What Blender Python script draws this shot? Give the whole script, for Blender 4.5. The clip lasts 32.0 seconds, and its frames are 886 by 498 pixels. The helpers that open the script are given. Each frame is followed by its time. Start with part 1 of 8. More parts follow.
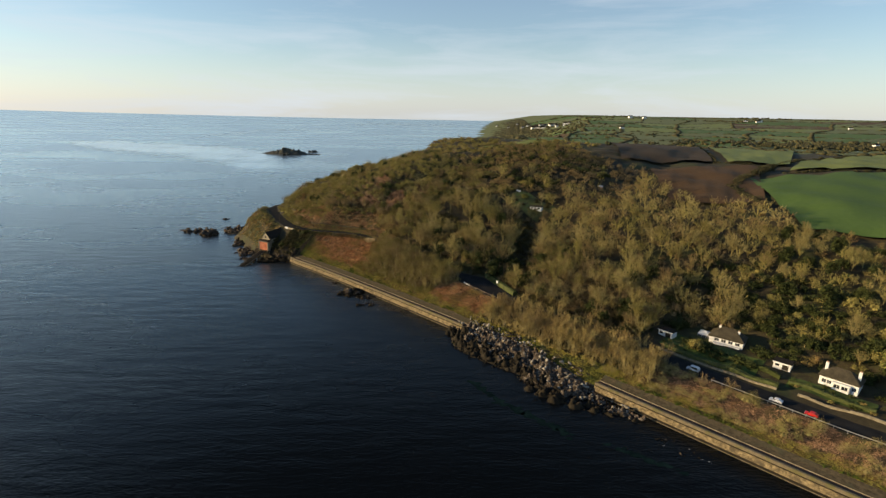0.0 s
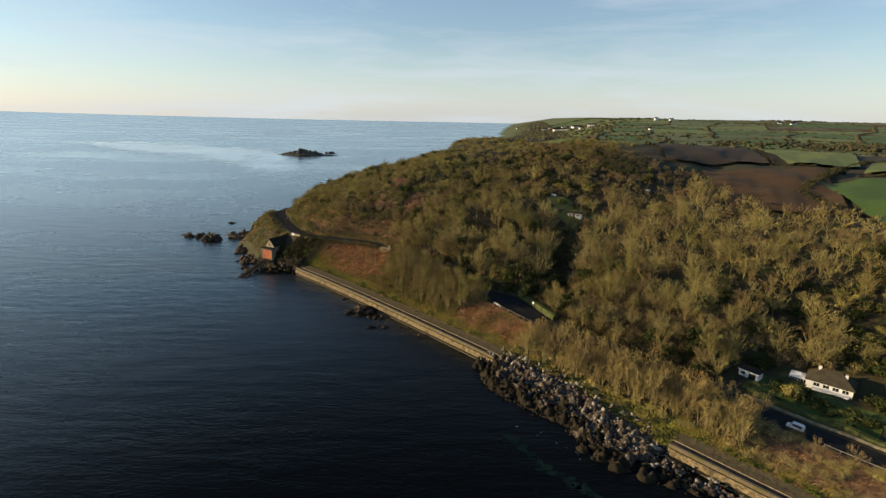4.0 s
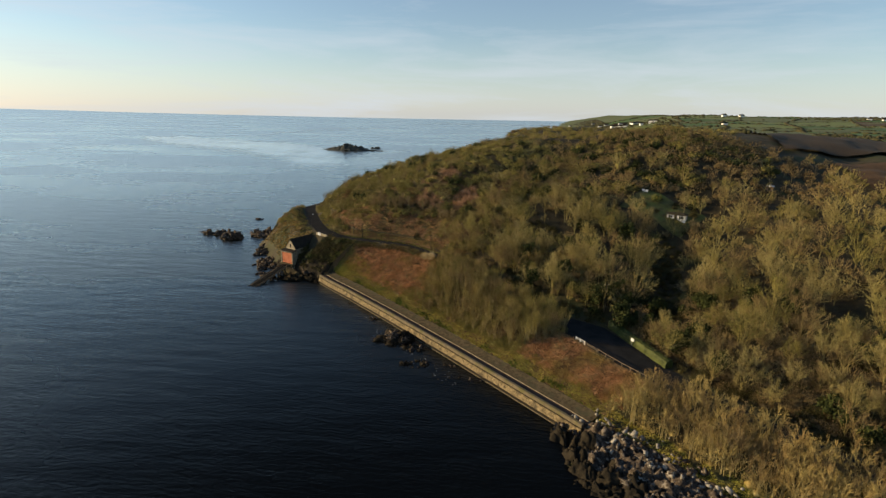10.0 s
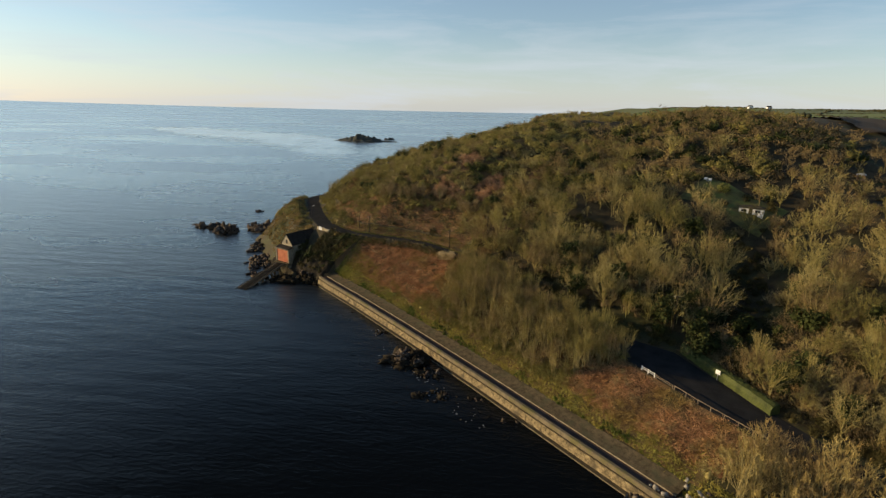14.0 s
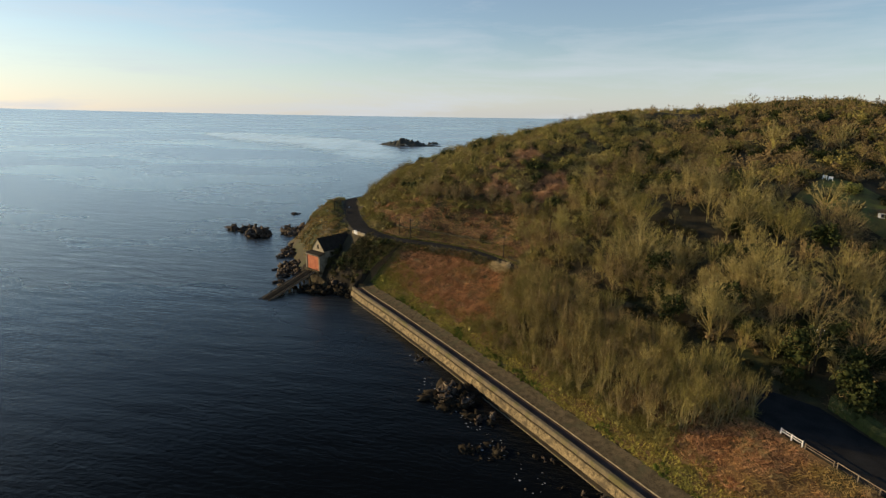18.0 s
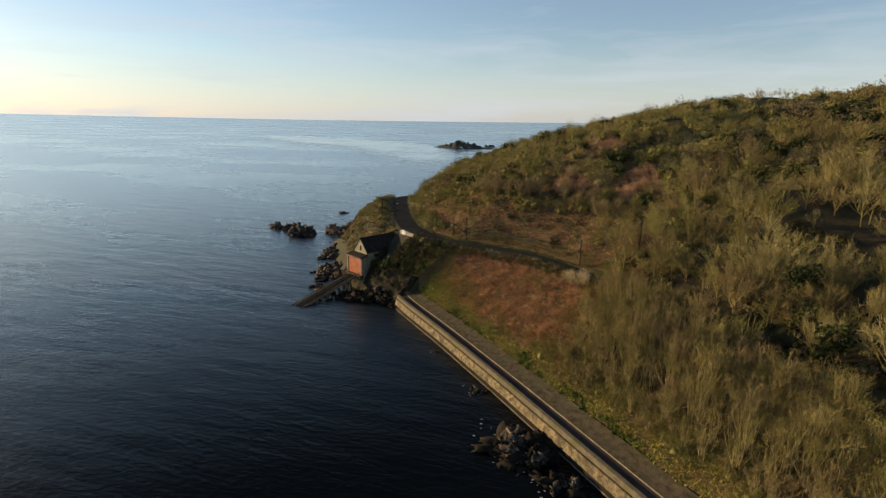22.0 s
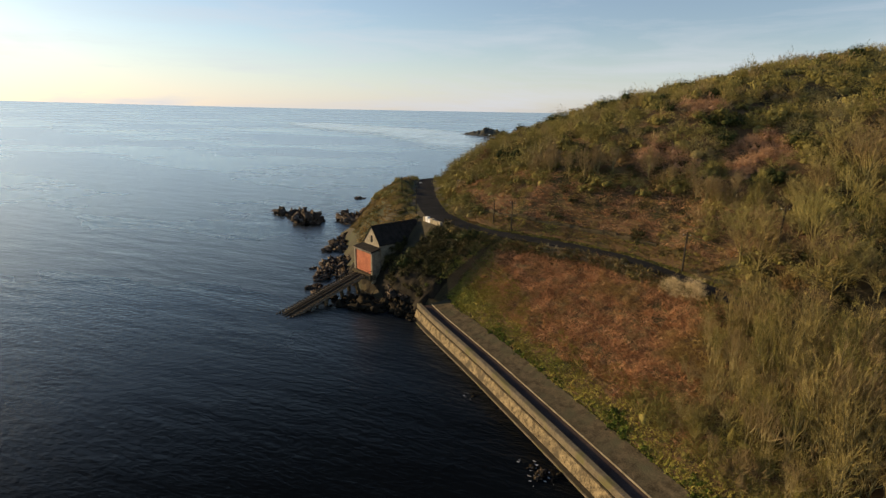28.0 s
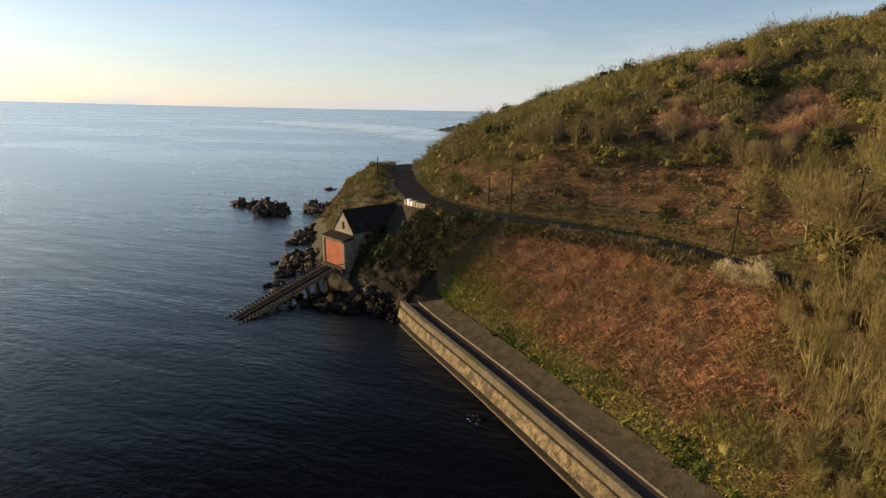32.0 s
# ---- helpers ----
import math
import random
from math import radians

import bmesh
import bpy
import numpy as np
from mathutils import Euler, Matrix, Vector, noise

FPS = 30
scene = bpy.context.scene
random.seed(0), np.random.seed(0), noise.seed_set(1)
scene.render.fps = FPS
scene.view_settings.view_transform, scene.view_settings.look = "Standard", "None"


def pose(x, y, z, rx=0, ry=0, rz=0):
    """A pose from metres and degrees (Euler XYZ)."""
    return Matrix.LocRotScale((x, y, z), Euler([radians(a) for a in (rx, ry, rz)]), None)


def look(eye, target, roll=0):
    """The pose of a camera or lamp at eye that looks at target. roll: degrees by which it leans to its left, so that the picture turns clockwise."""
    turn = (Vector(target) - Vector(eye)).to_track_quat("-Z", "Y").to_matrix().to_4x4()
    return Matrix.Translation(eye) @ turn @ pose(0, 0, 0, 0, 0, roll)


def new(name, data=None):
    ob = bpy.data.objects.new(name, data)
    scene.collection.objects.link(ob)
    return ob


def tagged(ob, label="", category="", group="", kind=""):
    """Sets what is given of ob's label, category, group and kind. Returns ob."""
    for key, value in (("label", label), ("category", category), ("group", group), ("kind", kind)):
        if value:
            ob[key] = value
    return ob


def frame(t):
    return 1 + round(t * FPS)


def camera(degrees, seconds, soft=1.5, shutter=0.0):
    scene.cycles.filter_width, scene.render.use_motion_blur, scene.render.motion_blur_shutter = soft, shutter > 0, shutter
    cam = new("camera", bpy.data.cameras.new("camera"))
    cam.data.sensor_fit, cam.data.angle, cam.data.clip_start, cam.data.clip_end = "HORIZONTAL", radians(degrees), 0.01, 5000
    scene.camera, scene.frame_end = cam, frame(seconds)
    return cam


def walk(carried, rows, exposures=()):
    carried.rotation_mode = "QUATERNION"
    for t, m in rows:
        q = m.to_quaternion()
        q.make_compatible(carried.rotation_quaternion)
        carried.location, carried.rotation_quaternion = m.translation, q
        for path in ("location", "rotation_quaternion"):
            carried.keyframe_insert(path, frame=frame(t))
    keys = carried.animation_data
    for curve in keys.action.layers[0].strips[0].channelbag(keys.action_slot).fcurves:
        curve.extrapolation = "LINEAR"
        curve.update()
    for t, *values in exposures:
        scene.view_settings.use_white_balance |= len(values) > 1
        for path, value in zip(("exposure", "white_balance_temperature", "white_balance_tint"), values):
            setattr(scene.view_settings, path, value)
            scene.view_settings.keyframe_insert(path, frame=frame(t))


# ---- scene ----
cam = camera(82.06, 32.0, soft=1.35)

# seconds, eye x y z, yaw to the left, pitch, roll
FLIGHT = [
    (0.0, 0.00, 0.00, 82.00, -0.00, -15.08, 1.00),
    (0.5, -0.55, 4.17, 81.83, -0.34, -15.13, 0.93),
    (1.0, -1.09, 8.28, 81.60, -0.25, -15.16, 0.90),
    (1.5, -1.60, 12.27, 81.24, -0.14, -15.11, 0.86),
    (2.0, -2.04, 16.19, 80.72, -0.04, -15.12, 0.86),
    (2.5, -2.43, 20.18, 80.00, 0.06, -15.08, 0.93),
    (3.0, -2.76, 24.27, 79.12, 0.69, -15.03, 0.98),
    (3.5, -3.10, 28.50, 78.22, 1.48, -14.93, 1.03),
    (5.5, -4.49, 45.46, 74.55, 3.29, -14.51, 1.09),
    (6.0, -5.06, 49.58, 73.77, 3.89, -14.51, 1.03),
    (6.5, -5.82, 53.71, 73.20, 4.41, -14.57, 1.00),
    (7.0, -6.60, 57.89, 72.67, 4.70, -14.63, 1.04),
    (7.5, -7.31, 62.07, 72.02, 5.03, -14.70, 1.11),
    (8.0, -7.94, 66.17, 71.22, 5.21, -14.78, 1.11),
    (8.5, -8.45, 70.22, 70.26, 5.55, -14.82, 1.10),
    (9.0, -8.87, 74.23, 69.21, 6.28, -14.83, 1.10),
    (9.5, -9.31, 78.25, 68.15, 7.06, -14.88, 1.08),
    (10.0, -9.86, 82.22, 67.13, 7.37, -14.95, 1.05),
    (10.5, -10.55, 86.13, 66.19, 7.38, -15.03, 1.10),
    (11.0, -11.39, 89.95, 65.34, 7.37, -15.10, 1.10),
    (11.5, -12.29, 93.69, 64.59, 7.37, -15.25, 1.07),
    (12.0, -13.20, 97.47, 63.94, 7.25, -15.37, 1.06),
    (12.5, -14.04, 101.24, 63.26, 7.26, -15.53, 1.06),
    (13.0, -14.81, 104.97, 62.44, 7.53, -15.60, 1.06),
    (13.5, -15.52, 108.52, 61.44, 7.86, -15.67, 1.10),
    (14.0, -16.24, 111.92, 60.44, 8.91, -15.65, 1.12),
    (14.5, -17.03, 115.07, 59.53, 9.85, -15.51, 1.01),
    (16.5, -20.45, 126.41, 56.37, 12.12, -15.09, 0.90),
    (17.0, -21.31, 129.25, 55.68, 12.84, -15.05, 0.86),
    (17.5, -22.21, 132.18, 55.01, 13.07, -15.04, 0.83),
    (18.0, -23.10, 135.06, 54.35, 13.75, -14.98, 0.81),
    (18.5, -24.02, 137.88, 53.60, 14.98, -14.91, 0.72),
    (19.0, -24.93, 140.63, 52.82, 16.46, -14.83, 0.68),
    (19.5, -25.81, 143.35, 52.02, 17.51, -14.76, 0.55),
    (20.0, -26.67, 146.03, 51.17, 17.99, -14.68, 0.48),
    (20.5, -27.52, 148.68, 50.27, 18.39, -14.59, 0.49),
    (21.0, -28.44, 151.31, 49.37, 18.80, -14.52, 0.55),
    (21.5, -29.50, 153.94, 48.53, 19.45, -14.45, 0.62),
    (22.0, -30.62, 156.61, 47.77, 19.91, -14.43, 0.71),
    (22.5, -31.75, 159.37, 47.11, 20.08, -14.45, 0.82),
    (23.0, -32.85, 162.26, 46.38, 20.57, -14.52, 0.92),
    (23.5, -33.90, 165.19, 45.25, 21.19, -14.34, 0.92),
    (24.0, -34.92, 168.19, 44.04, 21.67, -14.22, 0.95),
    (24.5, -36.05, 171.18, 42.93, 21.82, -14.19, 0.96),
    (25.0, -37.23, 174.04, 42.06, 21.98, -14.29, 0.97),
    (25.5, -38.44, 176.65, 41.45, 22.22, -14.51, 0.98),
    (27.5, -43.50, 185.41, 39.86, 23.11, -15.31, 1.00),
    (28.0, -44.69, 187.51, 39.26, 22.66, -15.40, 1.03),
    (28.5, -45.89, 189.50, 38.54, 22.77, -15.40, 1.13),
    (29.0, -47.10, 191.40, 37.70, 22.02, -15.46, 1.15),
    (29.5, -48.23, 193.25, 36.83, 21.71, -15.52, 1.18),
    (30.0, -49.24, 195.06, 35.93, 21.35, -15.46, 1.20),
    (30.5, -50.20, 196.78, 35.00, 21.42, -15.43, 1.14),
    (31.0, -51.10, 198.46, 34.10, 22.01, -15.30, 1.10),
    (31.5, -52.00, 200.09, 33.20, 20.86, -15.26, 1.02),
    (32.0, -52.97, 201.66, 32.27, 19.63, -15.34, 0.92),
]


def flight_pose(x, y, z, yaw, pitch, roll):
    a, b = radians(yaw), radians(pitch)
    return look((x, y, z), (x - math.sin(a) * math.cos(b) * 10, y + math.cos(a) * math.cos(b) * 10, z + math.sin(b) * 10), roll)


# one plan unit is 1.22 m; the whole place is brought to metres at the end
UNIT = 1.22
walk(cam, [(row[0], flight_pose(*(UNIT * v for v in row[1:4]), *row[4:])) for row in FLIGHT],
     exposures=[(0.0, 0.42, 6500, 10), (6.0, 0.37, 6500, 10), (12.0, 0.29, 6550, 10), (22.0, 0.25, 6600, 12), (32.0, 0.32, 6800, 15)])

# ---- world, sun, exposure ----
SUN_AZ, SUN_EL = 86.0, 13.0      # degrees to the left of +y, and above the horizon
sun_way = Vector((-math.sin(radians(SUN_AZ)) * math.cos(radians(SUN_EL)),
                  math.cos(radians(SUN_AZ)) * math.cos(radians(SUN_EL)), math.sin(radians(SUN_EL))))
sun_data = bpy.data.lights.new("sun", "SUN")
sun_data.energy, sun_data.angle, sun_data.color = 5.0, radians(0.6), (1.0, 0.75, 0.415)
sun = new("sun", sun_data)
sun.matrix_world = look((0, 0, 200), Vector((0, 0, 200)) - sun_way)

world = bpy.data.worlds.new("sky")
scene.world = world
world.use_nodes = True
wt = world.node_tree
wt.nodes.clear()


def wnode(kind, **values):
    node = wt.nodes.new(kind)
    for key, value in values.items():
        node.inputs[key].default_value = value
    return node


w_out = wt.nodes.new("ShaderNodeOutputWorld")
w_bg = wnode("ShaderNodeBackground", Strength=0.118)
w_sky = wt.nodes.new("ShaderNodeTexSky")
w_sky.sky_type, w_sky.sun_disc = "NISHITA", False
w_sky.sun_elevation, w_sky.sun_rotation = radians(SUN_EL), radians(-SUN_AZ)
w_sky.air_density, w_sky.dust_density, w_sky.ozone_density, w_sky.altitude = 1.0, 0.35, 2.4, 50
# thin streaks of high cloud
w_tc = wt.nodes.new("ShaderNodeTexCoord")
w_map = wt.nodes.new("ShaderNodeMapping")
w_map.inputs["Scale"].default_value = (1.2, 1.2, 9.0)
w_map.inputs["Rotation"].default_value = (radians(6), radians(-5), 0)
w_noise = wnode("ShaderNodeTexNoise", Scale=2.1, Detail=7.0, Roughness=0.62, Distortion=0.35)
w_ramp = wt.nodes.new("ShaderNodeValToRGB")
w_ramp.color_ramp.elements[0].position, w_ramp.color_ramp.elements[1].position = 0.46, 0.80
w_mul = wt.nodes.new("ShaderNodeMath")
w_mul.operation = "MULTIPLY"
w_mul.inputs[1].default_value = 0.52
w_mix = wt.nodes.new("ShaderNodeMixRGB")
w_mix.inputs["Color2"].default_value = (4.6, 5.02, 5.5, 1)
wt.links.new(w_tc.outputs["Generated"], w_map.inputs["Vector"])
wt.links.new(w_map.outputs["Vector"], w_noise.inputs["Vector"])
wt.links.new(w_noise.outputs["Fac"], w_ramp.inputs["Fac"])
wt.links.new(w_ramp.outputs["Color"], w_mul.inputs[0])
w_veil = wt.nodes.new("ShaderNodeMath")
w_veil.operation = "ADD"
w_veil.inputs[1].default_value = 0.12
wt.links.new(w_mul.outputs["Value"], w_veil.inputs[0])
# pale haze that thickens towards the horizon
w_sep = wt.nodes.new("ShaderNodeSeparateXYZ")
wt.links.new(w_tc.outputs["Generated"], w_sep.inputs["Vector"])
w_low = wt.nodes.new("ShaderNodeMapRange")
w_low.interpolation_type = "SMOOTHSTEP"
w_low.inputs["From Min"].default_value, w_low.inputs["From Max"].default_value = -0.02, 0.16
w_low.inputs["To Min"].default_value, w_low.inputs["To Max"].default_value = 0.46, 0.0
wt.links.new(w_sep.outputs["Z"], w_low.inputs["Value"])
w_sum = wt.nodes.new("ShaderNodeMath")
w_sum.operation, w_sum.use_clamp = "ADD", True
wt.links.new(w_low.outputs["Result"], w_sum.inputs[1])
wt.links.new(w_veil.outputs["Value"], w_sum.inputs[0])
# the deep blue overhead stays clear
w_high = wt.nodes.new("ShaderNodeMapRange")
w_high.interpolation_type = "SMOOTHSTEP"
w_high.inputs["From Min"].default_value, w_high.inputs["From Max"].default_value = 0.20, 0.50
w_high.inputs["To Min"].default_value, w_high.inputs["To Max"].default_value = 1.0, 0.0
wt.links.new(w_sep.outputs["Z"], w_high.inputs["Value"])
w_clear = wt.nodes.new("ShaderNodeMath")
w_clear.operation = "MULTIPLY"
wt.links.new(w_sum.outputs["Value"], w_clear.inputs[0])
wt.links.new(w_high.outputs["Result"], w_clear.inputs[1])
wt.links.new(w_clear.outputs["Value"], w_mix.inputs["Fac"])
wt.links.new(w_sky.outputs["Color"], w_mix.inputs["Color1"])
wt.links.new(w_mix.outputs["Color"], w_bg.inputs["Color"])
wt.links.new(w_bg.outputs["Background"], w_out.inputs["Surface"])
# ---- materials ----
def material(name, low, high, rough=0.85, scale=0.4, fine=6.0, bump=0.2, metal=0.0, spec=0.3, contrast=(0.35, 0.65), third=None, third_scale=0.06, third_range=(0.5, 0.66)):
    """Two colours mixed by coarse and fine noise in world metres; an optional third comes in broad patches."""
    m = bpy.data.materials.new(name)
    m.use_nodes = True
    nt = m.node_tree
    b = nt.nodes["Principled BSDF"]
    b.inputs["Roughness"].default_value, b.inputs["Metallic"].default_value = rough, metal
    b.inputs["Specular IOR Level"].default_value = spec
    geo = nt.nodes.new("ShaderNodeNewGeometry")

    def noise_at(s, detail=4.0):
        n = nt.nodes.new("ShaderNodeTexNoise")
        n.inputs["Scale"].default_value, n.inputs["Detail"].default_value = s, detail
        nt.links.new(geo.outputs["Position"], n.inputs["Vector"])
        return n

    a, f = noise_at(scale), noise_at(fine, 3.0)
    add = nt.nodes.new("ShaderNodeMixRGB")
    add.inputs["Fac"].default_value = 0.45
    nt.links.new(a.outputs["Fac"], add.inputs["Color1"])
    nt.links.new(f.outputs["Fac"], add.inputs["Color2"])
    ramp = nt.nodes.new("ShaderNodeValToRGB")
    e = ramp.color_ramp.elements
    e[0].position, e[1].position = contrast
    e[0].color, e[1].color = (*low, 1), (*high, 1)
    nt.links.new(add.outputs["Color"], ramp.inputs["Fac"])
    colour = ramp.outputs["Color"]
    if third:
        p = noise_at(third_scale, 3.0)
        r = nt.nodes.new("ShaderNodeValToRGB")
        r.color_ramp.elements[0].position, r.color_ramp.elements[1].position = third_range
        mix = nt.nodes.new("ShaderNodeMixRGB")
        mix.inputs["Color2"].default_value = (*third, 1)
        nt.links.new(p.outputs["Fac"], r.inputs["Fac"])
        nt.links.new(r.outputs["Color"], mix.inputs["Fac"])
        nt.links.new(colour, mix.inputs["Color1"])
        colour = mix.outputs["Color"]
    nt.links.new(colour, b.inputs["Base Color"])
    if bump:
        bm_ = nt.nodes.new("ShaderNodeBump")
        bm_.inputs["Strength"].default_value, bm_.inputs["Distance"].default_value = bump, 0.12
        nt.links.new(f.outputs["Fac"], bm_.inputs["Height"])
        nt.links.new(bm_.outputs["Normal"], b.inputs["Normal"])
    return m


M_SOIL = material("wood_floor", (0.026, 0.021, 0.010), (0.070, 0.054, 0.024), 0.95, 0.25, 2.5, 0.6, third=(0.045, 0.050, 0.016))
M_LITTER = material("bracken_litter", (0.072, 0.042, 0.018), (0.165, 0.096, 0.040), 0.95, 0.35, 3.0, 0.8, third=(0.055, 0.050, 0.016), third_scale=0.12)
M_TWIG = material("bare_twigs", (0.183, 0.149, 0.058), (0.419, 0.345, 0.142), 0.85, 0.16, 1.2, 0.0, spec=0.08, third=(0.287, 0.248, 0.082), third_scale=0.05)
M_SAPLING = material("sapling_twigs", (0.098, 0.078, 0.027), (0.420, 0.335, 0.122), 0.85, 0.35, 1.6, 0.0, spec=0.08, third=(0.147, 0.126, 0.040), third_scale=0.12, contrast=(0.38, 0.64))
# brighter copy of the sapling twigs, low sunlight put into the colour
M_SAPLING_SUNLIT = material("sunlit_sapling_twigs", (0.204, 0.156, 0.054), (0.510, 0.396, 0.150), 0.85, 0.30, 1.6, 0.0, spec=0.08, third=(0.306, 0.208, 0.085), third_scale=0.10, contrast=(0.38, 0.64))
M_SAPLING_BARK = material("sapling_bark", (0.170, 0.138, 0.054), (0.380, 0.312, 0.140), 0.9, 0.8, 5.0, 0.0)
M_TWIG_DARK = material("dark_twigs", (0.132, 0.095, 0.044), (0.321, 0.232, 0.108), 0.85, 0.16, 1.2, 0.0, spec=0.08)
M_TWIG_OLIVE = material("ivy_clad_twigs", (0.096, 0.088, 0.026), (0.282, 0.240, 0.074), 0.85, 0.16, 1.2, 0.0, spec=0.08)
M_TWIG_GREY = material("grey_twigs", (0.170, 0.122, 0.058), (0.340, 0.250, 0.120), 0.8, 0.12, 1.2, 0.0, spec=0.12)
M_BARK = material("bark", (0.130, 0.100, 0.046), (0.300, 0.235, 0.115), 0.9, 0.8, 5.0, 0.4)
# limbs are lightened for the low sun besides their lichen
M_LIMB = material("sunlit_lichen_limbs", (0.177, 0.144, 0.054), (0.392, 0.321, 0.130), 0.9, 0.10, 2.0, 0.0, spec=0.08, third=(0.333, 0.289, 0.090), third_scale=0.06)
M_SCRUB = material("gorse_and_scrub", (0.150, 0.136, 0.038), (0.370, 0.308, 0.096), 0.8, 0.14, 1.5, 0.0, spec=0.12, third=(0.185, 0.110, 0.045), third_scale=0.04, third_range=(0.54, 0.68))
# shade under trees and in the cove is put into this dark green
M_SHADE_SCRUB = material("dark_shaded_undergrowth", (0.028, 0.028, 0.009), (0.085, 0.070, 0.022), 0.8, 0.2, 1.5, 0.0, spec=0.15)
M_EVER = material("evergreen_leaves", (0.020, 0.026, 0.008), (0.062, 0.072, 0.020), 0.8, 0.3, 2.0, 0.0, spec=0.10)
M_LIGHT_LEAF = material("yellow_green_leaves", (0.085, 0.095, 0.020), (0.210, 0.205, 0.045), 0.7, 0.3, 2.0, 0.0)
M_BRACKEN = material("dead_bracken", (0.290, 0.146, 0.066), (0.640, 0.368, 0.180), 0.85, 0.35, 1.6, 0.0, spec=0.08, contrast=(0.38, 0.62), third=(0.330, 0.228, 0.080), third_scale=0.10, third_range=(0.52, 0.66))
M_BRACKEN_PALE = material("pale_dead_bracken", (0.300, 0.170, 0.092), (0.560, 0.345, 0.195), 0.85, 0.3, 1.8, 0.0, spec=0.12)
M_GRASS_DRY = material("rough_grass", (0.225, 0.195, 0.038), (0.460, 0.385, 0.088), 0.85, 0.25, 1.8, 0.0, spec=0.15, third=(0.262, 0.252, 0.048), third_scale=0.14, third_range=(0.46, 0.62))
M_DULL_GRASS = material("dull_grass", (0.075, 0.066, 0.022), (0.205, 0.160, 0.055), 0.85, 0.3, 1.8, 0.0, spec=0.1, third=(0.105, 0.100, 0.024), third_scale=0.2)
M_OLIVE_GRASS = material("olive_grass", (0.110, 0.108, 0.028), (0.300, 0.262, 0.072), 0.9, 0.5, 2.2, 0.0, spec=0.05, third=(0.200, 0.130, 0.050), third_scale=0.2)
M_MEADOW = material("matted_grass", (0.075, 0.068, 0.020), (0.175, 0.148, 0.042), 0.9, 0.4, 3.0, 0.6, third=(0.120, 0.135, 0.028), third_scale=0.2)
M_STRAW_BROWN = material("tawny_grass", (0.225, 0.155, 0.055), (0.480, 0.340, 0.130), 0.85, 0.3, 1.8, 0.0, spec=0.1, third=(0.230, 0.190, 0.050), third_scale=0.16)
M_GRASS_GREEN = material("green_bank", (0.038, 0.056, 0.009), (0.120, 0.150, 0.024), 0.85, 0.3, 2.0, 0.0, spec=0.1)
M_GRASS_GREY = material("bleached_grass", (0.150, 0.135, 0.080), (0.330, 0.295, 0.190), 0.9, 0.4, 2.0, 0.0, spec=0.05)
M_GRASS_PALE = material("straw", (0.44, 0.34, 0.17), (0.74, 0.60, 0.34), 0.85, 0.4, 2.0, 0.0)
M_LAWN = material("lawn", (0.032, 0.055, 0.010), (0.075, 0.105, 0.020), 0.9, 0.3, 4.0, 0.3)
M_HEDGE = material("clipped_hedge", (0.030, 0.040, 0.009), (0.085, 0.100, 0.022), 0.75, 0.5, 4.0, 0.6)
# pasture colours are lightened to carry the haze of distance
M_FIELD = material("pasture", (0.052, 0.100, 0.018), (0.086, 0.142, 0.028), 0.9, 0.012, 0.35, 0.1, contrast=(0.25, 0.75))
M_FIELD_B = material("haze_pale_pasture", (0.125, 0.155, 0.040), (0.190, 0.218, 0.056), 0.9, 0.012, 0.35, 0.1, contrast=(0.25, 0.75))
M_MEADOW_GREEN = material("bright_meadow", (0.110, 0.135, 0.022), (0.180, 0.200, 0.036), 0.9, 0.05, 0.6, 0.1, contrast=(0.25, 0.75))
M_FIELD_C = material("haze_dull_pasture", (0.100, 0.118, 0.040), (0.150, 0.165, 0.056), 0.9, 0.010, 0.30, 0.1, contrast=(0.25, 0.75))
M_PLOUGH = material("ploughed_soil", (0.056, 0.030, 0.011), (0.108, 0.060, 0.022), 0.95, 0.02, 0.5, 0.4, contrast=(0.3, 0.7))
# dark soil, with the hill's shade also put into the colour
M_PLOUGH_DARK = material("dark_shaded_ploughed_soil", (0.036, 0.023, 0.011), (0.066, 0.043, 0.020), 0.95, 0.02, 0.5, 0.4, contrast=(0.3, 0.7))
M_FARHEDGE = material("far_hedge", (0.030, 0.033, 0.012), (0.085, 0.072, 0.028), 0.9, 0.06, 0.8, 0.0)
M_CONCRETE = material("weathered_concrete", (0.040, 0.032, 0.018), (0.135, 0.105, 0.062), 0.95, 0.8, 5.0, 0.7, spec=0.1, third=(0.075, 0.070, 0.040), third_scale=0.25, third_range=(0.50, 0.70))
M_WALL = material("sea_wall_stone", (0.050, 0.036, 0.018), (0.330, 0.250, 0.130), 0.92, 1.1, 4.5, 1.0, contrast=(0.36, 0.62), third=(0.085, 0.066, 0.038), third_scale=0.45, third_range=(0.50, 0.68))
M_PARAPET = material("mossy_parapet", (0.095, 0.075, 0.045), (0.210, 0.168, 0.105), 0.92, 0.8, 4.0, 0.6, third=(0.120, 0.105, 0.042), third_scale=0.4)
M_SHOAL = material("pale_shallows", (0.003, 0.008, 0.009), (0.012, 0.026, 0.025), 1.0, 0.3, 1.5, 0.0, spec=0.0)
M_FOAM = material("sea_foam", (0.22, 0.23, 0.24), (0.45, 0.46, 0.48), 0.7, 0.8, 4.0, 0.0)
# wet weedy stone; also stands for shade in the wall groove and cove
M_WET_AND_SHADE = material("wet_stone_and_shade", (0.012, 0.010, 0.007), (0.036, 0.029, 0.019), 0.85, 0.6, 3.0, 0.5, spec=0.08)
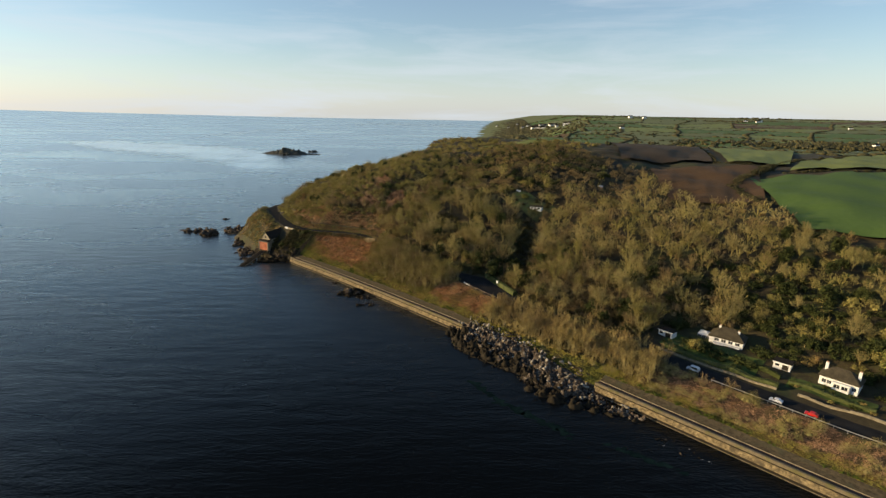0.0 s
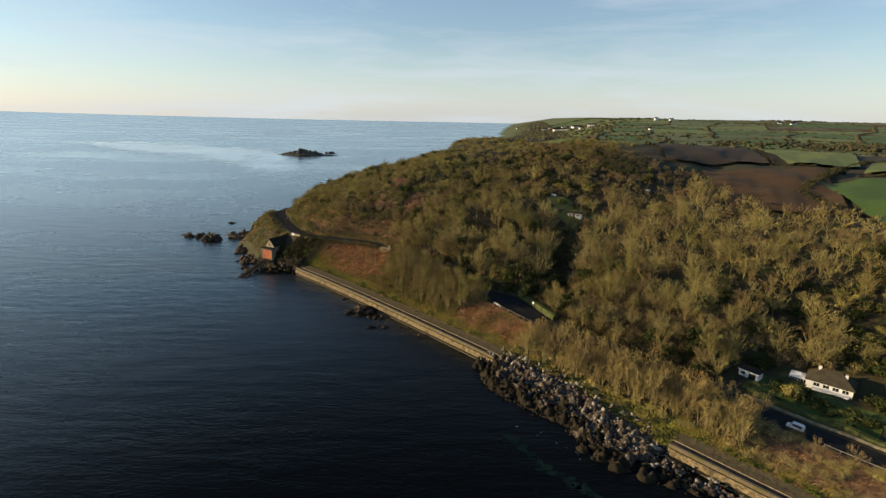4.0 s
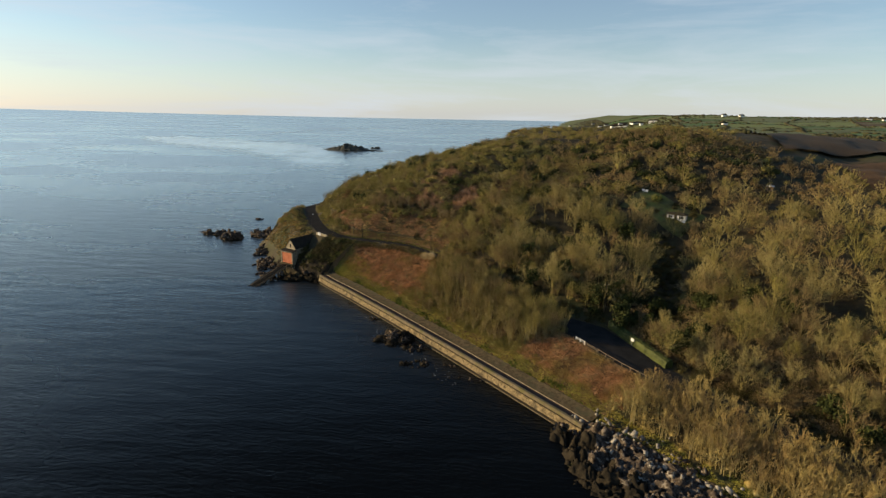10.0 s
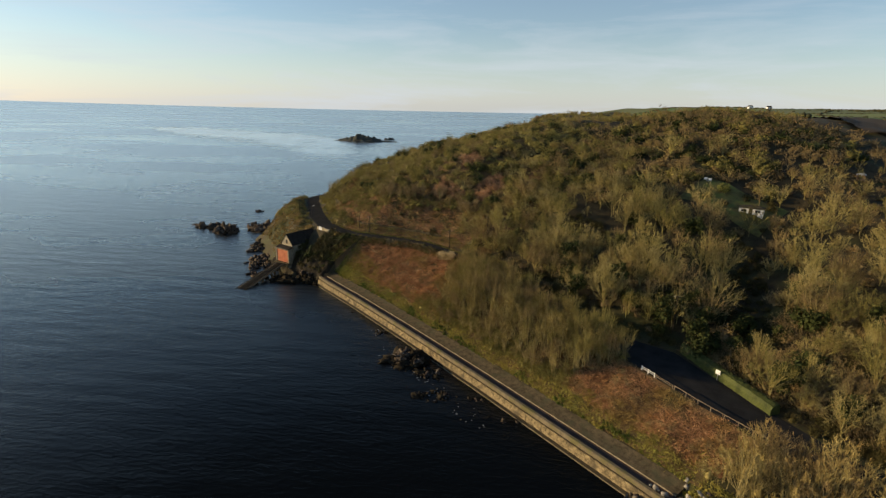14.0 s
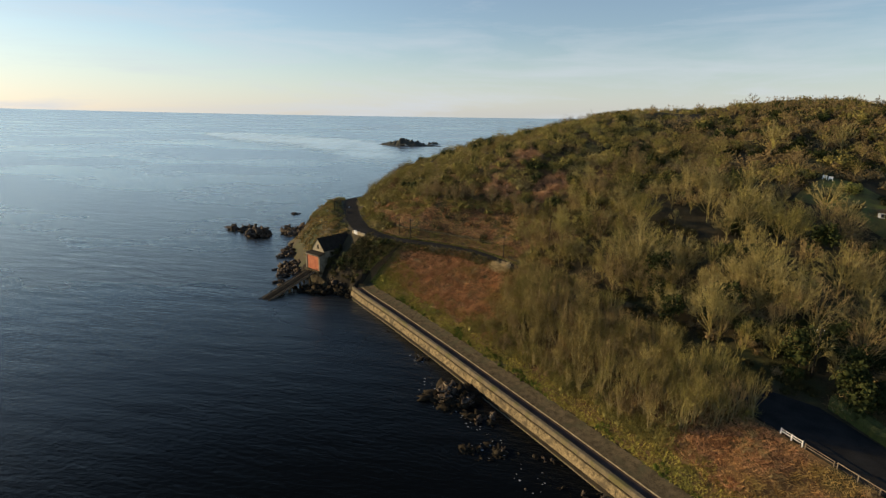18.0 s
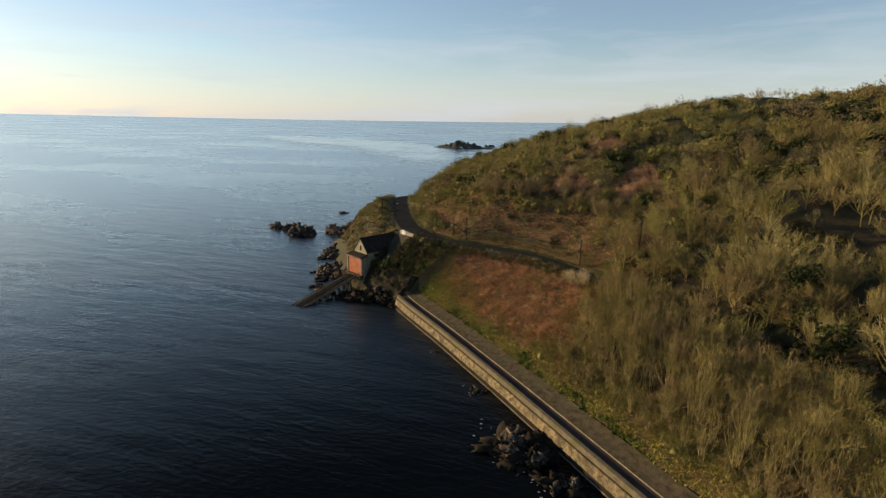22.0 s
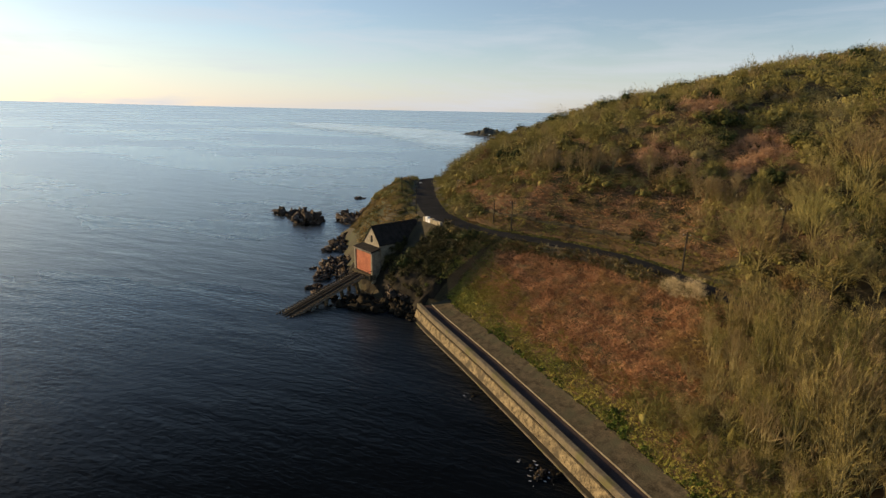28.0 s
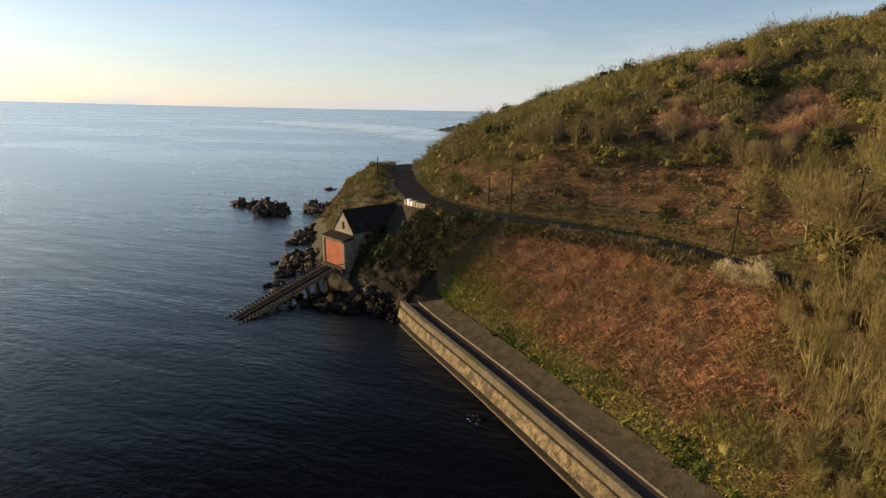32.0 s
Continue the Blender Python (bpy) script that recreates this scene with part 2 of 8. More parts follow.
M_PATH = material("path_tarmac", (0.050, 0.036, 0.030), (0.092, 0.066, 0.054), 0.97, 0.4, 4.0, 0.2, spec=0.02)
# asphalt colour is lowered to carry the shade on the road
M_ASPHALT = material("road_asphalt", (0.018, 0.018, 0.018), (0.036, 0.035, 0.033), 0.97, 0.3, 5.0, 0.15, spec=0.02)
M_ROCK = material("dark_shore_rock", (0.018, 0.014, 0.011), (0.130, 0.102, 0.078), 0.9, 0.6, 2.6, 1.0, spec=0.06, third=(0.190, 0.162, 0.130), third_scale=0.9, third_range=(0.55, 0.64))
M_ROCK_PALE = material("pale_shore_rock", (0.090, 0.080, 0.064), (0.400, 0.365, 0.305), 0.85, 0.7, 2.5, 0.8)
M_ROCK_ISLE = material("islet_rock", (0.030, 0.032, 0.026), (0.085, 0.082, 0.060), 0.85, 0.05, 0.5, 0.8)
# paler, warmer copy of the masonry; low sun is put into the colour
M_GRANITE_SUNLIT = material("sunlit_granite", (0.230, 0.190, 0.120), (0.470, 0.395, 0.270), 0.9, 0.8, 4.0, 0.6)
M_STONE = material("granite_masonry", (0.150, 0.125, 0.080), (0.330, 0.280, 0.190), 0.9, 0.8, 4.0, 0.6)
M_SLATE = material("slate_roof", (0.016, 0.014, 0.012), (0.044, 0.038, 0.031), 0.95, 0.8, 4.0, 0.4, spec=0.06)
M_TILE = material("brown_roof_tiles", (0.034, 0.029, 0.017), (0.085, 0.069, 0.042), 0.85, 0.5, 4.0, 0.4)
M_ORANGE = material("orange_red_door_paint", (0.440, 0.120, 0.050), (0.660, 0.225, 0.105), 0.6, 0.7, 3.5, 0.15)
M_WHITE = material("white_paint", (0.70, 0.69, 0.66), (0.84, 0.83, 0.80), 0.6, 0.6, 3.0, 0.05)
M_TIMBER = material("weathered_timber", (0.110, 0.085, 0.058), (0.240, 0.195, 0.140), 0.85, 0.8, 6.0, 0.4)
M_DARKTIMBER = material("dark_wet_timber", (0.022, 0.019, 0.014), (0.062, 0.052, 0.038), 0.85, 0.8, 6.0, 0.4, spec=0.1)
M_GLASS = material("window_glass", (0.012, 0.014, 0.017), (0.026, 0.030, 0.036), 0.08, 0.5, 2.0, 0.0, spec=0.6)
M_RUBBER = material("tyre_rubber", (0.015, 0.015, 0.015), (0.03, 0.03, 0.03), 0.8, 2.0, 8.0, 0.0)
M_STEEL = material("galvanised_steel", (0.38, 0.38, 0.38), (0.55, 0.55, 0.54), 0.45, 1.0, 6.0, 0.0, metal=0.7)
M_CARWHITE = material("white_car_paint", (0.72, 0.72, 0.72), (0.80, 0.80, 0.80), 0.25, 0.5, 2.0, 0.0, spec=0.5)
M_CARRED = material("red_car_paint", (0.45, 0.018, 0.016), (0.55, 0.028, 0.022), 0.25, 0.5, 2.0, 0.0, spec=0.5)


def water_material(name="sea_water", ripples=(1.0, 0.25), blur=(0.30, 0.14), tint=(0.81, 0.86, 0.845, 1), gain=1.75):
    """Dark water under a mirror that grows with the glancing angle; wind ripples, and calmer slicks."""
    m = bpy.data.materials.new(name)
    m.use_nodes = True
    nt = m.node_tree
    nt.nodes.clear()
    out = nt.nodes.new("ShaderNodeOutputMaterial")
    deep = nt.nodes.new("ShaderNodeBsdfDiffuse")
    deep.inputs["Color"].default_value = (0.0036, 0.0050, 0.0066, 1)
    gloss = nt.nodes.new("ShaderNodeBsdfGlossy")
    gloss.inputs["Color"].default_value = tint
    mix = nt.nodes.new("ShaderNodeMixShader")
    fres = nt.nodes.new("ShaderNodeFresnel")
    fres.inputs["IOR"].default_value = 1.33
    lift = nt.nodes.new("ShaderNodeMath")
    lift.operation, lift.use_clamp = "MULTIPLY_ADD", True
    lift.inputs[1].default_value, lift.inputs[2].default_value = gain, -0.066
    nt.links.new(fres.outputs["Fac"], lift.inputs[0])
    nt.links.new(lift.outputs["Value"], mix.inputs["Fac"])
    nt.links.new(deep.outputs["BSDF"], mix.inputs[1])
    nt.links.new(gloss.outputs["BSDF"], mix.inputs[2])
    nt.links.new(mix.outputs["Shader"], out.inputs["Surface"])
    geo = nt.nodes.new("ShaderNodeNewGeometry")

    def waves(scale, turn, size, detail):
        mp = nt.nodes.new("ShaderNodeMapping")
        mp.inputs["Scale"].default_value, mp.inputs["Rotation"].default_value = scale, (0, 0, turn)
        nt.links.new(geo.outputs["Position"], mp.inputs["Vector"])
        n = nt.nodes.new("ShaderNodeTexNoise")
        n.inputs["Scale"].default_value, n.inputs["Detail"].default_value, n.inputs["Roughness"].default_value = size, detail, 0.6
        nt.links.new(mp.outputs["Vector"], n.inputs["Vector"])
        return n

    swell = waves((0.30, 1.0, 1.0), radians(-14), 0.13, 3.0)
    chop = waves((0.50, 1.0, 1.0), radians(12), 1.15, 5.0)
    slick = waves((0.5, 1.0, 1.0), radians(-16), 0.0060, 6.0)
    ramp = nt.nodes.new("ShaderNodeValToRGB")
    ramp.color_ramp.elements[0].position, ramp.color_ramp.elements[1].position = 0.44, 0.80
    nt.links.new(slick.outputs["Fac"], ramp.inputs["Fac"])

    def ranged(a, b):
        r = nt.nodes.new("ShaderNodeMapRange")
        r.inputs["To Min"].default_value, r.inputs["To Max"].default_value = a, b
        nt.links.new(ramp.outputs["Color"], r.inputs["Value"])
        return r.outputs["Result"]

    nt.links.new(ranged(*blur), gloss.inputs["Roughness"])
    calm = ranged(*ripples)
    b1, b2 = nt.nodes.new("ShaderNodeBump"), nt.nodes.new("ShaderNodeBump")
    b1.inputs["Distance"].default_value, b2.inputs["Distance"].default_value = 0.42, 0.15
    nt.links.new(calm, b1.inputs["Strength"])
    nt.links.new(calm, b2.inputs["Strength"])
    nt.links.new(swell.outputs["Fac"], b1.inputs["Height"])
    nt.links.new(chop.outputs["Fac"], b2.inputs["Height"])
    nt.links.new(b1.outputs["Normal"], b2.inputs["Normal"])
    for node in (gloss, deep, fres):
        nt.links.new(b2.outputs["Normal"], node.inputs["Normal"])
    return m


M_WATER = water_material()
# calmer ripples; the slicks' pale sheen is put into tint and gain
M_SLICK = water_material("calm_sheen_water", (0.42, 0.28), (0.17, 0.13), (0.92, 0.96, 1.0, 1), 2.2)


def feathered(m):
    """Let a sheet thin out to nothing where its point attribute "cover" falls to 0."""
    nt = m.node_tree
    out = next(n for n in nt.nodes if n.bl_idname == "ShaderNodeOutputMaterial")
    body = out.inputs["Surface"].links[0].from_socket
    cover, clear, mix = nt.nodes.new("ShaderNodeAttribute"), nt.nodes.new("ShaderNodeBsdfTransparent"), nt.nodes.new("ShaderNodeMixShader")
    cover.attribute_name = "cover"
    nt.links.new(cover.outputs["Fac"], mix.inputs["Fac"])
    nt.links.new(clear.outputs["BSDF"], mix.inputs[1])
    nt.links.new(body, mix.inputs[2])
    nt.links.new(mix.outputs["Shader"], out.inputs["Surface"])


feathered(M_SLICK)
# ---- plan: s runs along the sea wall towards the houses, n inland from it ----
OX, OY = -82.3, 266.0
SX, SY, NX, NY = 0.699, -0.715, 0.715, 0.699


def plan_xy(s, n):
    return OX + s * SX + n * NX, OY + s * SY + n * NY


def plan_sn(x, y):
    dx, dy = x - OX, y - OY
    return dx * SX + dy * SY, dx * NX + dy * NY


def spot(s, n, z):
    x, y = plan_xy(s, n)
    return Vector((x, y, z))


PLAN_TURN = math.degrees(math.atan2(SY, SX))


def step(a, b, v):
    t = np.clip((v - a) / (b - a), 0, 1)
    return t * t * (3 - 2 * t)


def ripple(x, y, size, seed):
    """A cheap smooth noise for arrays."""
    rs = np.random.RandomState(seed)
    out = 0
    for k in range(7):
        a, p, f = rs.uniform(0, 6.28), rs.uniform(0, 6.28), rs.uniform(0.6, 1.8) / size * 6.28
        out = out + np.sin((x * np.cos(a) + y * np.sin(a)) * f + p)
    return out / 3.7


def wall_n(s):
    return np.interp(s, [0, 20, 45, 80, 120, 180, 240, 300, 500], [0.6, 2.0, 3.1, 4.0, 4.4, 3.2, 1.6, 1.0, 1.0])


def road_n(s):
    """The road's edge towards the sea."""
    return np.interp(s, [-110, -91, -78, -46, -30, -20, -11, -7, 5, 14, 30, 60, 100, 118, 135, 190, 215, 240, 260, 500],
                     [48, 32, 25.5, 15, 11.8, 12.4, 14.4, 17.2, 25.2, 29.8, 32, 31, 27, 25.5, 25.5, 29, 27.8, 26.5, 27, 30])


def road_w(s):
    return np.interp(s, [-110, -91, -46, -20, 0, 14, 32, 90, 104, 122, 140, 500], [6.4, 6.4, 6.4, 5.8, 4.6, 3.3, 3.2, 5, 12, 9.5, 7, 7.2])


def road_z(s):
    return np.interp(s, [-110, -91, -46, -20, 20, 60, 115, 160, 200, 500], [12.5, 14.8, 15, 14.8, 15.2, 13.5, 9.3, 6.2, 4.8, 5.0])


def shore_n(s):
    """The water's edge where there is no wall."""
    return np.interp(s, [-130, -105, -95, -88, -77, -50, -40, -32, -22, -14, -8, -2], [45, 27, 14, 6, 0, -3, -5, -7, -4, -1, 1.5, 0])


def far_shore_s(n):
    """The water's edge on the headland's far side."""
    return np.interp(n, [-20, 0, 10, 26, 60, 170, 500, 3000, 6000], [-76, -80, -92, -117, -128, -138, -296, -2440, -5000])


def ground_z(s, n, rough=1.0):
    s, n = np.asarray(s, float), np.asarray(n, float)
    x, y = plan_xy(s, n)
    w, nr, rw, zr = wall_n(s), road_n(s), road_w(s), road_z(s)
    # below the road on the walled shore
    apron = w + 7.0
    t = np.clip((n - apron) / np.maximum(nr - apron, 1), 0, 1)
    walled = np.where(n < w + 1.2, np.clip(-2.5 + 0.4 * (n - w), -7, -1.5), np.where(n < apron, 2.0, 3.4 + (zr - 3.5) * t ** 0.9))
    # the gap in the wall, with rocks
    t2 = np.clip((n + 11) / 24, 0, 1)
    gap = step(120, 128, s) * (1 - step(176, 184, s))
    t3 = np.clip((n - 12) / np.maximum(nr - 12, 1), 0, 1)
    natural = np.where(n < -11, np.clip(-1 + 0.4 * (n + 11), -7, -1), np.where(n < 12, -1 + 5.2 * t2 ** 1.3, 4.0 + (zr - 4.0) * t3))
    walled = walled * (1 - gap) + natural * gap
    # the headland
    f = shore_n(s)
    t4 = np.clip((n - f) / np.maximum(nr - f, 1), 0, 1)
    head = np.where(n < f, np.clip(0.5 * (n - f), -7, 0), zr * t4 ** (0.75 - 0.22 * np.exp(-((s + 13) / 7) ** 2)))
    low = np.where(s > -5, walled, head)
    # the knoll between the bend and the sea
    low = low + 3.0 * np.exp(-((n - nr + 5.5) / 3.2) ** 2) * step(-104, -86, s) * (1 - step(-44, -36, s)) * (n < nr)
    low = low + 3.6 * np.exp(-((n - nr + 11.5) / 5.0) ** 2) * step(-98, -80, s) * (1 - step(-58, -46, s)) * (n < nr)
    # inland of the road
    toe = nr + rw + np.interp(s, [-60, 20, 100, 172, 186, 250, 300], [1, 2, 4, 10, 27, 27, 16])
    length = np.interp(s, [-60, 0, 50, 100, 165, 190, 400], [66, 57, 85, 127, 112, 84, 110])
    high = np.interp(s, [-60, -20, 0, 100, 180, 400], [40, 45, 49, 50, 48, 44])
    up = zr + np.where(n > nr + rw, 0.06 * np.clip(n - nr - rw, 0, 14), 0) + high * (1 - np.exp(-np.clip(n - toe, 0, None) / length))
    z = np.where(n < nr, low, np.where(n < nr + rw, zr - 0.12, up))
    # the hollow that runs down from the glade
    dip = np.abs(s - np.interp(n, [50, 62, 74, 84], [115, 107, 100, 94]))
    up = up - 4.0 * np.exp(-(dip / 9) ** 2) * step(44, 60, n) * (1 - step(84, 100, n))
    z = np.where(n >= nr + rw, up, z)
    # country behind the hill
    d = np.hypot(x, y)
    far = 50 + 23 * np.clip((d - 620) / 1500, 0, 1) ** 1.5 + 3 * ripple(x, y, 500, 3) * step(700, 1100, d)
    k = step(330, 620, d) * step(60, 160, n)
    z = z * (1 - k) + far * k
    # the meadow on the hill top
    z = z - np.where(n > 40, 5.0 * np.exp(-((s + 14) / 30) ** 2 - ((n - 160) / 24) ** 2) + 2.2 * np.exp(-((s - 22) / 26) ** 2 - ((n - 104) / 28) ** 2), 0)
    z = z + 4.5 * np.exp(-((s - 58) / 38) ** 2 - ((n - 158) / 34) ** 2) * (n > 40) + 7 * np.exp(-((s + 100) / 48) ** 2 - ((n - 265) / 60) ** 2)
    # the far side falls to the sea
    wide = (15 + 0.75 * np.clip(n - 25, 0, 80)) * np.interp(n, [130, 230, 340, 500], [1, 0.5, 0.6, 1]) + 0.32 * np.clip(n - 320, 0, 1200)
    fall = np.clip((s - far_shore_s(n)) / wide, -0.6, 1)
    z = np.where((s < -40) & (z > 0), np.where(fall > 0, z * np.maximum(fall, 0) ** (0.55 + 0.45 * step(350, 700, n)), 12 * fall), z)
    z = np.where((s < -40) & (fall <= 0), np.minimum(z, 12 * fall), z)
    wild = step(0, 3, n - nr - rw) + step(0, 3, nr - n) * step(0, 3, n - apron) * (s > 0)
    return z + rough * np.clip(wild, 0, 1) * np.where(z > 1, 1, 0) * (0.45 * ripple(x, y, 14, 5) + 0.9 * ripple(x, y, 45, 6) * step(40, 70, n))


def ground_at(s, n):
    return float(ground_z(np.array([s]), np.array([n]))[0])


def mesh_np(name, verts, tris, mats, index=None, smooth=False):
    """A mesh from arrays of vertices and triangles."""
    me = bpy.data.meshes.new(name)
    verts, tris = np.asarray(verts, np.float32), np.asarray(tris, np.int32)
    k = tris.shape[1]
    me.vertices.add(len(verts))
    me.vertices.foreach_set("co", verts.ravel())
    me.loops.add(tris.size)
    me.loops.foreach_set("vertex_index", tris.ravel())
    me.polygons.add(len(tris))
    me.polygons.foreach_set("loop_start", np.arange(0, tris.size, k, dtype=np.int32))
    me.polygons.foreach_set("loop_total", np.full(len(tris), k, np.int32))
    if index is not None:
        me.polygons.foreach_set("material_index", np.asarray(index, np.int32))
    if smooth:
        me.polygons.foreach_set("use_smooth", np.ones(len(tris), bool))
    for m in mats:
        me.materials.append(m)
    me.update(calc_edges=True)
    return me


def grid_mesh(name, X, Y, Z, mats, index=None, smooth=True):
    rows, cols = X.shape
    v = np.stack([X.ravel(), Y.ravel(), Z.ravel()], 1)
    i = np.arange((rows - 1) * cols).reshape(rows - 1, cols)[:, :-1].ravel()
    return mesh_np(name, v, np.stack([i, i + cols, i + cols + 1, i + 1], 1), mats, index, smooth)


def spread(lo, hi, pace, out, growth=1.13):
    """Even steps from lo to hi, then growing ones out to -out and +out."""
    mid = list(np.arange(lo, hi + 0.01, pace))
    right, g = [], pace
    while (mid[-1] + sum(right)) < out:
        g *= growth
        right.append(g)
    a = list(mid[-1] + np.cumsum(right))
    b = list(mid[0] - np.cumsum(right))[::-1]
    return np.array(b + mid + a)


gs, gn = spread(-130, 275, 2.0, 4700), spread(-24, 215, 2.0, 4700)
GS, GN = np.meshgrid(gs, gn, indexing="ij")
GX, GY = plan_xy(GS, GN)
GZ = ground_z(GS, GN)
GZ = np.where(GN < -40, np.minimum(GZ, -6), GZ)
far_land = (np.hypot(GX, GY) > 560)[:-1, :-1].ravel().astype(int)
tagged(new("ground", grid_mesh("ground", GX, GY, GZ, [M_SOIL, M_FIELD_C], far_land)), "brown leaf-strewn hillside soil under winter scrub", "ground", kind="structure")

# the sea, drawn up a little towards the horizon
wx = spread(-600, 400, 40, 4700, 1.2)
wy = spread(-100, 1000, 40, 4800, 1.2)
WX, WY = np.meshgrid(wx, wy, indexing="ij")
WZ = 27 * np.clip((np.hypot(WX, WY) - 1600) / 3300, 0, 1.3) ** 2
tagged(new("water", grid_mesh("water", WX, WY, WZ, [M_WATER])), "dark blue calm sea with pale smooth slicks", "sea", kind="structure")


# calm slicks lying on the sea
def slick(upper, lower, seed, rag=0.07, thick=0.42, ends=8, brow=4.0):
    a, b = np.array(upper, float), np.array(lower, float)
    u = np.linspace(0, 1, 90)
    ka, kb = np.linspace(0, 1, len(a)), np.linspace(0, 1, len(b))
    A = np.stack([np.interp(u, ka, a[:, k]) for k in (0, 1)], 1)
    B = np.stack([np.interp(u, kb, b[:, k]) for k in (0, 1)], 1)
    w = rag * (B - A)
    A = A + w * (ripple(u * 100, u * 0, 9, seed) + ripple(u * 100, u * 0, 23, seed + 1))[:, None]
    B = B + w * (ripple(u * 100, u * 0, 7, seed + 2) + ripple(u * 100, u * 0, 19, seed + 3))[:, None]
    across = np.linspace(0, 1, 17)
    X = A[:, :1] + (B - A)[:, :1] * across
    Y = A[:, 1:] + (B - A)[:, 1:] * across
    Z = 27 * np.clip((np.hypot(X, Y) - 1600) / 3300, 0, 1.3) ** 2 + 0.12 + 0.02 * (seed % 7)
    me = grid_mesh("water", X, Y, Z, [M_SLICK])
    streaks = 1.0 + 0.3 * ripple(X, Y, 160, seed + 4) + 0.15 * ripple(X, Y, 40, seed + 5)
    edge = np.clip(np.minimum(across * brow, (1 - across) * 2.6), 0, 1)
    cover = np.clip(np.minimum(u * ends, (1 - u) * 4), 0, 1)[:, None] * edge * edge * (3 - 2 * edge) * np.clip(streaks, 0.1, 1) * thick
    me.attributes.new("cover", "FLOAT", "POINT").data.foreach_set("value", cover.astype(np.float32).ravel())
    tagged(new("water", me), "calm slick on the sea, pale sheen put into its tint", "sea", kind="structure")


def streak(line, width, seed, thick=0.5):
    """A narrow slick along a line, its width growing with distance."""
    c = np.array(line, float)
    out = c / np.hypot(c[:, 0], c[:, 1])[:, None]
    far = width * np.hypot(c[:, 0], c[:, 1])[:, None] ** 2 / 1e6
    slick(c + out * far, c - out * far, seed, 0.25, thick, 4, 2.6)


slick([(-905, 1240), (-800, 1290), (-630, 1215), (-430, 1105), (-300, 1050), (-165, 1062)], [(-770, 1060), (-545, 878), (-430, 820), (-370, 755), (-275, 645), (-200, 590), (-150, 560)], 501, thick=0.85, ends=30, brow=7.0)
streak([(-655, 1265), (-712, 1560), (-705, 1890), (-632, 2068), (-478, 2300)], 22, 503)
streak([(-830, 632), (-774, 715), (-756, 824), (-695, 975)], 14, 505)
streak([(-585, 535), (-565, 585), (-545, 640), (-512, 745)], 16, 507)
streak([(-780, 584), (-890, 680), (-1120, 820), (-1290, 980), (-1600, 1350)], 16, 509)
streak([(-532, 2691), (-433, 3200), (-79, 3108), (173, 2848)], 20, 511)
# ---- helpers for things ----
def part(name, me, parent=None, label="", m=None):
    ob = new(name, me)
    if parent is not None:
        ob.parent = parent
    if m is not None:
        ob.matrix_basis = m
    if label:
        ob["label"] = label
    return ob


def thing(name, m, label, category, group="", kind=""):
    ob = new(name)
    ob.empty_display_size = 0.5
    ob.matrix_basis = m
    return tagged(ob, label, category, group, kind)


def box_bm(bm, x0, x1, y0, y1, z0, z1, bevel=0.0):
    r = bmesh.ops.create_cube(bm, size=1.0)
    vs = r["verts"]
    for v in vs:
        v.co = Vector((x0 if v.co.x < 0 else x1, y0 if v.co.y < 0 else y1, z0 if v.co.z < 0 else z1))
    if bevel:
        es = list({e for v in vs for e in v.link_edges})
        bmesh.ops.bevel(bm, geom=es, offset=bevel, segments=1, affect="EDGES")
    return bm


def box_mesh(name, mat, *dims, bevel=0.0):
    bm = bmesh.new()
    box_bm(bm, *dims, bevel=bevel)
    return bm_mesh(name, bm, mat)


def bm_mesh(name, bm, mat):
    me = bpy.data.meshes.new(name)
    bm.to_mesh(me)
    bm.free()
    me.materials.append(mat)
    return me


def ribbon(name, mat, ss, edges, label, category, kind="structure"):
    """A swept strip: edges is a list of functions of s that give (n, z); thick below."""
    P = [[spot(s, *e(s)) for e in edges] for s in ss]
    k = len(edges)
    v = [p for row in P for p in row]
    f = [(i * k + j, i * k + j + 1, (i + 1) * k + j + 1, (i + 1) * k + j) for i in range(len(ss) - 1) for j in range(k - 1)]
    me = bpy.data.meshes.new(name)
    me.from_pydata(v, [], f)
    me.materials.append(mat)
    ob = new(name, me)
    if label:
        tagged(ob, label, category, kind=kind)
    return ob


def frange(a, b, d):
    k = max(1, round((b - a) / d))
    return [a + (b - a) * i / k for i in range(k + 1)]


# ---- road ----
rs = frange(-108, 330, 2.0)
ribbon("road", M_ASPHALT, rs, [lambda s: (road_n(s), road_z(s) - 0.6), lambda s: (road_n(s), road_z(s)),
                               lambda s: (road_n(s) + road_w(s) * 0.5, road_z(s) + 0.06),
                               lambda s: (road_n(s) + road_w(s), road_z(s)), lambda s: (road_n(s) + road_w(s), road_z(s) - 0.6)],
       "grey asphalt coast road, darkened in colour for shade", "road")

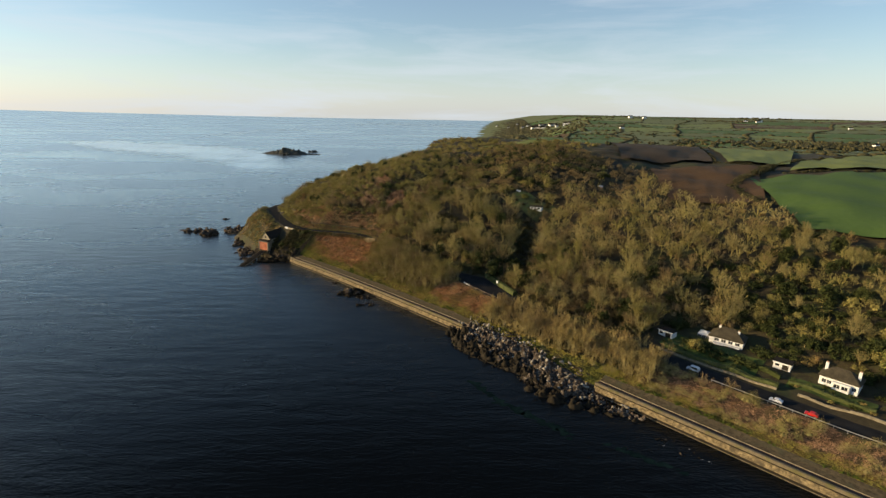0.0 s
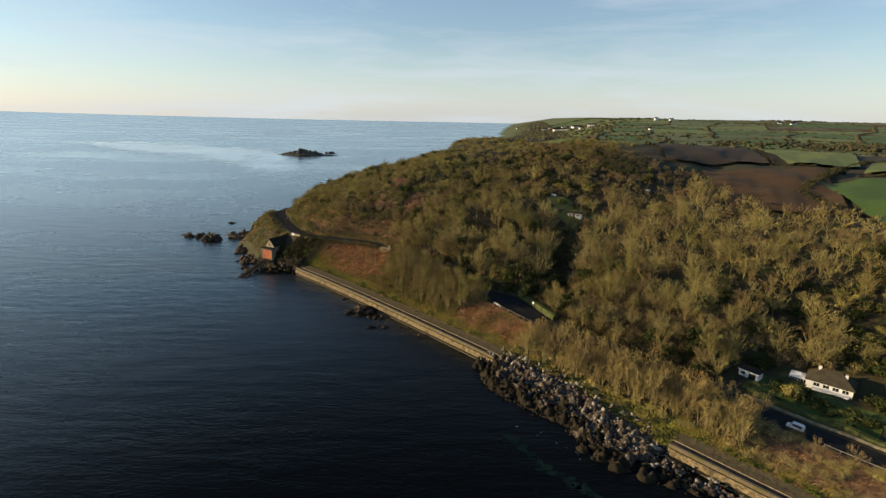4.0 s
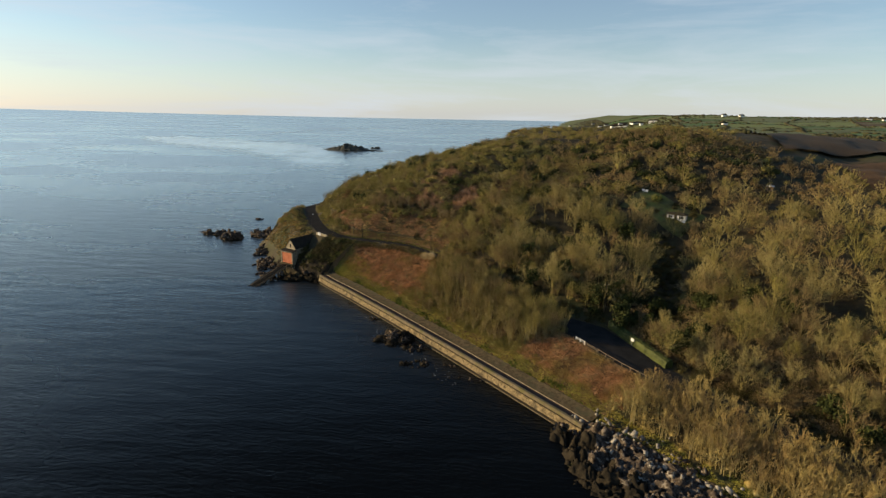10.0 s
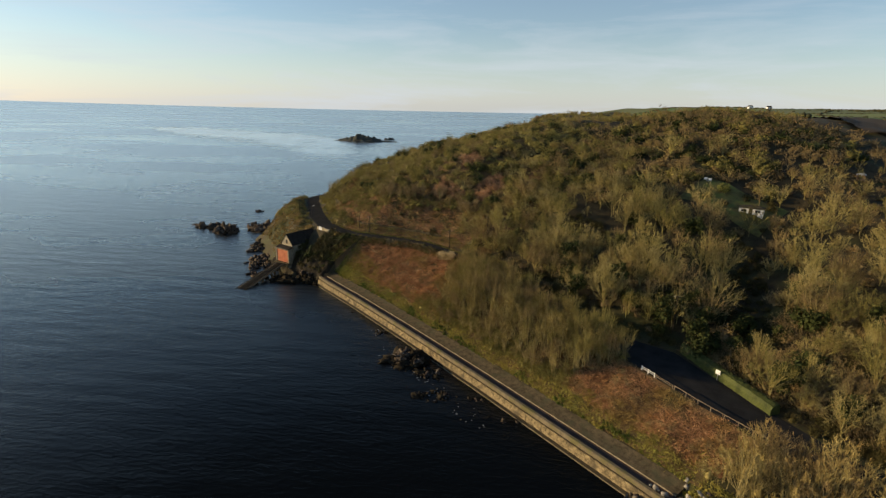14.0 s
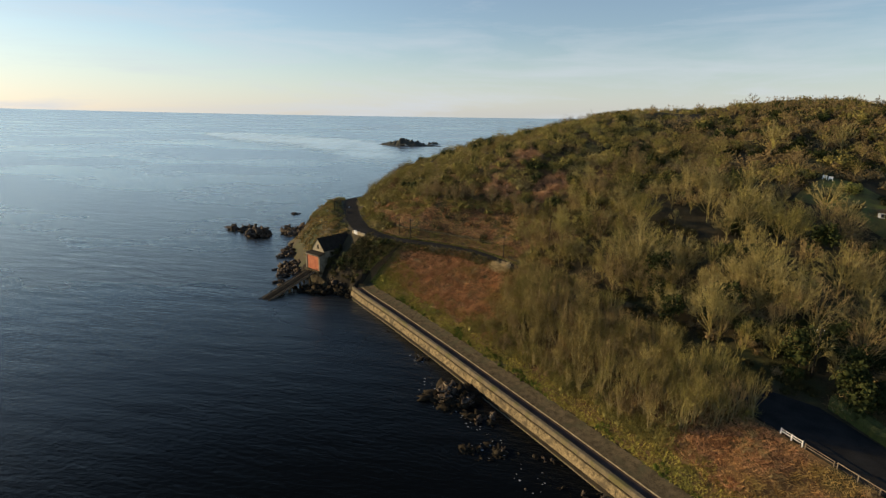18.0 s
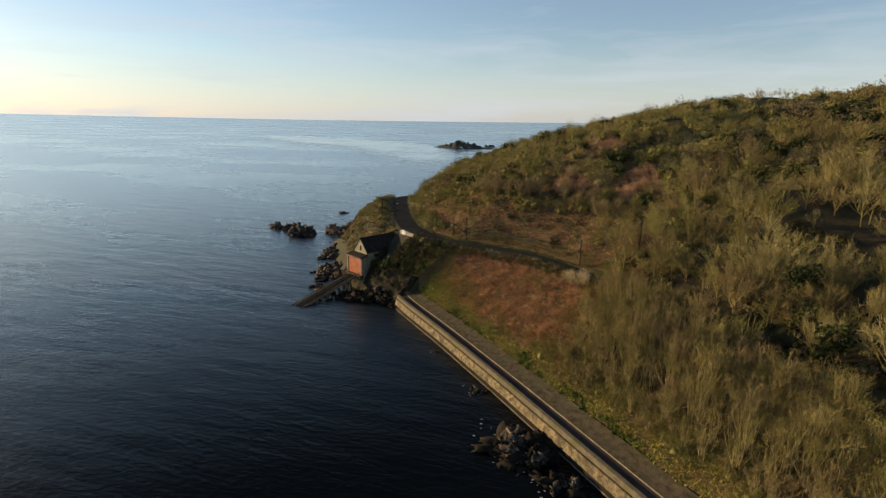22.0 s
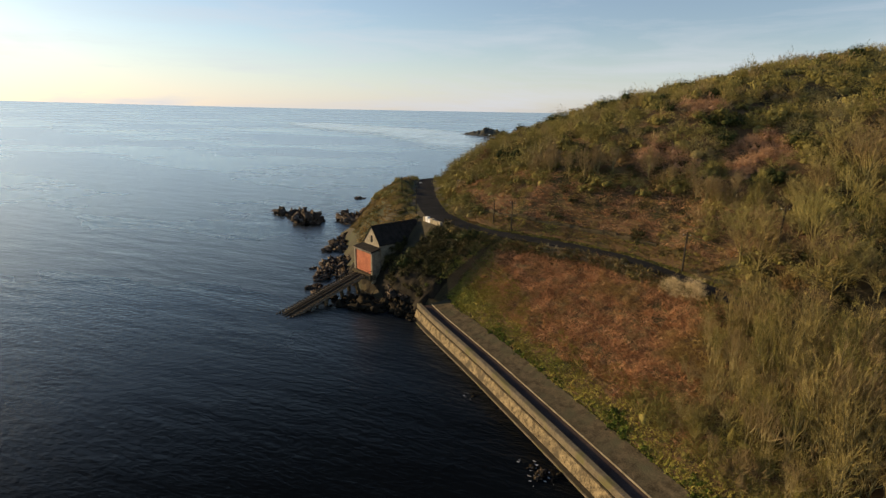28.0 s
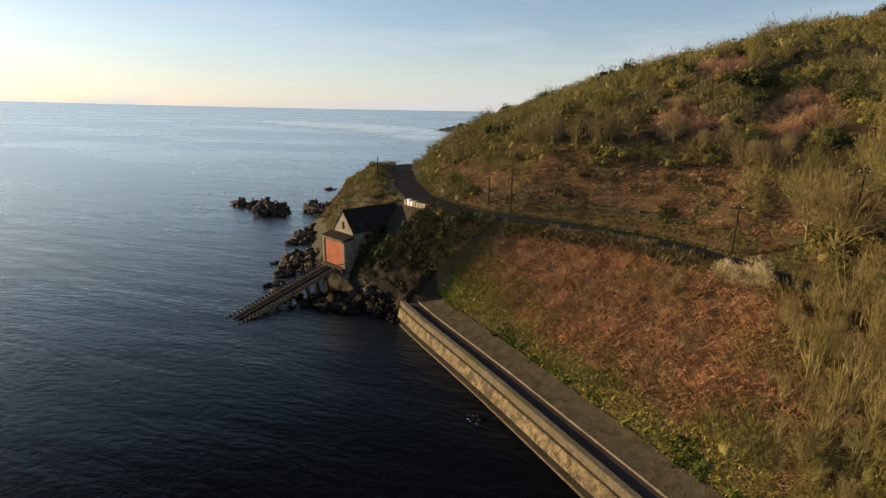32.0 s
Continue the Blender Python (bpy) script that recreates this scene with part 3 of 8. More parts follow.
# ---- sea wall, built in lengths with joints ----
def wall_section(s0, s1):
    """Foot, ledge, face, parapet, path, kerb and apron of one length of the promenade."""
    g = 0.004
    a, b = s0 + g, s1 - g

    def strip(name, mat, prof, parent, label=""):
        pts = []
        for s in (a, b):
            w = float(wall_n(s))
            pts.append([spot(s, w + n, z) for n, z in prof])
        k = len(prof)
        v = pts[0] + pts[1]
        f = [(j, (j + 1) % k, k + (j + 1) % k, k + j) for j in range(k)]
        f += [tuple(range(k - 1, -1, -1)), tuple(range(k, 2 * k))]
        me = bpy.data.meshes.new(name)
        me.from_pydata(v, [], f)
        me.materials.append(mat)
        return part(name, me, parent, label)

    root = thing("sea_wall", Matrix(), "sunlit weathered stone sea wall length with parapet and path", "sea wall", "lengths of the sea wall", "structure")
    strip("foot", M_WET_AND_SHADE, [(0.02, -2.5), (0.02, 0.16), (0.10, 0.62), (0.17, 0.75), (0.6, 0.75), (0.6, -2.5)], root, "dark weedy stone footing at the waterline")
    strip("ledge", M_PARAPET, [(-0.16, -2.5), (-0.16, 0.10), (-0.10, 0.16), (0.016, 0.16), (0.016, -2.5)], root, "pale worn ledge at the waterline")
    strip("face", M_WALL, [(0.17, 0.754), (0.52, 2.06), (0.58, 2.12), (1.0, 2.12), (1.0, 0.754)], root)
    # the recess's shade is painted by this dark strip
    strip("groove", M_WET_AND_SHADE, [(0.74, 2.124), (0.74, 2.42), (1.0, 2.42), (1.0, 2.124)], root, "recessed course below the parapet, shade put into its dark colour")
    strip("parapet", M_PARAPET, [(0.64, 2.424), (0.66, 3.20), (0.74, 3.27), (1.36, 3.27), (1.42, 3.21), (1.44, 2.424)], root, "mossy weathered parapet top")
    strip("path", M_PATH, [(1.444, 1.8), (1.444, 2.62), (3.55, 2.66), (3.55, 1.8)], root, "dark tarmac footpath behind the parapet")
    strip("kerb", M_STONE, [(3.554, 1.8), (3.554, 2.86), (3.57, 2.88), (3.63, 2.88), (3.65, 2.86), (3.65, 1.8)], root, "pale concrete kerb")
    strip("apron", M_CONCRETE, [(3.654, 1.8), (3.654, 2.82), (5.3, 3.10), (6.9, 3.56), (6.9, 1.8)], root, "grey-brown sloping concrete apron")


edges_s = frange(-4.0, 124.0, 6.4) 
for s0, s1 in zip(edges_s[:-1], edges_s[1:]):
    wall_section(s0, s1)
edges_s = frange(181.0, 330.0, 6.2)
for s0, s1 in zip(edges_s[:-1], edges_s[1:]):
    wall_section(s0, s1)
# ---- plant shapes, as arrays of vertices and triangles ----
def unit(v):
    return v / np.maximum(np.linalg.norm(v, axis=-1, keepdims=True), 1e-6)


def slivers(start, way, length, width, rng, droop=0.0):
    """Long thin triangles from start along way."""
    n = len(start)
    side = unit(np.cross(way, rng.normal(size=(n, 3)))) * (width / 2)[:, None]
    tip = start + way * length[:, None]
    tip[:, 2] -= droop * length
    v = np.stack([start - side, start + side, tip], 1).reshape(-1, 3)
    return v, np.arange(3 * n).reshape(-1, 3)


def tube(path, radii, sides=4):
    path, radii = np.asarray(path, float), np.asarray(radii, float)
    way = unit(np.gradient(path, axis=0))
    a = unit(np.cross(way, np.array([0.3, 0.9, 0.1])))
    b = np.cross(way, a)
    ang = np.arange(sides) * 2 * np.pi / sides
    v = path[:, None] + radii[:, None, None] * (np.cos(ang)[None, :, None] * a[:, None] + np.sin(ang)[None, :, None] * b[:, None])
    k, f = len(path), []
    for i in range(k - 1):
        for j in range(sides):
            p, q = i * sides + j, i * sides + (j + 1) % sides
            f += [(p, q, q + sides), (p, q + sides, p + sides)]
    return v.reshape(-1, 3), np.array(f)


def joined(pieces):
    vs, fs, at = [], [], 0
    for v, f in pieces:
        vs.append(v)
        fs.append(f + at)
        at += len(v)
    return np.concatenate(vs), np.concatenate(fs)


def grown(pieces):
    """The first tube with the others grown onto it: each has a face in common with its nearest vertex."""
    v, f = joined(pieces)
    k, at, extra = len(pieces[0][0]), len(pieces[0][0]), []
    for q, _ in pieces[1:]:
        extra.append((int(np.argmin(((v[:k] - q[0]) ** 2).sum(1))), at, at + 1))
        at += len(q)
    return v, np.concatenate([f, np.array(extra, int).reshape(-1, 3)])


def winter_tree(seed, height, reach, stems=1, limbs=20, branches=7, twigs=5, thick=0.013, limb_w=0.045, branch_w=0.06, twig_w=0.032, fork=(0.08, 0.36), dome=0.40, arch=0.45, spray=0.42, sway=0.0, sides=3):
    """A leafless tree: limbs fan out from a short trunk, branches leave the limbs, twigs the branches."""
    rng = np.random.RandomState(seed)
    up = np.array([0, 0, 1.0])
    wood, stem_, starts, ways, lens = [], [], [], [], []
    for k in range(stems):
        spot_ = np.array([rng.normal(), rng.normal(), 0]) * 0.16 * reach * (stems > 1)
        base = spot_ - 0.4 * up
        tall = height * (fork[1] + 0.06)
        crook = spot_ + np.array([rng.normal(), rng.normal(), 0]) * 0.02 * height
        top = crook * 1.3 + up * tall
        r0 = height * thick * (1.0 if stems == 1 else 0.62)
        first = len(wood)
        wood.append(tube([base, crook + up * tall * 0.5, top], [r0 * 1.3, r0, r0 * 0.75], 5))
        count = max(3, limbs // stems)
        for j in range(count):
            az = (j + rng.uniform(-0.4, 0.4)) * 2.4 + k * 1.3 + seed
            rr = reach * np.sqrt(rng.uniform(0.02, 1.0)) * (1 + 0.22 * np.sin(az * 2 + seed))
            out = np.array([np.cos(az), np.sin(az), 0])
            low = rng.uniform(*fork)
            at = base + (top - base) * np.clip((low * height + 0.4) / (tall + 0.4), 0, 1)
            end = spot_ + out * rr + up * height * (1 - dome * (rr / reach) ** 2) * rng.uniform(0.80, 1.02) + np.array([sway, sway * 0.3, 0]) * height
            mid = at + (end - at) * arch + up * height * rng.uniform(-0.02, 0.07) + out * rr * 0.12
            q = np.linspace(0, 1, 5)[:, None]
            curve = (1 - q) ** 2 * at + 2 * q * (1 - q) * mid + q ** 2 * end
            curve[1:-1] += rng.normal(size=(3, 3)) * height * 0.012
            wood.append(tube(curve, limb_w * np.array([1.5, 1.25, 1.0, 0.75, 0.25]) * rng.uniform(0.75, 1.25), sides))
            for _ in range(branches):
                u = rng.uniform(0.28, 1.0) ** 0.8
                i = min(int(u * 4), 3)
                starts.append(curve[i] * (1 - (u * 4 - i)) + curve[i + 1] * (u * 4 - i))
                ways.append(unit(unit(curve[i + 1] - curve[i]) + rng.normal(size=3) * spray + up * 0.18))
                lens.append(height * rng.uniform(0.12, 0.26) * (1.25 - 0.65 * u))
        stem_.append(grown(wood[first:]))
    a, d, ln = np.array(starts), np.array(ways), np.array(lens)
    fine = [slivers(a, d, ln, rng.uniform(0.7, 1.3, len(a)) * branch_w, rng)]
    m = len(a) * twigs
    k = np.repeat(np.arange(len(a)), twigs)
    at = a[k] + d[k] * (ln[k] * rng.uniform(0.12, 0.95, m))[:, None]
    way = unit(d[k] + rng.normal(size=(m, 3)) * 0.55 + up * 0.25)
    fine.append(slivers(at, way, height * rng.uniform(0.05, 0.12, m), rng.uniform(0.6, 1.4, m) * twig_w, rng))
    return joined(stem_), joined(fine), stem_


ICO_V = np.array([(0, 0, -1), (0.723, -0.526, -0.447), (-0.276, -0.851, -0.447), (-0.894, 0, -0.447), (-0.276, 0.851, -0.447), (0.723, 0.526, -0.447),
                  (0.276, -0.851, 0.447), (-0.723, -0.526, 0.447), (-0.723, 0.526, 0.447), (0.276, 0.851, 0.447), (0.894, 0, 0.447), (0, 0, 1)])
ICO_F = np.array([(0, 1, 2), (1, 0, 5), (0, 2, 3), (0, 3, 4), (0, 4, 5), (1, 5, 10), (2, 1, 6), (3, 2, 7), (4, 3, 8), (5, 4, 9),
                  (1, 10, 6), (2, 6, 7), (3, 7, 8), (4, 8, 9), (5, 9, 10), (6, 10, 11), (7, 6, 11), (8, 7, 11), (9, 8, 11), (10, 9, 11)])


def leafy(seed, height, reach, leaves=330, leaf=0.42, lobes=7, trunk=0.0):
    """A bushy crown of many small leaf clumps round uneven lobes; returns (stem, crown)."""
    rng = np.random.RandomState(seed)
    pieces, cs, rs_ = [], [], []
    for k in range(lobes):
        az, rr = rng.uniform(0, 6.28), reach * np.sqrt(rng.uniform(0, 0.45))
        r = reach * rng.uniform(0.34, 0.58)
        lo = trunk * height
        c = np.array([np.cos(az) * rr, np.sin(az) * rr, lo + (height - lo - r) * rng.uniform(0.25, 1.0) * (1 - 0.4 * rr / reach)])
        c[2] = max(c[2], lo + r * 0.35)
        cs.append(c)
        rs_.append(r)
        v = ICO_V * rng.uniform(0.30, 0.62, (12, 1)) * r * np.array([1, 1, 0.85]) + c
        pieces.append((v, ICO_F))
    cs, rs_ = np.array(cs), np.array(rs_)
    pick = rng.choice(lobes, leaves, p=rs_ ** 2 / (rs_ ** 2).sum())
    d = unit(rng.normal(size=(leaves, 3)) + np.array([0, 0, 0.45]))
    at = cs[pick] + d * (rs_[pick] * rng.uniform(0.55, 1.25, leaves))[:, None]
    size = leaf * rng.uniform(0.55, 1.25, leaves)[:, None]
    e1 = unit(np.cross(d, rng.normal(size=(leaves, 3))))
    e2 = unit(np.cross(d, e1) + d * rng.uniform(-1.5, 1.5, (leaves, 1)))
    q = np.stack([at + e1 * size, at - e1 * size * 0.5 + e2 * size * 0.8, at - e1 * size * 0.4 - e2 * size * 0.8 + d * size * 0.3], 1).reshape(-1, 3)
    pieces.append((q, np.arange(3 * leaves).reshape(-1, 3)))
    h = max(trunk * height, 0.3)
    stem = tube([(0, 0, -0.5), (0.05, 0.02, h * 0.5), (0.1, 0, h + 0.5)], [0.03 * height] * 2 + [0.02 * height], 5)
    return stem, joined(pieces)


def tuft(seed, blades, length, spread_, width, up=1.0, droop=0.3):
    """A clump of blades or fronds."""
    rng = np.random.RandomState(seed)
    az = rng.uniform(0, 6.28, blades)
    way = unit(np.stack([np.cos(az) * spread_, np.sin(az) * spread_, np.full(blades, up)], 1) + rng.normal(size=(blades, 3)) * 0.25)
    start = np.stack([rng.normal(size=blades) * 0.22, rng.normal(size=blades) * 0.22, np.full(blades, -0.05)], 1)
    return slivers(start, way, length * rng.uniform(0.6, 1.25, blades), width * rng.uniform(0.7, 1.3, blades), rng, droop)


def strewn(protos, places, turns, sizes, kinds):
    """Copies of prototypes (verts, tris) at places, turned about z and scaled: one pair of arrays."""
    vs, fs, at = [], [], 0
    kinds = np.asarray(kinds)
    for k, (v, f) in enumerate(protos):
        sel = np.where(kinds == k)[0]
        if not len(sel):
            continue
        c, s = np.cos(turns[sel])[:, None], np.sin(turns[sel])[:, None]
        z = sizes[sel][:, None]
        x = (v[None, :, 0] * c - v[None, :, 1] * s) * z + places[sel][:, 0:1]
        y = (v[None, :, 0] * s + v[None, :, 1] * c) * z + places[sel][:, 1:2]
        w = v[None, :, 2] * z + places[sel][:, 2:3]
        vs.append(np.stack([x, y, w], -1).reshape(-1, 3))
        fs.append((f[None] + (np.arange(len(sel)) * len(v))[:, None, None]).reshape(-1, 3) + at)
        at += len(sel) * len(v)
    return np.concatenate(vs), np.concatenate(fs)


def places_on(ss, nn, sink=0.0):
    x, y = plan_xy(ss, nn)
    return np.stack([x, y, ground_z(ss, nn) - sink], 1)


def scatter(seed, s0, s1, n0, n1, gap, keep):
    """Points of a jittered grid in the plan, where keep(s, n) is true."""
    rng = np.random.RandomState(seed)
    a, b = np.meshgrid(np.arange(s0, s1, gap), np.arange(n0, n1, gap), indexing="ij")
    a = a.ravel() + rng.uniform(-0.46, 0.46, a.size) * gap
    b = b.ravel() + rng.uniform(-0.46, 0.46, b.size) * gap
    ok = keep(a, b)
    return a[ok], b[ok], rng


def patchy(s, n, size, seed):
    return ripple(s, n, size, seed)


def off_road(s, n, margin=1.5):
    return (n < road_n(s) - margin) | (n > road_n(s) + road_w(s) + margin)


def in_field(s, n):
    """The ploughed fields and pastures behind the wood."""
    edge = np.interp(s, [20, 60, 90, 103, 123, 154, 170, 184, 196, 219, 240, 300], [300, 262, 212, 192, 165, 147, 154, 152, 141, 132, 134, 140])
    return (n > edge) & (s > 20)


def meadow(s, n):
    """The small green field on the hill top."""
    return ((s + 12) / 30) ** 2 + ((n - 192) / 30) ** 2 < 1


def garden(s, n):
    return (s > 178) & (n > 37) & (n < 62)


# prototypes of the bare trees
def trees(seeds, heights, reaches, **how):
    return [winter_tree(a, b, c, **how) for a, b, c in zip(seeds, heights, reaches)]


BARE = trees((11, 12, 13, 15, 19, 20), (11, 9.5, 12, 10.5, 8.5, 10.0), (5.2, 4.4, 5.6, 3.6, 4.6, 3.2), limbs=26, branches=9, twigs=8, limb_w=0.040, branch_w=0.052, twig_w=0.042, spray=0.5) + [winter_tree(14, 9.5, 4.6, stems=3, limbs=26, branches=9, twigs=8, limb_w=0.038, branch_w=0.05, twig_w=0.042, spray=0.5)]
BARE_MID = trees((11, 12, 13, 15, 19), (11, 9.5, 12, 10.5, 8.5), (5.4, 4.6, 5.8, 3.8, 4.6), limbs=18, branches=7, twigs=6, limb_w=0.055, branch_w=0.085, twig_w=0.085, spray=0.5)
BARE_FAR = trees((16, 17, 18, 19), (10.5, 9.5, 11.5, 8.5), (5.2, 4.6, 5.6, 4.0), limbs=10, branches=6, twigs=6, limb_w=0.07, branch_w=0.13, twig_w=0.15, spray=0.5)
THICKET = trees((21, 22, 23, 24, 29), (8.8, 7.4, 9.4, 6.6, 8.0), (2.5, 2.2, 2.8, 2.4, 2.0), stems=4, limbs=26, branches=8, twigs=5, limb_w=0.033, branch_w=0.038, twig_w=0.027, fork=(0.05, 0.45), dome=0.30, arch=0.5, spray=0.42)
THICKET_FAR = trees((25, 26, 27, 28), (8.8, 7.6, 9.2, 6.6), (2.4, 2.0, 2.6, 2.2), stems=3, limbs=14, branches=7, twigs=6, limb_w=0.034, branch_w=0.055, twig_w=0.056, fork=(0.05, 0.45), dome=0.30, arch=0.5, spray=0.42)
COPPICE = trees((71, 72, 73, 74), (4.8, 3.8, 5.6, 3.2), (3.0, 2.6, 3.2, 2.4), stems=3, limbs=18, branches=6, twigs=7, limb_w=0.024, branch_w=0.05, twig_w=0.066, dome=0.55, spray=0.7, sway=0.10)
COPPICE_FAR = trees((75, 76, 77), (4.8, 3.9, 5.4), (3.1, 2.8, 3.3), stems=3, limbs=8, branches=4, twigs=5, limb_w=0.045, branch_w=0.11, twig_w=0.16, dome=0.55, spray=0.7, sway=0.10)


def brush(seed, height, reach, count, width, length=0.6):
    """A dome of fine leafless brushwood and dead stems, denser outside; returns (stem, crown)."""
    rng = np.random.RandomState(seed)
    core = (ICO_V * rng.uniform(0.25, 0.5, (12, 1)) * np.array([reach, reach, height * 0.8]), ICO_F)
    d = unit(rng.normal(size=(count, 3)) * np.array([1, 1, 0.8]) + np.array([0, 0, 0.35]))
    d[:, 2] = np.abs(d[:, 2])
    r = rng.uniform(0.35, 0.95, count)[:, None]
    start = d * r * np.array([reach, reach, height]) * (1 + 0.18 * np.sin(d[:, :1] * 7 + seed) + 0.12 * np.cos(d[:, 1:2] * 9))
    way = unit(d * 0.7 + rng.normal(size=(count, 3)) * 0.5 + np.array([0, 0, 0.45]))
    s = slivers(start, way, length * rng.uniform(0.6, 1.4, count), rng.uniform(0.7, 1.3, count) * width, rng)
    return tube([(0, 0, -0.4), (0, 0, 0.2), (0.05, 0, 0.5)], [0.06, 0.05, 0.03], 4), joined([core, s])


BRUSH = [brush(35, 2.2, 1.5, 460, 0.04, 0.6), brush(36, 2.8, 1.9, 540, 0.04, 0.65), brush(37, 1.7, 1.4, 400, 0.035, 0.5)]
DOME = [brush(81, 3.6, 2.9, 620, 0.075, 0.75), brush(82, 2.8, 2.5, 540, 0.075, 0.7), brush(83, 4.3, 3.1, 680, 0.075, 0.8)]
SCRUB = [leafy(31, 2.9, 2.4, leaves=640, leaf=0.145, lobes=9), leafy(32, 2.3, 2.1, leaves=560, leaf=0.14, lobes=8), leafy(33, 3.5, 2.7, leaves=720, leaf=0.15, lobes=10), leafy(34, 1.9, 1.9, leaves=500, leaf=0.13, lobes=8)]
SCRUB_FAR = [leafy(38, 3.0, 2.6, leaves=250, leaf=0.28, lobes=6), leafy(39, 2.4, 2.3, leaves=210, leaf=0.27, lobes=5)]
EVER = [leafy(41, 7.0, 3.2, leaves=800, leaf=0.36, lobes=11, trunk=0.15), leafy(42, 5.0, 2.6, leaves=640, leaf=0.34, lobes=9, trunk=0.08), leafy(43, 8.5, 2.6, leaves=800, leaf=0.36, lobes=11, trunk=0.2)]
FERN = [tuft(51, 30, 0.85, 1.0, 0.065, 1.0, 0.25), tuft(52, 28, 0.60, 1.2, 0.065, 0.9, 0.2), tuft(53, 32, 1.15, 0.8, 0.06, 1.3, 0.35)]
IVY = [leafy(54, 0.5, 0.8, leaves=70, leaf=0.15, lobes=3), leafy(55, 0.42, 0.7, leaves=60, leaf=0.15, lobes=3)]
TUSSOCK = [tuft(61, 26, 0.6, 0.8, 0.075, 1.1, 0.25), tuft(62, 24, 0.48, 1.0, 0.075, 0.9, 0.25)]


def thicket_zone(s, n):
    edge = wall_n(s) + 8.6
    a = (s > 35.5 + 0.75 * np.clip(29 - n, 0, 30) + 3 * ripple(s, n, 9, 46)) & (s < 104 - 0.75 * (30 - n)) & (n > edge + 1.5) & (n < road_n(s) + 0.2)
    low = np.interp(s, [128, 150, 165, 180, 184, 193], [12.5, 12.0, 12.8, 13.4, wall_n(184) + 11, wall_n(193) + 9.5])
    b = (s > 128) & (s < 193) & (n > low) & (n < road_n(s) - 1.5)
    return a | b


def bracken_zone(s, n):
    edge = wall_n(s) + 7.6
    a = (s > -9) & (s < 40 + 0.75 * np.clip(29 - n, 0, 30)) & (n > edge + 3.0 + 0.8 * ripple(s, n, 5, 179)) & (n < road_n(s) - 0.8)
    b = (s > 94) & (s < 127) & (n > edge + 3) & (n < road_n(s) - 1.0)
    return a | b


def glade(s, n):
    return ((s - 82) / 15) ** 2 + ((n - 99) / 11) ** 2 < 1


def gully(s, n):
    """The treeless hollow that runs down from the glade."""
    line = np.interp(n, [50, 62, 74, 84], [115, 107, 100, 94])
    return ((np.abs(s - line) < 5) & (n > 48) & (n < 88)) | (((s - 59) / 8) ** 2 + ((n - 61) / 4.5) ** 2 < 1)


def dell(s, n):
    """The shaded dell inland of the road, grown with evergreens."""
    return ((s - 105) / 13) ** 2 + ((n - 50) / 11) ** 2 < 1


def heath(s, n):
    """The thorn and gorse on top of the hill, dark partly for the slope's shade."""
    return (n > np.interp(s, [0, 52, 72, 100], [74, 76, 106, 116]) + 5 * np.sin(s * 0.13)) & (s < 88 + 8 * np.sin(n * 0.13)) & (n < 190)


def wood_zone(s, n):
    """Where bare trees stand on the hill."""
    toe = road_n(s) + road_w(s)
    hill = (n > toe + 2.5) & (s > 29 - 0.10 * (n - 40)) & (n < 172 + 0.2 * s) & ~in_field(s, n) & ~meadow(s, n) & ~garden(s, n)
    return hill & ~glade(s, n) & ~gully(s, n) & off_road(s, n) & (s < 198 + 3 * np.sin(n * 0.2))


def hill_clearing(s, n):
    """Bracken-grown openings in the scrub of the hill face."""
    a = ((s - 14) / 5.5) ** 2 + ((n - 61) / 8) ** 2
    b = ((s - 5) / 7) ** 2 + ((n - 50) / 4) ** 2
    c = ((s + 3) / 4) ** 2 + ((n - 66) / 5) ** 2
    return np.minimum(np.minimum(a, b), c) < 1 + 0.35 * ripple(s, n, 7, 84)


def scrub_zone(s, n):
    toe = road_n(s) + road_w(s)
    hill = (n > toe + 2) & (s < 44) & (s > far_shore_s(n) + 9) & (n < 330) & ~in_field(s, n) & ~meadow(s, n)
    open_ = (s > -19) & (s < 34) & (n < toe + np.interp(s, [-19, -12, 12, 24, 34], [4, 12, 12.5, 9, 5]) + 2 * np.sin(s * 0.5))
    return hill & ~open_ & ~hill_clearing(s, n) & off_road(s, n)
# ---- woods and scrub ----
def tree_thing(name, proto, mats, m, label, category, group, parts=("trunk", "crown")):
    root = thing(name, m, label, category, group)
    pieces = [(parts[0], proto[0], mats[0])]
    if len(proto) > 2 and len(proto[2]) > 1:
        pieces = [("stem", w, mats[0]) for w in proto[2]]
    for pname, (v, f), mat in pieces + [(parts[1], proto[1], mats[1])]:
        key = (pname, id(v), mat.name)
        if key not in SHARED:
            SHARED[key] = mesh_np(pname, v, f, [mat])
        part(pname, SHARED[key], root)
    return root


SHARED = {}


def plant_trees(name, protos, mats, ss, nn, rng, label, category, group, size=(0.8, 1.2), grow=None):
    for s, n in zip(ss, nn):
        k = rng.randint(len(protos))
        z = ground_at(s, n)
        m = Matrix.Translation(spot(s, n, z)) @ Matrix.Rotation(rng.uniform(-0.7, 0.7), 4, "Z") @ Matrix.Scale(rng.uniform(*size) * (grow(s, n) if grow else 1.0), 4)
        tree_thing(name, protos[k], mats, m, label, category, group)


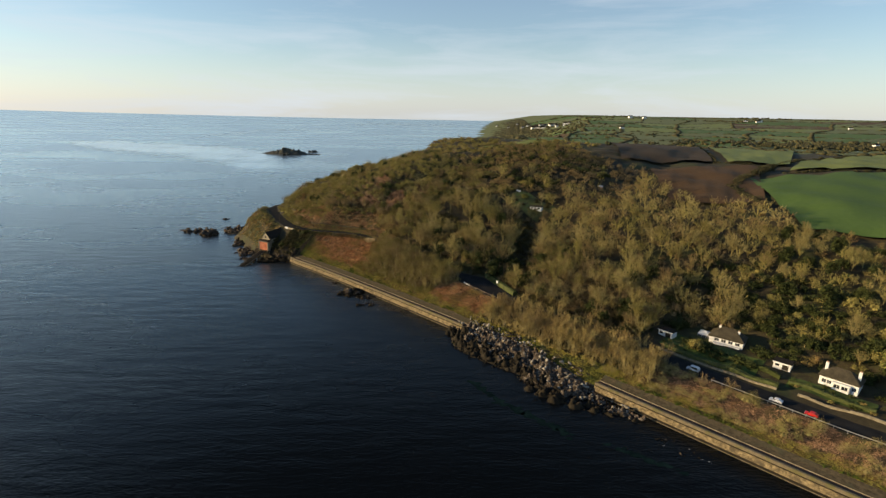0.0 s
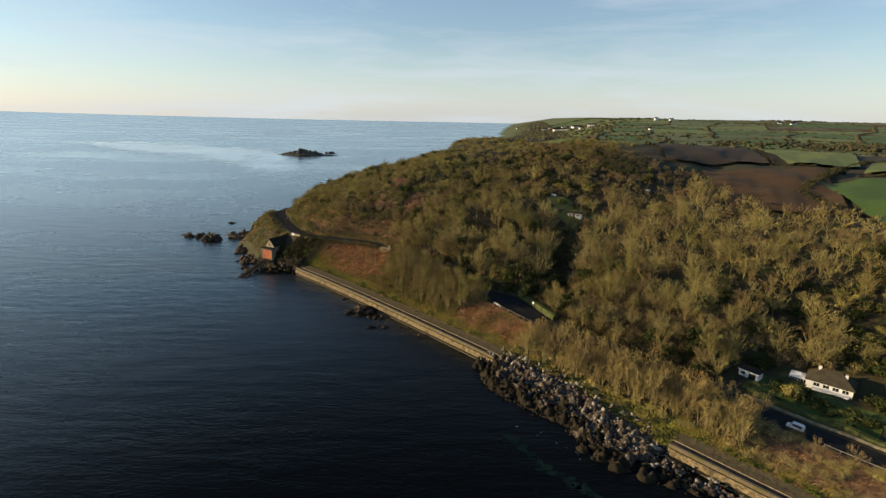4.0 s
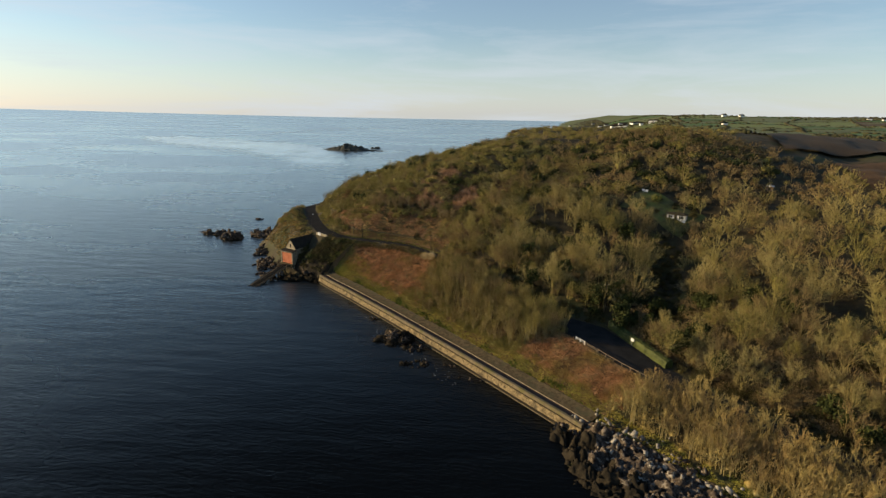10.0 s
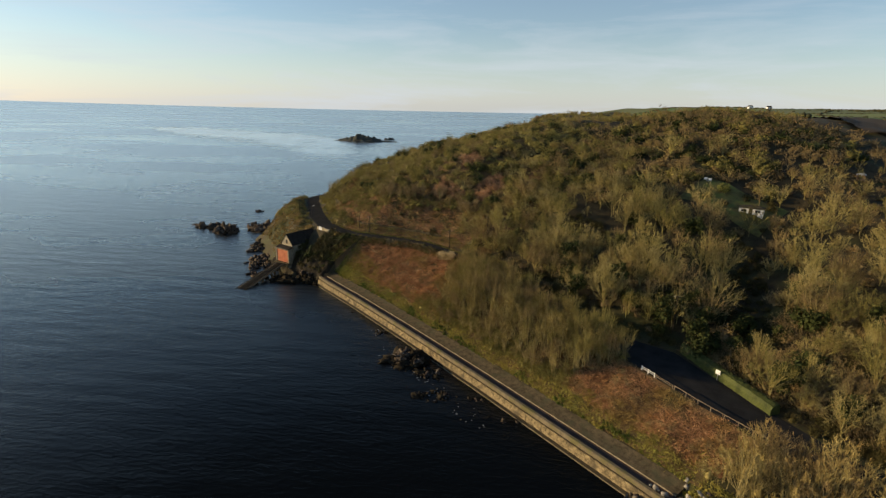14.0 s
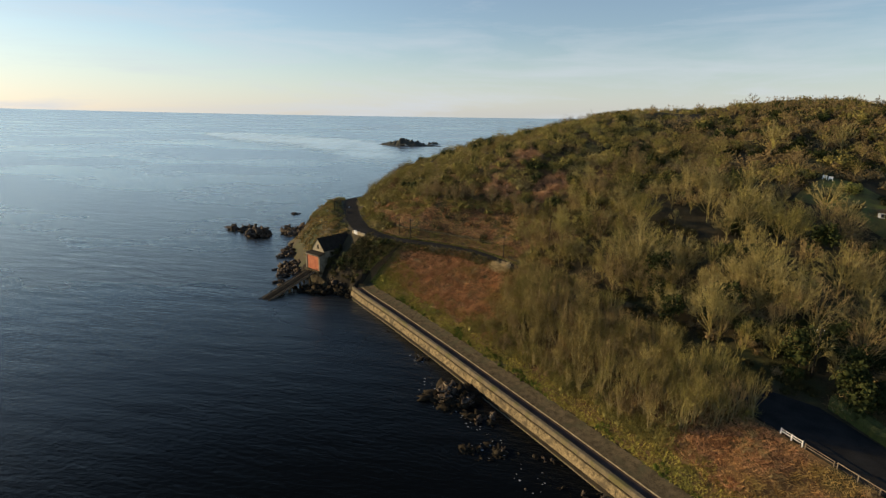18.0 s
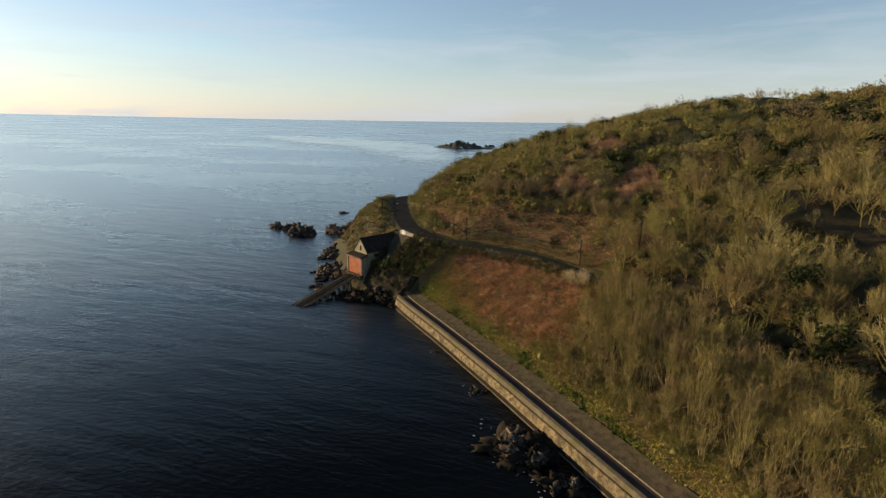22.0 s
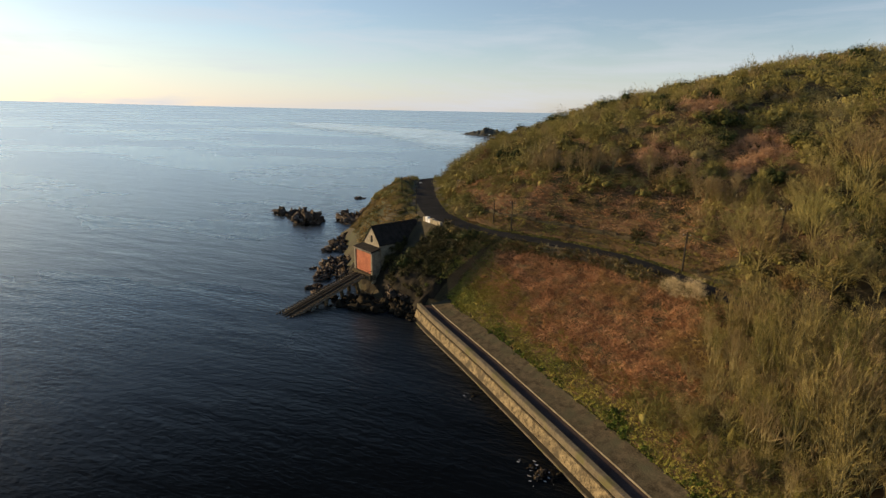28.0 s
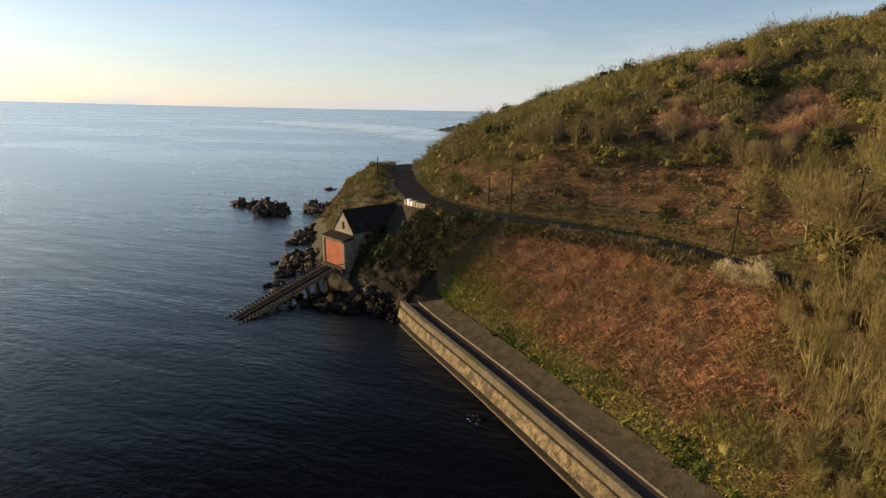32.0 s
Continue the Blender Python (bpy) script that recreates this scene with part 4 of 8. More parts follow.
def stuff(name, protos, mats, ss, nn, rng, label, category, size=(0.8, 1.2), turn=3.14, sink=0.0, grow=1.0):
    """One object for plants past counting; protos are pairs (stem, crown) or single shapes."""
    pl = places_on(ss, nn, sink)
    turns, sizes = rng.uniform(-turn, turn, len(ss)), rng.uniform(*size, len(ss)) * grow
    kinds = rng.randint(0, len(protos), len(ss))
    if isinstance(protos[0][0], tuple):
        v1, f1 = strewn([p[0] for p in protos], pl, turns, sizes, kinds)
        v2, f2 = strewn([p[1] for p in protos], pl, turns, sizes, kinds)
        v, f = joined([(v1, f1), (v2, f2)])
        idx = np.r_[np.zeros(len(f1), int), np.ones(len(f2), int)]
    else:
        v, f = strewn(protos, pl, turns, sizes, kinds)
        idx = None
    return tagged(new(name, mesh_np(name, v, f, mats, idx)), label, category, kind="stuff")


# the stands on the bank between path and road, lower towards their edges
def stand_edge(s, n):
    inward = (s - 35.5 - 0.75 * max(29 - n, 0)) / 15
    upward = (n - wall_n(s) - 9) / 7
    return min(1.0, max(0.42, 0.45 + 0.9 * inward), max(0.5, 0.45 + 0.6 * upward))


ss, nn, rng = scatter(101, 26, 212, 10, 32, 2.0, thicket_zone)
near = ss < 112
tone = rng.uniform(0, 1, len(ss)) + 0.3 * patchy(ss, nn, 7, 12)
for mat, lo, hi, look_ in ((M_SAPLING, 0.5, 9, "tan"), (M_TWIG_DARK, 0.18, 0.5, "dark brown"), (M_TWIG_OLIVE, -9, 0.18, "olive-green")):
    k = near & (tone > lo) & (tone <= hi)
    plant_trees("sapling_clump", THICKET, (M_SAPLING_BARK, mat), ss[k], nn[k], rng, "tall leafless " + look_ + " sapling clump on the bank", "tree", "sapling clumps on the bank", (0.65, 1.12), stand_edge)
sun_toned = ~near & (tone > 0.42) & (ss > 110)
stuff("sapling_stand", THICKET_FAR, [M_SAPLING_BARK, M_SAPLING_SUNLIT], ss[sun_toned], nn[sun_toned], rng, "dense stand of leafless saplings above the rocks, sunlight in their colour", "trees", (0.6, 1.15))
dim = ~near & ~sun_toned
stuff("sapling_stand", THICKET_FAR, [M_SAPLING_BARK, M_TWIG_DARK], ss[dim], nn[dim], rng, "leafless brown saplings among the sun-toned ones", "trees", (0.6, 1.0))

# the wood on the hill: tan, grey-brown and ivy-clad olive trees
ss, nn, rng = scatter(102, 20, 292, 34, 215, 5.2, lambda s, n: wood_zone(s, n) & (patchy(s, n, 22, 8) > -0.7))
ok = (~heath(ss, nn) & ~dell(ss, nn)) | (rng.uniform(0, 1, len(ss)) < 0.3)
ss, nn = ss[ok], nn[ok]
tone = rng.uniform(0, 1, len(ss)) + 0.25 * patchy(ss, nn, 40, 9)
near, mid = (nn < 80) & (ss < 175), (nn < 125) & (ss < 215)
for mat, lo, hi, look_, big in ((M_TWIG, 0.45, 9, "tan", 1.0), (M_TWIG_DARK, 0.16, 0.45, "grey-brown", 0.9), (M_TWIG_OLIVE, -9, 0.16, "ivy-clad olive", 0.95)):
    pick = (tone > lo) & (tone <= hi)
    k = pick & near
    plant_trees("bare_tree", BARE, (M_LIMB, mat), ss[k], nn[k], rng, "leafless winter tree with a fine " + look_ + " crown", "tree", "bare trees of the wood", (0.65 * big, 1.05 * big), lambda s, n: float(np.clip(0.98 + 0.35 * patchy(s, n, 24, 202), 0.6, 1.35)))
    k = pick & mid & ~near
    stuff("woodland", BARE_MID, [M_LIMB, mat], ss[k], nn[k], rng, "leafless " + look_ + " winter woodland on the hillside", "woodland", (0.5 * big, 1.05 * big), turn=0.7)
    k = pick & ~mid & ~near
    low = k & (ss < 115)
    stuff("upper_woodland", BARE_FAR, [M_BARK, M_TWIG_DARK if mat is M_TWIG else mat], ss[low], nn[low], rng, "low wind-cut " + look_ + " woodland on the hill crest", "woodland", (0.36 * big, 0.6 * big), turn=0.7)
    k = k & ~low
    stuff("upper_woodland", BARE_FAR, [M_LIMB, mat], ss[k], nn[k], rng, "leafless " + look_ + " woodland along the hill crest", "woodland", (0.45 * big, 0.85 * big), turn=0.7)
ss, nn, rng = scatter(143, 20, 110, 68, 192, 3.4, lambda s, n: heath(s, n) & ~in_field(s, n) & ~glade(s, n) & (patchy(s, n, 20, 91) > -0.8))
# darker plants here also put the slope's shade into colour
dark = patchy(ss, nn, 17, 92) > 0.1
deep = dark & (patchy(ss, nn, 10, 94) > 0.05)
stuff("heath_scrub", COPPICE_FAR + SCRUB_FAR, [M_BARK, M_TWIG_DARK], ss[~dark], nn[~dark], rng, "brown thorn scrub on top of the hill", "scrub", (0.6, 1.2))
stuff("heath_gorse", SCRUB_FAR, [M_BARK, M_EVER], ss[deep], nn[deep], rng, "dark green gorse in dense patches on the hill", "gorse", (0.7, 1.5))
stuff("heath_gorse", SCRUB_FAR, [M_BARK, M_TWIG_OLIVE], ss[dark & ~deep], nn[dark & ~deep], rng, "dark olive gorse on top of the hill", "gorse", (0.7, 1.5))
# the hollow's shade is carried by the scrub's dark tone
ss, nn, rng = scatter(144, 50, 125, 48, 112, 2.4, lambda s, n: gully(s, n) | (glade(s, n) & (patchy(s, n, 9, 93) > 0.55)))
stuff("hollow_scrub", SCRUB[1::2], [M_BARK, M_SHADE_SCRUB], ss, nn, rng, "low scrub in the wooded hollow, its shade put into the colour", "scrub", (0.5, 0.95))

# the close belt of trees along the inland side of the road
ss, nn, rng = scatter(171, 42, 112, 33, 66, 3.7, lambda s, n: (n > road_n(s) + road_w(s) + 6.0) & (n < road_n(s) + road_w(s) + np.interp(s, [42, 60, 80, 112], [10, 20, 24, 15])) & off_road(s, n) & ~gully(s, n) & ~dell(s, n))
tone = rng.uniform(0, 1, len(ss)) + 0.25 * patchy(ss, nn, 15, 172)
for mat, lo, hi, look_ in ((M_TWIG, 0.62, 9, "tan"), (M_TWIG_DARK, 0.30, 0.62, "grey-brown"), (M_TWIG_OLIVE, -9, 0.30, "olive")):
    k = (tone > lo) & (tone <= hi)
    plant_trees("bare_tree", BARE, (M_LIMB, mat), ss[k], nn[k], rng, "leafless " + look_ + " tree in the belt beside the road", "tree", "bare trees along the road", (0.5, 0.76))
# brown twiggy bushes filling the ground between the trees by the road
ss, nn, rng = scatter(174, 108, 198, 34, 70, 2.5, lambda s, n: wood_zone(s, n) & (n > road_n(s) + road_w(s) + 3) & (patchy(s, n, 7, 175) > -0.6))
tone = patchy(ss, nn, 9, 176)
for mat, lo, hi, look_ in ((M_TWIG_DARK, 0.1, 9, "brown"), (M_TWIG_GREY, -0.35, 0.1, "grey-brown"), (M_SHADE_SCRUB, -9, -0.35, "dark ivy-grown")):
    k = (tone > lo) & (tone <= hi)
    stuff("bushes", DOME, [M_BARK, mat], ss[k], nn[k], rng, "leafless " + look_ + " bushes under the trees by the road", "bushes", (0.55, 1.1))
# undergrowth below the trees, dark evergreens in the hollow
ss, nn, rng = scatter(103, 20, 292, 34, 215, 6.0, lambda s, n: wood_zone(s, n) & (patchy(s, n, 40, 18) > -0.4))
stuff("undergrowth", SCRUB_FAR, [M_BARK, M_TWIG_DARK], ss, nn, rng, "low tangled olive undergrowth between bare trees", "undergrowth", (0.5, 1.0))
ss, nn, rng = scatter(104, 60, 175, 40, 78, 8.0, lambda s, n: wood_zone(s, n) & (patchy(s, n, 28, 21) > 0.15))
plant_trees("evergreen_tree", EVER, (M_BARK, M_EVER), ss, nn, rng, "dark evergreen tree among the leafless wood", "tree", "evergreen trees in the hollow", (0.7, 1.1))

ss, nn, rng = scatter(173, 90, 119, 38, 62, 4.6, lambda s, n: dell(s, n) & off_road(s, n, 3.0) & (n > road_n(s) + road_w(s) + 2.5))
plant_trees("evergreen_tree", EVER, (M_BARK, M_EVER), ss, nn, rng, "dark evergreen tree in the shaded dell", "tree", "evergreen trees in the dell", (0.55, 0.95))


def plot(s, n):
    """The old gardens that climb the slope behind the white houses."""
    return (s > 196) & (n > 66) & ~in_field(s, n) & ~((np.abs(n - 84 - 0.12 * (s - 200)) < 2.6) & (s < 250))


ss, nn, rng = scatter(147, 196, 290, 66, 150, 4.0, plot)
pick = rng.uniform(0, 1, len(ss)) + 0.35 * patchy(ss, nn, 17, 22)
k = pick < 0.18
plant_trees("evergreen_tree", EVER, (M_BARK, M_EVER), ss[k], nn[k], rng, "dark evergreen tree behind the white houses", "tree", "evergreen trees behind the houses", (0.6, 1.1))
k = (pick >= 0.18) & (pick < 0.45)
stuff("old_garden_shrubs", SCRUB, [M_BARK, M_HEDGE], ss[k], nn[k], rng, "dark green overgrown garden shrubs on the slope", "shrubs", (0.7, 1.4))
k = (pick >= 0.45) & (pick < 0.72)
stuff("old_garden_scrub", COPPICE, [M_LIMB, M_SCRUB], ss[k], nn[k], rng, "olive-brown thorn scrub in the old gardens", "scrub", (0.7, 1.3))
k = pick >= 0.72
plant_trees("bare_tree", BARE, (M_LIMB, M_TWIG), ss[k], nn[k], rng, "leafless tan tree in the old gardens behind the houses", "tree", "bare trees behind the houses", (0.45, 0.8))
ss, nn, rng = scatter(158, 196, 252, 78, 96, 0.9, lambda s, n: np.abs(n - 84 - 0.12 * (s - 200)) < 2.8)
stuff("garden_grass", TUSSOCK, [M_GRASS_GREEN], ss, nn, rng, "strip of green grass between the old gardens", "grass", (0.5, 0.9))

# gorse and wind-cut scrub on the seaward hill
ss, nn, rng = scatter(105, -190, 60, 20, 330, 3.3, lambda s, n: scrub_zone(s, n) & (n < 250) & ((n > 130) | (patchy(s, n, 20, 31) > -0.75)))
near = (nn < 115) & (ss > -95)
soft = patchy(ss, nn, 15, 34) > -0.15
keep = near | (rng.uniform(0, 1, len(ss)) < 0.42)
ss, nn, near, soft = ss[keep], nn[keep], near[keep], soft[keep]
hue = patchy(ss, nn, 24, 36) + 0.5 * patchy(ss, nn, 8, 38)
for mat, lo, hi, look_ in ((M_SCRUB, 0.05, 9, "olive"), (M_TWIG_OLIVE, -0.40, 0.05, "dark green-brown"), (M_TWIG, -9, -0.40, "tan")):
    k = near & soft & (hue > lo) & (hue <= hi)
    tufted = k & (patchy(ss, nn, 11, 203) > -0.55)
    stuff("thorn_scrub", DOME, [M_BARK, mat], ss[tufted], nn[tufted], rng, "dense " + look_ + " domes of wind-cut thorn on the hill", "scrub", (0.7, 1.15), turn=0.8, grow=np.clip(0.9 + 0.4 * patchy(ss[tufted], nn[tufted], 15, 201), 0.5, 1.4))
    k = k & (~tufted | (rng.uniform(0, 1, len(ss)) < 0.08))
    stuff("scrub", COPPICE, [M_LIMB, mat], ss[k], nn[k], rng, "soft " + look_ + " wind-cut blackthorn scrub over the hill", "scrub", (0.5, 0.95), turn=0.8, grow=np.clip(0.85 + 0.6 * patchy(ss[k], nn[k], 15, 201), 0.4, 1.6))
close = near & ~soft & (nn < 75) & (ss > -40)
stuff("gorse", SCRUB, [M_BARK, M_TWIG_OLIVE], ss[close], nn[close], rng, "olive and brown gorse bushes on the hill", "gorse", (0.7, 1.25))
stuff("upper_scrub", COPPICE_FAR, [M_BARK, M_SCRUB], ss[~near & soft], nn[~near & soft], rng, "olive-brown thorn scrub on the hill crest", "scrub", (0.5, 0.8), turn=0.8)
stuff("upper_gorse", SCRUB_FAR, [M_BARK, M_SCRUB], ss[~soft & ~close], nn[~soft & ~close], rng, "dull olive gorse scrub on the hill crest", "scrub", (0.65, 1.15))
ss, nn, rng = scatter(106, -120, 50, 40, 185, 10.0, lambda s, n: scrub_zone(s, n) & (patchy(s, n, 30, 33) > 0.0))
stuff("bare_hill_trees", BARE_FAR, [M_BARK, M_TWIG_GREY], ss, nn, rng, "small leafless grey-brown trees among hill scrub", "trees", (0.26, 0.44), turn=0.7)
ss, nn, rng = scatter(107, -110, 45, 40, 170, 8.5, lambda s, n: scrub_zone(s, n) & (patchy(s, n, 26, 35) > 0.2))
stuff("dark_gorse", SCRUB, [M_BARK, M_EVER], ss, nn, rng, "dark green gorse clumps among paler scrub", "gorse", (0.9, 1.5))

ss, nn, rng = scatter(133, -112, 46, 34, 125, 1.9, scrub_zone)
stuff("hill_grass", TUSSOCK, [M_DULL_GRASS], ss, nn, rng, "dull rough grass between the hill bushes", "grass", (1.2, 2.4))

# low gorse in front of the meadow
ss, nn, rng = scatter(157, -45, 20, 160, 187, 2.6, lambda s, n: meadow(s, n) & (n < 185))
stuff("low_gorse", SCRUB_FAR, [M_BARK, M_TWIG_OLIVE], ss, nn, rng, "low dark gorse below the hilltop meadow", "gorse", (0.25, 0.5))
# pinkish scrub in the clearings, dark gorse below the slender trees
ss, nn, rng = scatter(161, -10, 24, 42, 74, 1.7, lambda s, n: hill_clearing(s, n) & (patchy(s, n, 5, 114) > -0.5))
stuff("clearing_brush", BRUSH, [M_BARK, M_BRACKEN_PALE], ss, nn, rng, "pinkish-brown dead stems in the hillside clearings", "brushwood", (0.5, 1.1))
ss, nn, rng = scatter(162, -22, 22, 32, 52, 2.4, lambda s, n: (np.abs(n - road_n(s) - road_w(s) - 16.5) < 3.0) & (patchy(s, n, 7, 115) > -0.2))
stuff("edge_gorse", SCRUB[1::2] + BRUSH, [M_BARK, M_SHADE_SCRUB], ss, nn, rng, "dark gorse and bramble below the slender trees", "gorse", (0.5, 1.0))
# slender pale-stemmed trees along the upper edge of the bracken
ss, nn, rng = scatter(152, -18, 24, 34, 50, 3.0, lambda s, n: (np.abs(n - road_n(s) - road_w(s) - 15.5) < 2.6) & (patchy(s, n, 8, 86) > -0.3))
plant_trees("slender_tree", BARE[3:6:2], (M_SAPLING_BARK, M_TWIG_GREY), ss, nn, rng, "slender leafless tree with a pale stem above the bracken", "tree", "slender trees above the bracken", (0.42, 0.66))
# larger bare trees scattered over the hill face
ss, nn, rng = scatter(153, -8, 40, 46, 92, 8.0, lambda s, n: scrub_zone(s, n) & (patchy(s, n, 21, 87) > 0.05))
plant_trees("hill_tree", BARE, (M_LIMB, M_TWIG_OLIVE), ss, nn, rng, "leafless olive-tinted tree standing out of the hill scrub", "tree", "bare trees on the hill face", (0.34, 0.56))

# brushwood: in the stands, on the headland, over the bank and in gaps of the scrub
# shade between the saplings is put into this brushwood's darker tones
ss, nn, rng = scatter(108, 26, 212, 10, 32, 2.9, lambda s, n: thicket_zone(s, n) & (patchy(s, n, 6, 96) > -0.45))
far = ss > 110
green = ~far & (patchy(ss, nn, 8, 99) > 0.0)
stuff("brushwood", BRUSH, [M_BARK, M_TWIG_OLIVE], ss[green], nn[green], rng, "tangled olive brushwood between the saplings", "brushwood", (0.6, 1.3))
brown = ~far & ~green
stuff("brushwood", BRUSH, [M_BARK, M_TWIG_DARK], ss[brown], nn[brown], rng, "tangled brown brushwood between the saplings", "brushwood", (0.8, 1.45))
stuff("brushwood", BRUSH, [M_BARK, M_SAPLING_SUNLIT], ss[far], nn[far], rng, "tangled tan brushwood above the rocks, sunlight in its colour", "brushwood", (0.7, 1.3))
ss, nn, rng = scatter(109, -110, 46, 36, 130, 7.0, lambda s, n: scrub_zone(s, n) & (patchy(s, n, 19, 52) > -0.2))
stuff("hill_brushwood", BRUSH, [M_BARK, M_TWIG_GREY], ss, nn, rng, "brown leafless brushwood among the hill scrub", "brushwood", (0.8, 1.6))
ss, nn, rng = scatter(110, 124, 330, 8, 28, 2.4, lambda s, n: (n > wall_n(s) + 8.5) & (n < road_n(s) - 1.5) & ~thicket_zone(s, n) & (patchy(s, n, 12, 53) > -0.1))
stuff("bank_brushwood", BRUSH, [M_BARK, M_TWIG], ss, nn, rng, "tan brushwood on the bank below the road", "brushwood", (0.6, 1.1))
ss, nn, rng = scatter(116, 176, 292, 38, 96, 3.6, lambda s, n: (n > 62) | ((patchy(s, n, 14, 54) > -0.5) & (n > 44)))
ok = ~(((ss > 186) & (ss < 210) & (nn > 50) & (nn < 68)) | ((ss > 226) & (ss < 243) & (nn > 42) & (nn < 58)) | ((ss > 214.5) & (ss < 223) & (nn > 42) & (nn < 56)) | ((ss > 178) & (ss < 190) & (nn > 44) & (nn < 54)))
dark = ok & (patchy(ss, nn, 13, 58) > -0.3)
stuff("dark_garden_shrubs", SCRUB_FAR, [M_BARK, M_EVER], ss[dark], nn[dark], rng, "dark evergreen shrubs round the houses", "shrubs", (0.6, 1.3))
ok = ok & ~dark
stuff("garden_shrubs", SCRUB + EVER[1:2], [M_BARK, M_SCRUB], ss[ok], nn[ok], rng, "mixed olive and green garden shrubs round the houses", "shrubs", (0.5, 1.1))
ss, nn, rng = scatter(117, -104, -7, -8, 30, 1.3, lambda s, n: (s > far_shore_s(n) + 4) & (n > shore_n(s) + 3.5) & (n < road_n(s) - 1.2) & (patchy(s, n, 9, 55) > -0.5) & ~((s > -29.5) & (s < -18.5) & (n > -9) & (n < 11)))
mound = ss < -30
ms = np.repeat(ss[mound], 5) + rng.uniform(-0.8, 0.8, 5 * mound.sum())
mn = np.repeat(nn[mound], 5) + rng.uniform(-0.8, 0.8, 5 * mound.sum())
tawny = patchy(ms, mn, 14, 57) > -0.6
stuff("mound_grass", TUSSOCK, [M_STRAW_BROWN], ms[tawny], mn[tawny], rng, "coarse tawny grass on the headland mound", "grass", (0.9, 1.7))
stuff("mound_grass", TUSSOCK, [M_DULL_GRASS], ms[~tawny], mn[~tawny], rng, "coarse olive grass on the headland mound", "grass", (0.9, 1.7))
# cove slope's shade is put into this scrub's colour
stuff("cove_scrub", SCRUB[1::2] + COPPICE[1::2], [M_BARK, M_SHADE_SCRUB], ss[~mound], nn[~mound], rng, "scrub on the slope behind the boathouse, shade put into its colour", "scrub", (0.45, 0.95))
ss, nn, rng = scatter(118, -104, -40, 10, 30, 2.2, lambda s, n: (s > far_shore_s(n) + 4) & (n > shore_n(s) + 9) & (n < road_n(s) - 1.2) & (patchy(s, n, 11, 56) > 0.1))
stuff("mound_scrub", SCRUB, [M_BARK, M_SCRUB], ss, nn, rng, "olive scrub on top of the headland mound", "scrub", (0.4, 0.7))

# bracken
ss, nn, rng = scatter(111, -9, 130, 10, 34, 0.42, lambda s, n: bracken_zone(s, n) & (patchy(s, n, 2.6, 111) + 0.5 * patchy(s, n, 9, 112) > -0.85))
stuff("bracken", FERN, [M_BRACKEN], ss, nn, rng, "russet dead bracken covering the steep bank", "bracken", (0.6, 1.7))
ss, nn, rng = scatter(131, -4, 127, 10, 32, 1.5, lambda s, n: bracken_zone(s, n) & (patchy(s, n, 11, 71) > 0.15))
stuff("bank_brambles", BRUSH, [M_BARK, M_TWIG_GREY], ss, nn, rng, "low brown bramble tangles in the bracken", "brambles", (0.3, 0.6))
ss, nn, rng = scatter(112, -46, 60, 20, 75, 0.6, lambda s, n: (n > road_n(s) + road_w(s) + 4.6) & ~wood_zone(s, n) & ((n < road_n(s) + road_w(s) + 17) | hill_clearing(s, n)))
tint = patchy(ss, nn, 7, 37) + 0.5 * patchy(ss, nn, 2.5, 39)
stuff("hill_bracken", FERN, [M_BRACKEN], ss[tint > 0.1], nn[tint > 0.1], rng, "rust-brown dead bracken above the road", "bracken", (0.7, 1.4))
k = (tint <= 0.1) & (tint > -0.45)
stuff("hill_bracken", FERN, [M_BRACKEN_PALE], ss[k], nn[k], rng, "pinkish-brown dead bracken above the road", "bracken", (0.7, 1.3))
k = tint <= -0.45
stuff("hill_bank_grass", TUSSOCK, [M_STRAW_BROWN], ss[k], nn[k], rng, "tawny grass between the bracken above the road", "grass", (1.0, 1.8))
ss, nn, rng = scatter(159, -20, 22, 22, 50, 2.2, lambda s, n: (n > road_n(s) + road_w(s) + 5) & (n < road_n(s) + road_w(s) + 15) & (patchy(s, n, 6, 113) > 0.25))
stuff("bracken_bushes", BRUSH + SCRUB[3:], [M_BARK, M_TWIG_DARK], ss, nn, rng, "dark low bushes in the bracken above the road", "shrubs", (0.4, 0.75))
ss, nn, rng = scatter(113, 196, 330, 10, 30, 0.8, lambda s, n: (n > wall_n(s) + 9.5) & (n < road_n(s) - 1.2))
stuff("pale_bracken", FERN, [M_BRACKEN_PALE], ss, nn, rng, "pinkish-brown dead bracken below the road rail", "bracken", (0.9, 1.5))

def bank_sheet(name, mat, s0, s1, label):
    """Litter under the bracken, laid over the bank."""
    S_ = np.linspace(s0, s1, int(s1 - s0) + 1)[:, None] * np.ones((1, 15))
    T_ = np.linspace(0, 1, 15)[None] * np.ones((S_.shape[0], 1))
    N_ = (wall_n(S_) + 7.1) * (1 - T_) + (road_n(S_) - 0.4) * T_
    X, Y = plan_xy(S_, N_)
    tagged(new(name, grid_mesh(name, X, Y, ground_z(S_, N_) + 0.16, [mat])), label, "ground", kind="structure")


bank_sheet("bank", M_LITTER, -6, 126, "brown bracken litter on the steep bank")
bank_sheet("bank", M_LITTER, 184, 330, "brown bracken litter below the road")
S_, T_ = np.meshgrid(np.linspace(-34, 40, 75), np.linspace(0, 1, 40), indexing="ij")
N_ = road_n(S_) + road_w(S_) + 1.2 + T_ * 46
X_, Y_ = plan_xy(S_, N_)
tagged(new("bank", grid_mesh("bank", X_, Y_, ground_z(S_, N_) + 0.14, [M_LITTER])), "russet bracken litter above the road", "ground", kind="structure")

